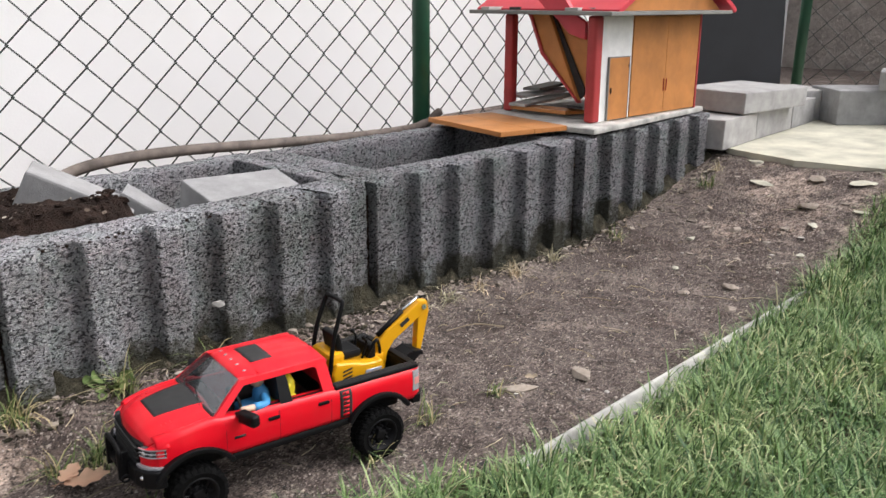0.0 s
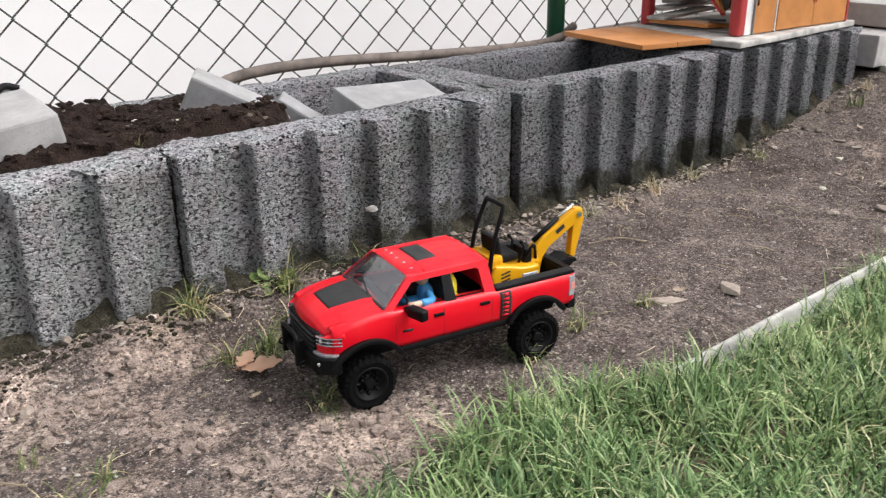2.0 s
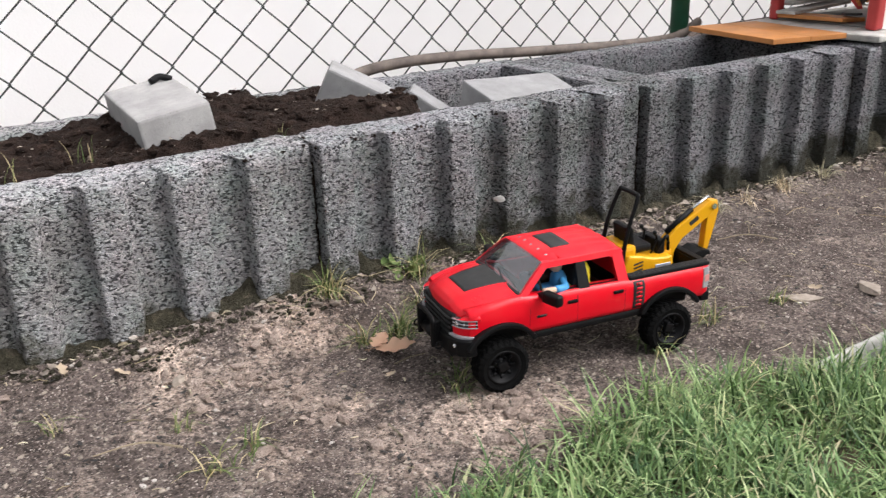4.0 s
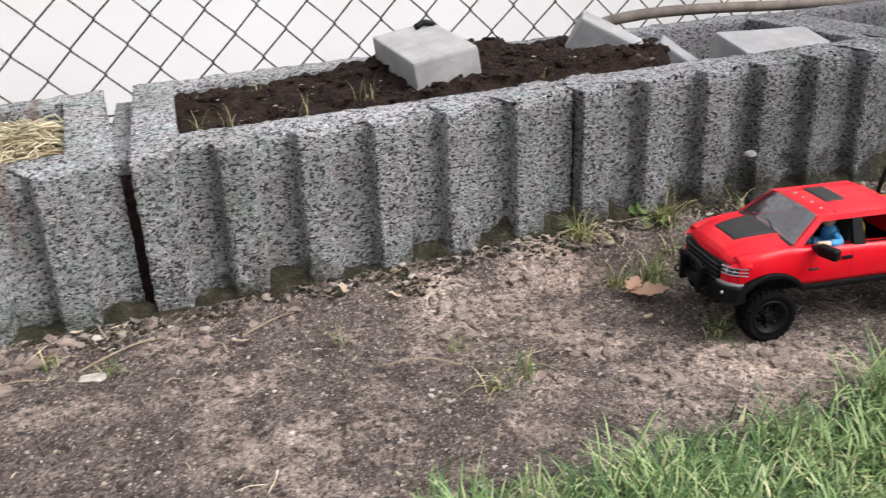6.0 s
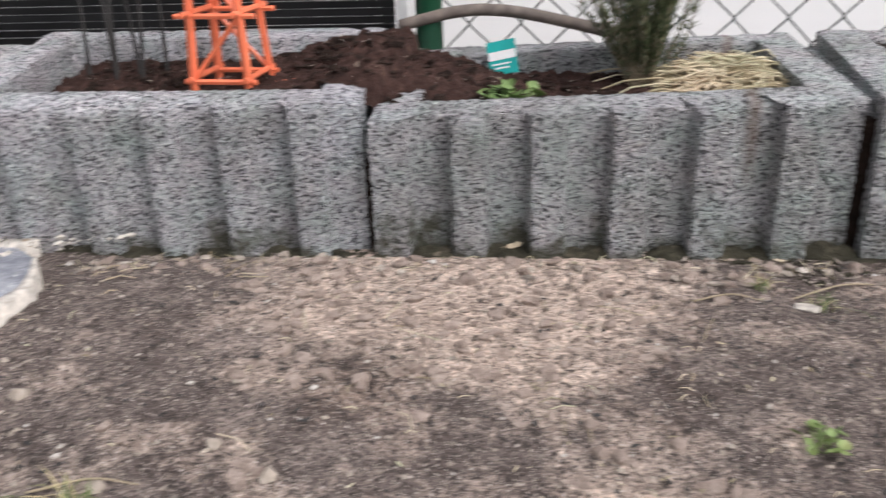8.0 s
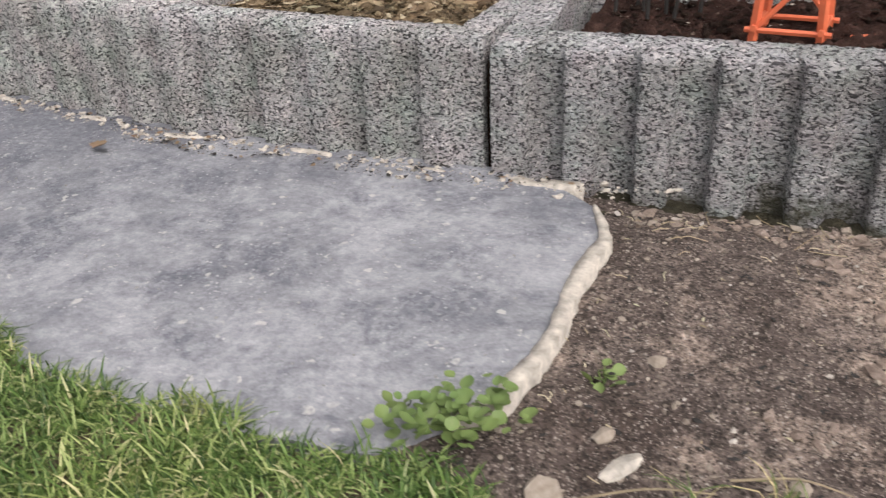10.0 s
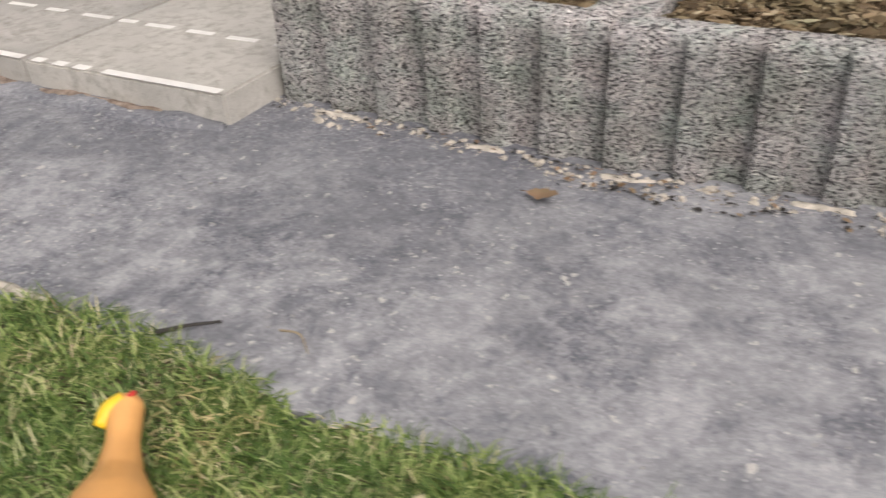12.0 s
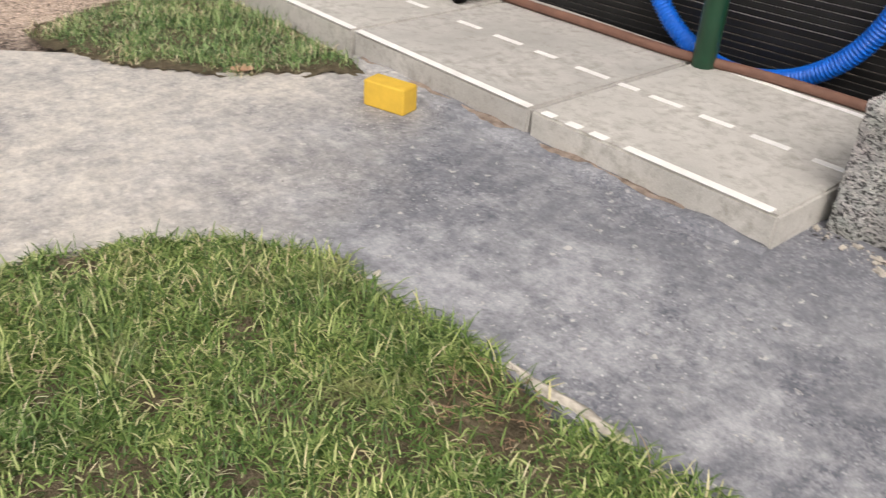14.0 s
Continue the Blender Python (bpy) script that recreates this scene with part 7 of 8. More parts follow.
def roof_at(x, u, lift=0.0):
    zc = float(np.interp(x, [-0.0545, -0.052, -0.045, -0.02, 0.02, 0.04, 0.049, 0.054], [0.1395, 0.1435, 0.1462, 0.1478, 0.1475, 0.146, 0.1437, 0.1405]))
    a = abs(u)
    rib = 0.00035 * math.cos(u * 19) * float(fade(0.0, -0.01, np.float64(x))) * (a < 0.75)
    return Vector((x - 0.004 * a * a * (x > 0.03), u * 0.0505, zc - (zc - 0.1375) * a**3.4 + rib + lift))


def build_truck():
    t = thing("toy_pickup_truck", "red toy pickup truck with black trim and knobbly tyres", "toy truck")
    for s in (-1, 1):
        rows = []
        for x in SIDE_X:
            lo, hi = side_low(x), side_top(x)
            col = [side_at(x, lo + (hi - lo) * v, s) for v in (0, 0.12, 0.3, 0.5, 0.68, 0.8, 0.88, 0.94, 0.975, 1.0)]
            rows.append([col[0] - Vector((0, s * 0.009, 0))] + col + [col[-1] - Vector((0, s * 0.0095, -0.0002))])
        p = skin("side_panel", rows, M["red"], t, "glossy red body side")
        for x, lo in ((0.0155, 0.067), (0.078, 0.074), (-0.0495, 0.067)):
            part("door_gap", tube([side_at(x, lo + (side_top(x) - 0.001 - lo) * k / 8, s, 0.0001) for k in range(9)], 0.0006, 5), M["decal"], p)
        for x in (0.0225, -0.0395):
            h = side_at(x, 0.095, s)
            part("door_handle", box((0.0135, 0.003, 0.0038), h + Vector((0, s * 0.001, 0)), 0.0012), M["black"], p, "black door handle")
        band = skin("decal_band", [[side_at(x, z, s, 0.0009) for z in np.linspace(0.068, 0.1025, 10)] for x in (-0.061, -0.0645, -0.0735, -0.077)], M["decal"], p, "black decal band with red marks", 0.0003)
        for k in range(6):
            z = 0.0705 + 0.0054 * k
            skin("decal_mark", [[side_at(x, z + dz, s, 0.0014) for dz in (0, 0.0016, 0.0032)] for x in (-0.065, -0.069, -0.073)], M["red"], band, "", 0.0003)
            if k % 2:
                skin("decal_mark", [[side_at(x, z + dz, s, 0.0017) for dz in (0.0006, 0.0026)] for x in (-0.0665, -0.0695)], M["decal"], band, "", 0.0003)
        skin("badge", [[side_at(x, z, s, 0.0009) for z in (0.0835, 0.0865)] for x in (0.0565, 0.063, 0.0695)], M["decal"], p, "small dark badge", 0.0003)
        for cx in (-AX, AX):
            o = arc(cx, RZ, AR + 0.0046, 150, 30, 18) + arc(cx, RZ, AR - 0.0012, 30, 150, 18)
            part("fender_flare", prism(o, s * 0.0605, s * 0.0722, 0.0016), M["black"], t, "black wheel-arch flare")
        part("sill_step", box((0.148, 0.012, 0.009), (0.0, s * 0.0605, 0.0615), 0.003), M["black"], t, "black side step")
        mirror = part("mirror", box((0.011, 0.026, 0.0135), m=Matrix.Translation((0.058, s * 0.0825, 0.111)) @ Matrix.Rotation(s * 0.3, 4, "Z"), bevel=0.0036, seg=3), M["black"], t, "large black door mirror", True)
        part("mirror_arm", box((0.007, 0.016, 0.005), (0.061, s * 0.067, 0.1085), 0.0015), M["black"], mirror)
        curve = [(0.1645, 0.0435), (0.1618, 0.0505), (0.1572, 0.0568), (0.1505, 0.0615), (0.142, 0.0652)]
        back = [(0.142, 0.058), (0.15, 0.0435)]
        side = lambda pts, d=0.0: [(x + d, s * (y + d)) for x, y in pts]  # noqa: E731
        lamp = part("headlight", plan_prism(side(curve + back), 0.0838, 0.0945, 0.0016), M["headlamp"], t, "smoked headlight with bright edges")
        for z0, z1 in ((0.0926, 0.0942), (0.0842, 0.0856), (0.0885, 0.0895)):
            part("lamp_trim", plan_prism(side(curve, 0.0006) + side(back), z0, z1, 0.0004, 1), M["lamp"], lamp, "bright strip")
        for (x, y), r in (((0.1605, 0.0495), 0.0036), ((0.155, 0.0562), 0.003)):
            part("lens", ball(r, (x, s * y, 0.0888), (0.8, 0.8, 1)), M["chrome"], lamp, "", True)
        edge = [hood_at(p, s) for p in np.linspace(1.0, 0.5, 12)]
        line = smooth_line([(x, s * y, 0.094) for x, y in curve + [(0.138, 0.0655)]], 8)
        foot = [line[round(k * (len(line) - 1) / 11)] for k in range(12)]
        skin("nose_corner", [[a.lerp(b, v) + Vector((0.0012, s * 0.0012, 0)) * math.sin(math.pi * v) for v in np.linspace(0, 1, 5)] for a, b in zip(foot, edge)], M["red"], t, "red corner over the headlight")
        part("fascia", plan_prism(side(curve, -0.0006) + side(back), 0.0745, 0.0842, 0.0012), M["red"], t, "red panel under the headlight")
        part("bumper_trim", plan_prism(side([(0.1675, 0.04), (0.165, 0.0505), (0.1603, 0.0575), (0.153, 0.0632), (0.143, 0.0662), (0.143, 0.06), (0.155, 0.04)]), 0.0715, 0.0747, 0.0008), M["lamp"], t, "grey bumper edge")
        fog = part("fog_lamp", plan_prism(side([(0.1692, 0.0485), (0.166, 0.0565), (0.1625, 0.0605), (0.158, 0.0585), (0.162, 0.0485)]), 0.0605, 0.0675, 0.0012), M["lamp"], t, "bright fog lamp")
        part("lens", ball(0.0025, (0.1665, s * 0.0545, 0.064)), M["chrome"], fog, "", True)
        tail = part("tail_light", plan_prism(side([(-0.177, 0.0515), (-0.177, 0.0605), (-0.1725, 0.0658), (-0.1635, 0.0672), (-0.1635, 0.061), (-0.17, 0.0515)]), 0.0745, 0.101, 0.0014), M["lamp"], t, "clear and red tail light")
        part("tail_lens", plan_prism(side([(-0.1774, 0.0525), (-0.1774, 0.0606), (-0.1729, 0.0661), (-0.1655, 0.0674), (-0.1655, 0.061), (-0.17, 0.0525)]), 0.083, 0.0925, 0.001), M["tail"], tail)
        part("bed_rail", box((0.116, 0.0135, 0.0042), (-0.1155, s * 0.0572, 0.1055), 0.0013), M["black"], t, "ribbed black bed rail")
        for k in range(4):
            part("rail_rib", box((0.112, 0.0012, 0.0012), (-0.1155, s * (0.0525 + 0.003 * k), 0.1079)), M["decal"], t)
        part("bed_wall", box((0.116, 0.004, 0.036), (-0.1155, s * 0.053, 0.087)), M["black"], t)
    # hood and nose
    us = np.linspace(-1, 1, 33)
    hood = skin("hood", [[hood_at(p, u) for u in us] for p in np.linspace(0, 1, 40)], M["red"], t, "smooth red hood")
    skin("hood_decal", [[hood_at(p, u * np.interp(p, [0.03, 0.5], [0.5, 0.4]), 0.0008) for u in np.linspace(-1, 1, 9)] for p in np.linspace(0.04, 0.5, 12)], M["decal"], hood, "matt black hood decal", 0.0003)
    for s in (-1, 1):
        for k in range(3):
            skin("hood_vent", [[hood_at(0.38 + 0.05 * k + dp, s * (0.62 + du), 0.0005) for du in (0, 0.09, 0.18)] for dp in (0, 0.012)], M["red"], hood, "", 0.0004)
    front = [(0.1655, 0.0), (0.1655, 0.025), (0.165, 0.036), (0.163, 0.0425)]
    face = [(x, -y) for x, y in front[:0:-1]] + front
    grille = part("grille", plan_prism(face + [(0.152, 0.0425), (0.152, -0.0425)], 0.067, 0.0955, 0.004, 3), M["black"], t, "black grille with level bars")
    for k in range(4):
        bar = [(x + 0.0022, y * 0.93) for x, y in face]
        part("grille_bar", plan_prism(bar + [(0.155, 0.038), (0.155, -0.038)], 0.0715 + 0.006 * k, 0.0738 + 0.006 * k, 0.0008, 1), M["decal"], grille)
    chin = [(0.1725, 0.0), (0.1722, 0.03), (0.1705, 0.046), (0.1655, 0.058), (0.156, 0.0662), (0.1445, 0.0685)]
    lip = [(x, -y) for x, y in chin[:0:-1]] + chin
    bump = part("front_bumper", plan_prism(lip + [(0.1445, 0.056), (0.15, 0.03), (0.15, -0.03), (0.1445, -0.056)], 0.0515, 0.0718, 0.0026, 3), M["black"], t, "heavy black front bumper")
    for s in (-1, 1):
        part("tow_plate", box((0.012, 0.005, 0.032), (0.176, s * 0.021, 0.0665), 0.0015), M["black"], bump)
        part("tow_ring", tube([(0.1775 + 0.004 * math.cos(a), s * 0.034, 0.0575 + 0.004 * math.sin(a)) for a in np.linspace(0, 2 * math.pi, 13)], 0.0012, 6), M["black"], bump, "", True)
    part("bull_bar", tube(smooth_line([(0.178, -0.021, 0.066), (0.1795, -0.02, 0.086), (0.1795, 0.02, 0.086), (0.178, 0.021, 0.066)], 5), 0.0025, 8), M["black"], bump, "", True)
    part("winch", tube([(0.174, -0.017, 0.061), (0.174, 0.017, 0.061)], 0.006, 14), M["black"], bump, "", True)
    part("skid_plate", box((0.02, 0.08, 0.012), (0.155, 0, 0.048), 0.003), M["black"], bump)
    # cabin
    part("cabin_floor", box((0.135, 0.107, 0.022), (0.016, 0, 0.067), 0.003), M["black"], t)
    dash = part("dashboard", box((0.022, 0.104, 0.028), (0.072, 0, 0.095), 0.004), M["black"], t)
    part("steering_wheel", tube([(0.05 + 0.003 * math.sin(a), 0.027 + 0.0135 * math.cos(a), 0.108 + 0.0135 * math.sin(a)) for a in np.linspace(0, 2 * math.pi, 18)], 0.0016, 6), M["decal"], dash, "", True)
    for y in (-0.027, 0.027):
        part("seat", box((0.03, 0.036, 0.02), (0.02, y, 0.083), 0.004), M["decal"], t)
        part("seat_back", box((0.01, 0.036, 0.036), m=Matrix.Translation((0.003, y, 0.107)) @ Matrix.Rotation(-0.2, 4, "Y"), bevel=0.004), M["decal"], t)
    part("rear_bench", box((0.026, 0.096, 0.02), (-0.03, 0, 0.083), 0.004), M["decal"], t)
    roof = skin("roof", [[roof_at(x, u) for u in np.linspace(-1, 1, 41)] for x in np.linspace(-0.0545, 0.054, 44)], M["red"], t, "red roof with shallow ribs")
    skin("sunroof", [[roof_at(x, u, 0.0008) for u in np.linspace(-0.47, 0.47, 9)] for x in np.linspace(0.002, 0.028, 6)], M["decal"], roof, "matt black sunroof panel", 0.0004)
    for y in np.linspace(-0.66, 0.66, 5):
        part("roof_lamp", ball(0.0017, roof_at(0.0415, y, 0.0003), (1.4, 1, 0.6)), M["lamp"], roof, "", True)
    for s in (-1, 1):
        inn = (0, -s * 0.006, 0)
        b, r = s * 0.0632, s * 0.0495
        part("front_pillar", hexa(((0.0925, b, 0.108), (0.0815, b, 0.108)), ((0.0535, r, 0.1405), (0.0425, r, 0.141)), inn), M["red"], t)
        part("middle_pillar", hexa(((0.012, b, 0.1055), (-0.003, b, 0.1055)), ((0.0105, r, 0.14), (-0.001, r, 0.14)), inn), M["black"], t)
        part("rear_pillar", hexa(((-0.0425, b, 0.103), (-0.0565, b, 0.103)), ((-0.0385, r, 0.14), (-0.0525, r, 0.14)), inn), M["red"], t)
        part("roof_rail", hexa(((0.056, s * 0.0515, 0.1352), (-0.053, s * 0.0515, 0.1352)), ((0.052, r, 0.1412), (-0.0525, r, 0.1412)), (0, -s * 0.008, 0)), M["red"], t)
        part("window_ledge", hexa(((0.085, s * 0.0615, 0.108), (-0.05, s * 0.0615, 0.1045)), ((0.085, s * 0.0605, 0.1095), (-0.05, s * 0.0605, 0.106)), (0, -s * 0.004, 0)), M["black"], t, "black window ledge")
        for (xa, za), (xb, zb) in (((0.052, 0.1352), (0.04, 0.1352)), ((-0.036, 0.1352), (-0.044, 0.128))):
            part("window_corner", hexa(((xa, s * 0.0516, za - 0.0002), (xb, s * 0.0516, zb)), ((xa, s * 0.0506, za + 0.003), (xb, s * 0.0506, za + 0.003)), (0, -s * 0.005, 0)), M["red"], t)
    rows = []
    for i in range(13):
        v = i / 12
        half = 0.0588 + (0.0465 - 0.0588) * v
        rows.append([Vector((0.0885 + (0.0525 - 0.0885) * v + 0.006 * (1 - u * u) * (1 - 0.4 * v), u * half, 0.1105 + 0.031 * v + (0.0062 - 0.002 * v) * (1 - u * u) + 0.002 * math.sin(math.pi * v))) for u in np.linspace(-1, 1, 17)])
    screen = skin("windscreen", rows, M["screen_glass"], t, "curved grey windscreen", 0.0)
    skin("screen_edge", [[p + Vector((0.0006, 0, 0.0005)) for p in row] for row in rows[:2]], M["decal"], screen, "black lower edge", 0.0004)
    part("wiper", tube([(0.0935, 0.034, 0.1168), (0.086, 0.002, 0.1245)], 0.0009, 5), M["decal"], screen)
    part("wiper", tube([(0.0955, -0.004, 0.1178), (0.086, -0.034, 0.1212)], 0.0009, 5), M["decal"], screen)
    part("rear_wall", hexa(((-0.0555, -0.058, 0.103), (-0.0555, 0.058, 0.103)), ((-0.053, -0.048, 0.14), (-0.053, 0.048, 0.14)), (0.003, 0, 0)), M["red"], t)
    part("rear_window", hexa(((-0.0562, -0.0505, 0.109), (-0.0562, 0.0505, 0.109)), ((-0.0542, -0.043, 0.1365), (-0.0542, 0.043, 0.1365)), (0.001, 0, 0)), M["glass"], t, "dark rear window")
    part("bulkhead", box((0.004, 0.108, 0.044), (-0.0575, 0, 0.083)), M["black"], t)
    # bed
    part("bed_floor", box((0.116, 0.108, 0.006), (-0.1155, 0, 0.066), 0.001), M["black"], t)
    for k in range(7):
        part("bed_rib", box((0.112, 0.003, 0.002), (-0.1155, -0.045 + 0.015 * k, 0.0695)), M["decal"], t)
    gate = part("tailgate", plan_prism([(-0.1695, -0.0535), (-0.1695, 0.0535), (-0.1755, 0.0535), (-0.177, 0.03), (-0.177, -0.03), (-0.1755, -0.0535)], 0.066, 0.1035, 0.0018), M["red"], t, "red tailgate with dark raised marks")
    for y, w in ((-0.021, 0.0135), (-0.002, 0.0135), (0.019, 0.017)):
        part("gate_mark", box((0.0012, w, 0.0085), (-0.1772, y, 0.0905), 0.0006, seg=1), M["decal"], gate)
        part("mark_gap", box((0.0014, w * 0.35, 0.0025), (-0.1774, y, 0.0905)), M["red"], gate)
    part("gate_liner", box((0.003, 0.106, 0.036), (-0.168, 0, 0.0855)), M["black"], gate)
    part("gate_cap", box((0.009, 0.11, 0.0035), (-0.1725, 0, 0.105), 0.001), M["black"], gate)
    rb = part("rear_bumper", plan_prism([(-0.165, -0.063), (-0.176, -0.064), (-0.187, -0.05), (-0.189, 0.0), (-0.187, 0.05), (-0.176, 0.064), (-0.165, 0.063)], 0.0555, 0.0675, 0.002), M["black"], t, "black rear bumper")
    part("number_plate", box((0.001, 0.022, 0.007), (-0.1892, 0.012, 0.0615), 0.0003, seg=1), M["white"], rb, "white plate with a dark bar")
    part("plate_bar", box((0.001, 0.016, 0.0025), (-0.1897, 0.012, 0.0615)), M["decal"], rb)
    part("tow_hitch", box((0.022, 0.008, 0.008), (-0.191, 0, 0.05), 0.0015), M["black"], rb)
    part("tow_hook", box((0.007, 0.012, 0.018), (-0.201, 0, 0.049), 0.002), M["black"], rb)
    # chassis and wheels
    part("chassis", box((0.27, 0.06, 0.02), (0, 0, 0.052), 0.004), M["black"], t)
    for cx in (-AX, AX):
        part("wheel_well", box((0.076, 0.104, 0.028), (cx, 0, 0.069), 0.004), M["black"], t)
        part("axle", tube([(cx, -0.055, 0.033), (cx, 0.055, 0.033)], 0.006, 10), M["black"], t, "", True)
        part("axle_bulb", ball(0.013, (cx, 0.01, 0.036)), M["black"], t, "", True)
        for s in (-1, 1):
            part("damper", tube([(cx - 0.012, s * 0.034, 0.036), (cx - 0.004, s * 0.03, 0.068)], 0.004, 8), M["black"], t, "", True)
    w = build_wheel(t)
    first = True
    for cx in (AX, -AX):
        for s in (1, -1):
            m = Matrix.Translation((cx, s * 0.062, 0.0328)) @ Matrix.Rotation(0.0 if s > 0 else math.pi, 4, "Z") @ Matrix.Rotation(0.3 * cx * 10, 4, "Y")
            if first:
                w.matrix_basis, first = m, False
            else:
                copy_thing(w, m)
    t.matrix_world = TRUCK
    return t


def two_tone(name, pieces, label, category):
    """One mesh with several materials: a plain doll."""
    me = bpy.data.meshes.new(name)
    out = bmesh.new()
    mats = []
    for bm, mat in pieces:
        if mat not in mats:
            mats.append(mat)
        k = mats.index(mat)
        tmp = bpy.data.meshes.new("piece")
        bm.to_mesh(tmp)
        bm.free()
        n = len(out.faces)
        out.from_mesh(tmp)
        bpy.data.meshes.remove(tmp)
        out.faces.ensure_lookup_table()
        for f in out.faces[n:]:
            f.material_index, f.smooth = k, True
    out.to_mesh(me)
    out.free()
    for mat in mats:
        me.materials.append(M[mat])
    return tagged(new(name, me), label, category)


build_truck()
doll = two_tone("driver_doll", [(ball(0.0125, (0.02, 0.029, 0.105), (0.8, 1.05, 1.35)), "dollblue"), (ball(0.0085, (0.024, 0.029, 0.1275), (1, 0.9, 1.15)), "doll"),
                                (tube(smooth_line([(0.022, 0.041, 0.112), (0.026, 0.055, 0.1085), (0.042, 0.06, 0.1105)], 4), 0.0048, 8), "dollblue"), (tube([(0.042, 0.06, 0.1105), (0.058, 0.0615, 0.1125)], 0.0038, 8, taper=0.8), "doll"),
                                (box((0.034, 0.024, 0.014), (0.032, 0.029, 0.0955), 0.004), "dollblue")], "plain blue toy driver sitting in the truck", "doll")
doll.matrix_world = TRUCK
rider = two_tone("passenger_doll", [(ball(0.012, (-0.012, 0.03, 0.109), (0.75, 1.0, 1.5)), "dollyellow"), (tube([(-0.012, 0.036, 0.116), (0.0, 0.044, 0.109)], 0.004, 8), "dollyellow"), (box((0.03, 0.024, 0.012), (-0.004, 0.03, 0.097), 0.004), "dollyellow")],
                 "plain bright yellow toy figure on the truck's rear seat", "doll")
rider.matrix_world = TRUCK


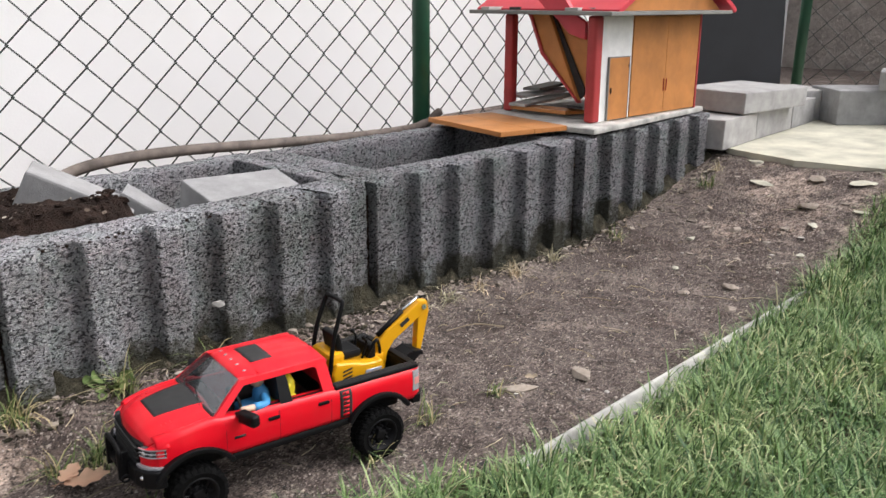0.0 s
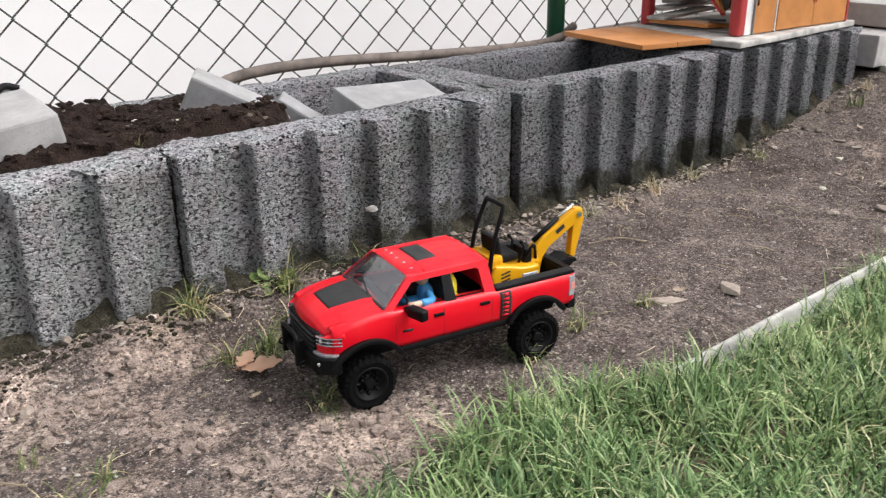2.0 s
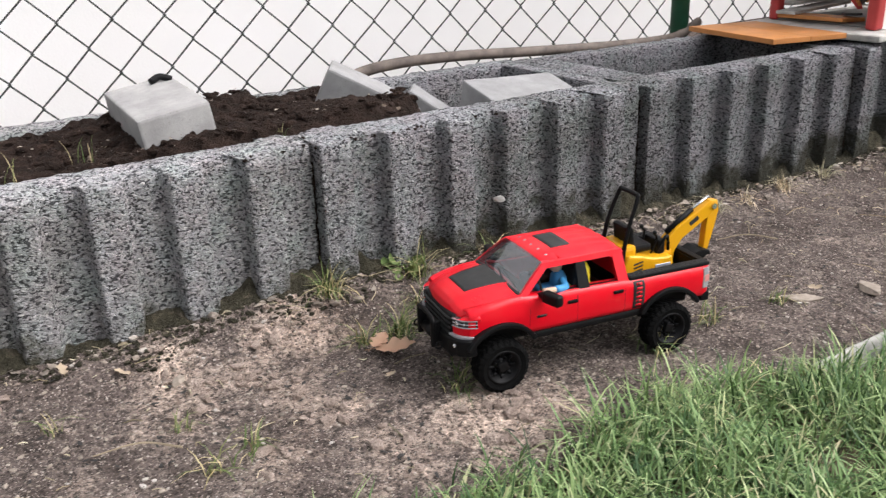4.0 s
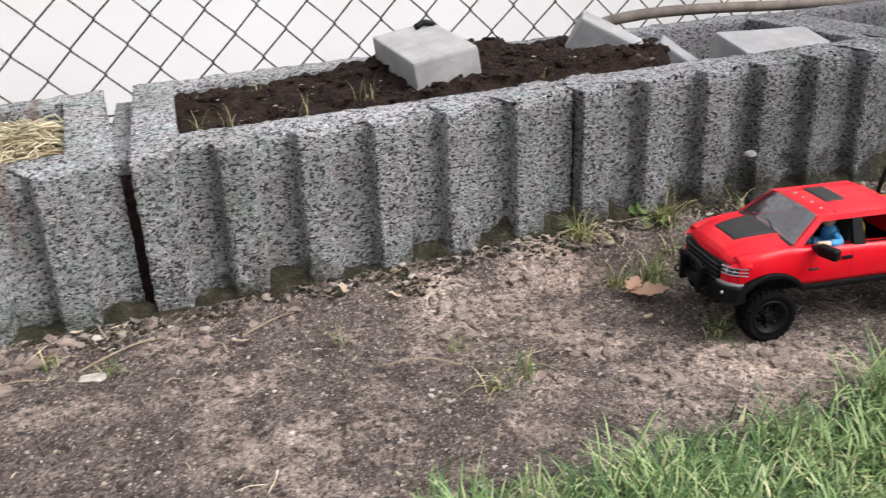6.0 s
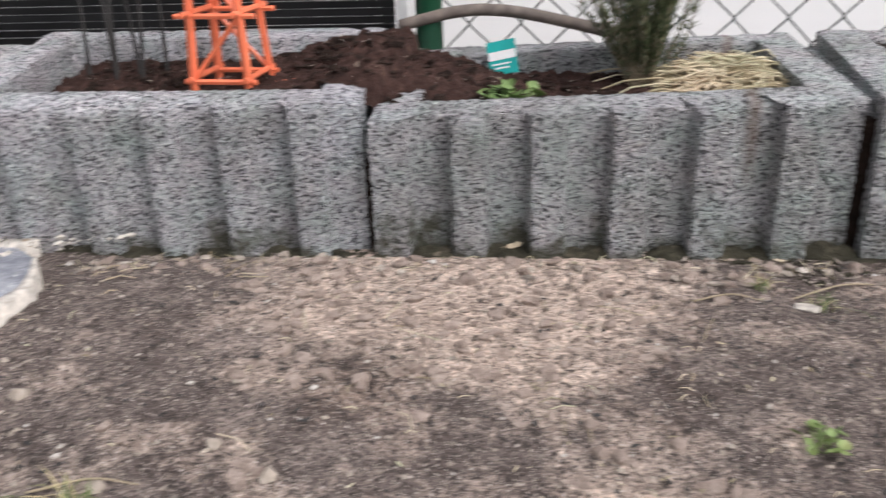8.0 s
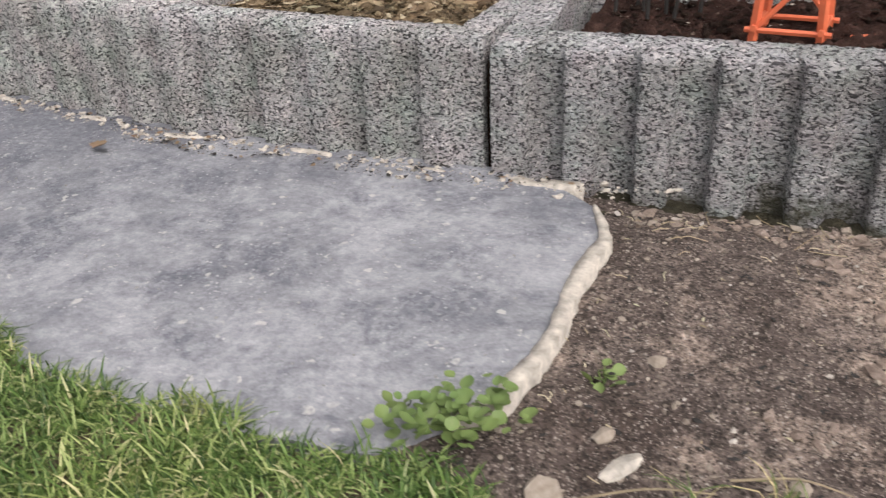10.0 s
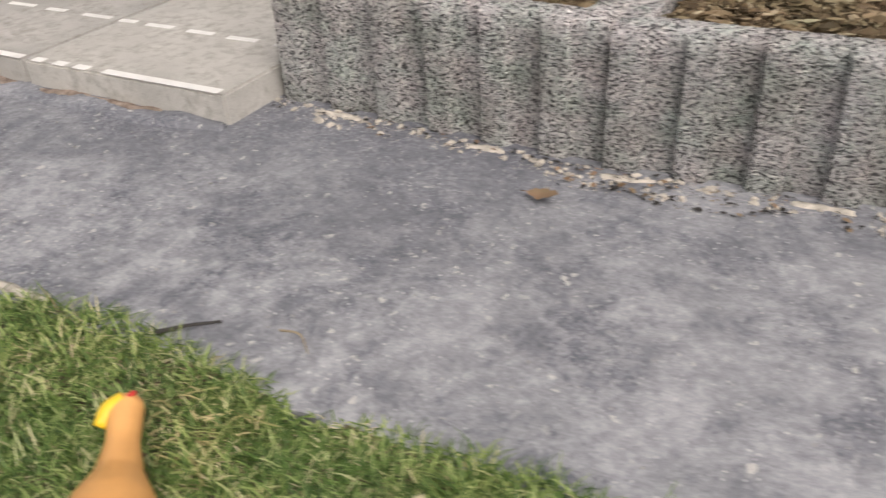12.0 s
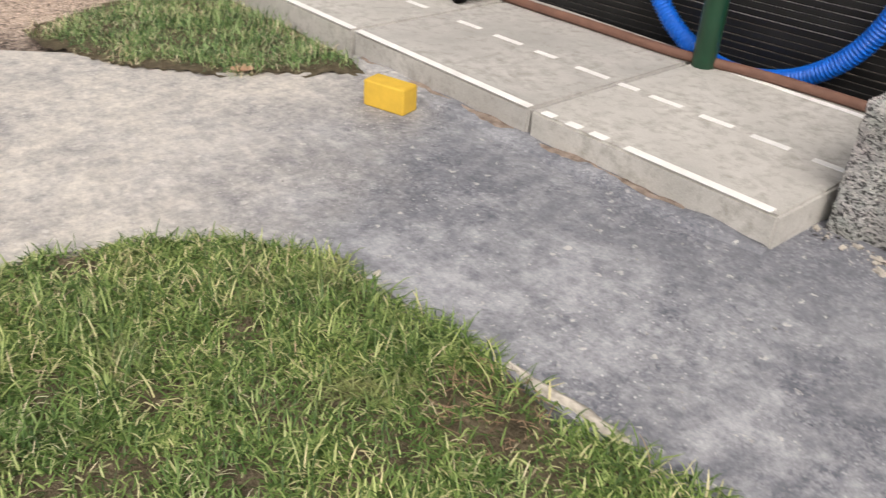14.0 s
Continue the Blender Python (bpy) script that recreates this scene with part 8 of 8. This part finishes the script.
def build_digger():
    e = thing("toy_excavator", "yellow toy mini excavator with black roll bar in the truck bed", "toy excavator")
    for s in (-1, 1):
        tr = part("track", prism(arc(-0.072, 0.0875, 0.0085, 90, 270, 8) + arc(-0.132, 0.0875, 0.0085, 270, 450, 8), s * 0.015, s * 0.029, 0.001), M["black"], e, "black rubber track")
    part("undercarriage", box((0.05, 0.03, 0.012), (-0.102, 0, 0.094), 0.002), M["black"], e)
    body = part("body", prism([(-0.066, 0.097), (-0.0645, 0.112), (-0.07, 0.1245), (-0.09, 0.121), (-0.105, 0.1165), (-0.122, 0.115), (-0.131, 0.116), (-0.134, 0.106), (-0.13, 0.0965), (-0.1, 0.094)], -0.027, 0.027, 0.0042, 3), M["yellow"], e, "yellow engine body")
    for s in (-1, 1):
        for k in range(3):
            part("vent", box((0.0125, 0.0008, 0.0018), m=Matrix.Translation((-0.0835, s * 0.0273, 0.105 + 0.0045 * k)) @ Matrix.Rotation(0.2, 4, "Y")), M["decal"], body)
        part("mark_bar", box((0.018, 0.0008, 0.0035), (-0.112, s * 0.0273, 0.0995), 0.0005, seg=1), M["decal"], body)
        part("grey_flash", box((0.022, 0.0008, 0.004), (-0.118, s * 0.0272, 0.106), 0.0005, seg=1), M["lamp"], body)
    part("bonnet", box((0.02, 0.046, 0.018), (-0.0735, 0, 0.1255), 0.005), M["yellow"], e)
    part("seat", box((0.026, 0.032, 0.01), (-0.096, 0, 0.126), 0.004), M["black"], e, "black seat")
    part("seat_back", box((0.008, 0.032, 0.03), m=Matrix.Translation((-0.08, 0, 0.14)) @ Matrix.Rotation(0.15, 4, "Y"), bevel=0.003), M["black"], e, "black seat back")
    part("roll_bar", tube(smooth_line([(-0.064, -0.021, 0.108), (-0.07, -0.021, 0.15), (-0.0835, -0.0185, 0.189), (-0.085, -0.012, 0.193), (-0.085, 0.012, 0.193), (-0.0835, 0.0185, 0.189), (-0.07, 0.021, 0.15), (-0.064, 0.021, 0.108)], 6), 0.0027, 8), M["black"], e, "black roll bar", True)
    for s in (-1, 1):
        part("lever", tube(smooth_line([(-0.112, s * 0.011, 0.116), (-0.118, s * 0.012, 0.134), (-0.114, s * 0.013, 0.141)], 4), 0.0016, 6), M["black"], e, "", True)
        part("knob", ball(0.0028, (-0.114, s * 0.013, 0.142)), M["black"], e, "", True)
    part("console", box((0.01, 0.03, 0.02), (-0.124, 0, 0.122), 0.003), M["black"], e)
    part("hydraulic_hose", tube(smooth_line([(-0.118, 0.012, 0.116), (-0.128, 0.016, 0.136), (-0.136, 0.01, 0.128), (-0.14, 0.006, 0.112)], 5), 0.002, 7), M["black"], e, "", True)
    part("swing_post", box((0.014, 0.018, 0.03), (-0.137, 0, 0.1), 0.003), M["yellow"], e)
    boom = part("boom", prism([(-0.132, 0.09), (-0.146, 0.09), (-0.15, 0.112), (-0.16, 0.125), (-0.199, 0.1485), (-0.209, 0.157), (-0.207, 0.1655), (-0.199, 0.167), (-0.15, 0.139), (-0.138, 0.127), (-0.131, 0.108)], -0.0065, 0.0065, 0.0016), M["yellow"], e, "bent yellow boom")
    part("boom_mark", box((0.014, 0.0006, 0.0055), m=Matrix.Translation((-0.175, 0.0069, 0.1452)) @ Matrix.Rotation(radians(31), 4, "Y"), bevel=0.0004, seg=1), M["decal"], boom)
    part("boom_mark", box((0.014, 0.0006, 0.0055), m=Matrix.Translation((-0.175, -0.0069, 0.1452)) @ Matrix.Rotation(radians(31), 4, "Y"), bevel=0.0004, seg=1), M["decal"], boom)
    part("boom_ram", tube([(-0.14, 0, 0.134), (-0.175, 0, 0.1575)], 0.0032, 10), M["black"], boom, "", True)
    part("ram_rod", tube([(-0.175, 0, 0.1575), (-0.199, 0, 0.171)], 0.0018, 8), M["chrome"], boom, "", True)
    stick = part("arm", prism([(-0.197, 0.167), (-0.209, 0.166), (-0.212, 0.152), (-0.2, 0.104), (-0.193, 0.104)], -0.0052, 0.0052, 0.0013), M["yellow"], e, "yellow dipper arm")
    part("arm_ram", tube([(-0.212, 0, 0.157), (-0.203, 0, 0.115)], 0.0026, 8), M["black"], stick, "", True)
    for s in (-1, 1):
        part("pin", tube([(-0.203, s * 0.0066, 0.1595), (-0.203, s * 0.0082, 0.1595)], 0.0036, 10), M["chrome"], stick)
    part("bucket", prism([(-0.196, 0.106), (-0.184, 0.109), (-0.166, 0.103), (-0.16, 0.089), (-0.168, 0.083), (-0.164, 0.09), (-0.17, 0.099), (-0.184, 0.103), (-0.198, 0.1)], -0.014, 0.014, 0.001), M["black"], e, "black bucket")
    part("bucket_side", prism([(-0.196, 0.105), (-0.182, 0.107), (-0.167, 0.101), (-0.162, 0.089), (-0.178, 0.09)], 0.0125, 0.0142), M["black"], e)
    part("bucket_side", prism([(-0.196, 0.105), (-0.182, 0.107), (-0.167, 0.101), (-0.162, 0.089), (-0.178, 0.09)], -0.0142, -0.0125), M["black"], e)
    e.matrix_world = TRUCK @ pose(-0.004, 0, -0.0145) @ Matrix.Diagonal((1.07, 1.07, 1.07, 1))


build_digger()
toy_wheel_at_far_edge()
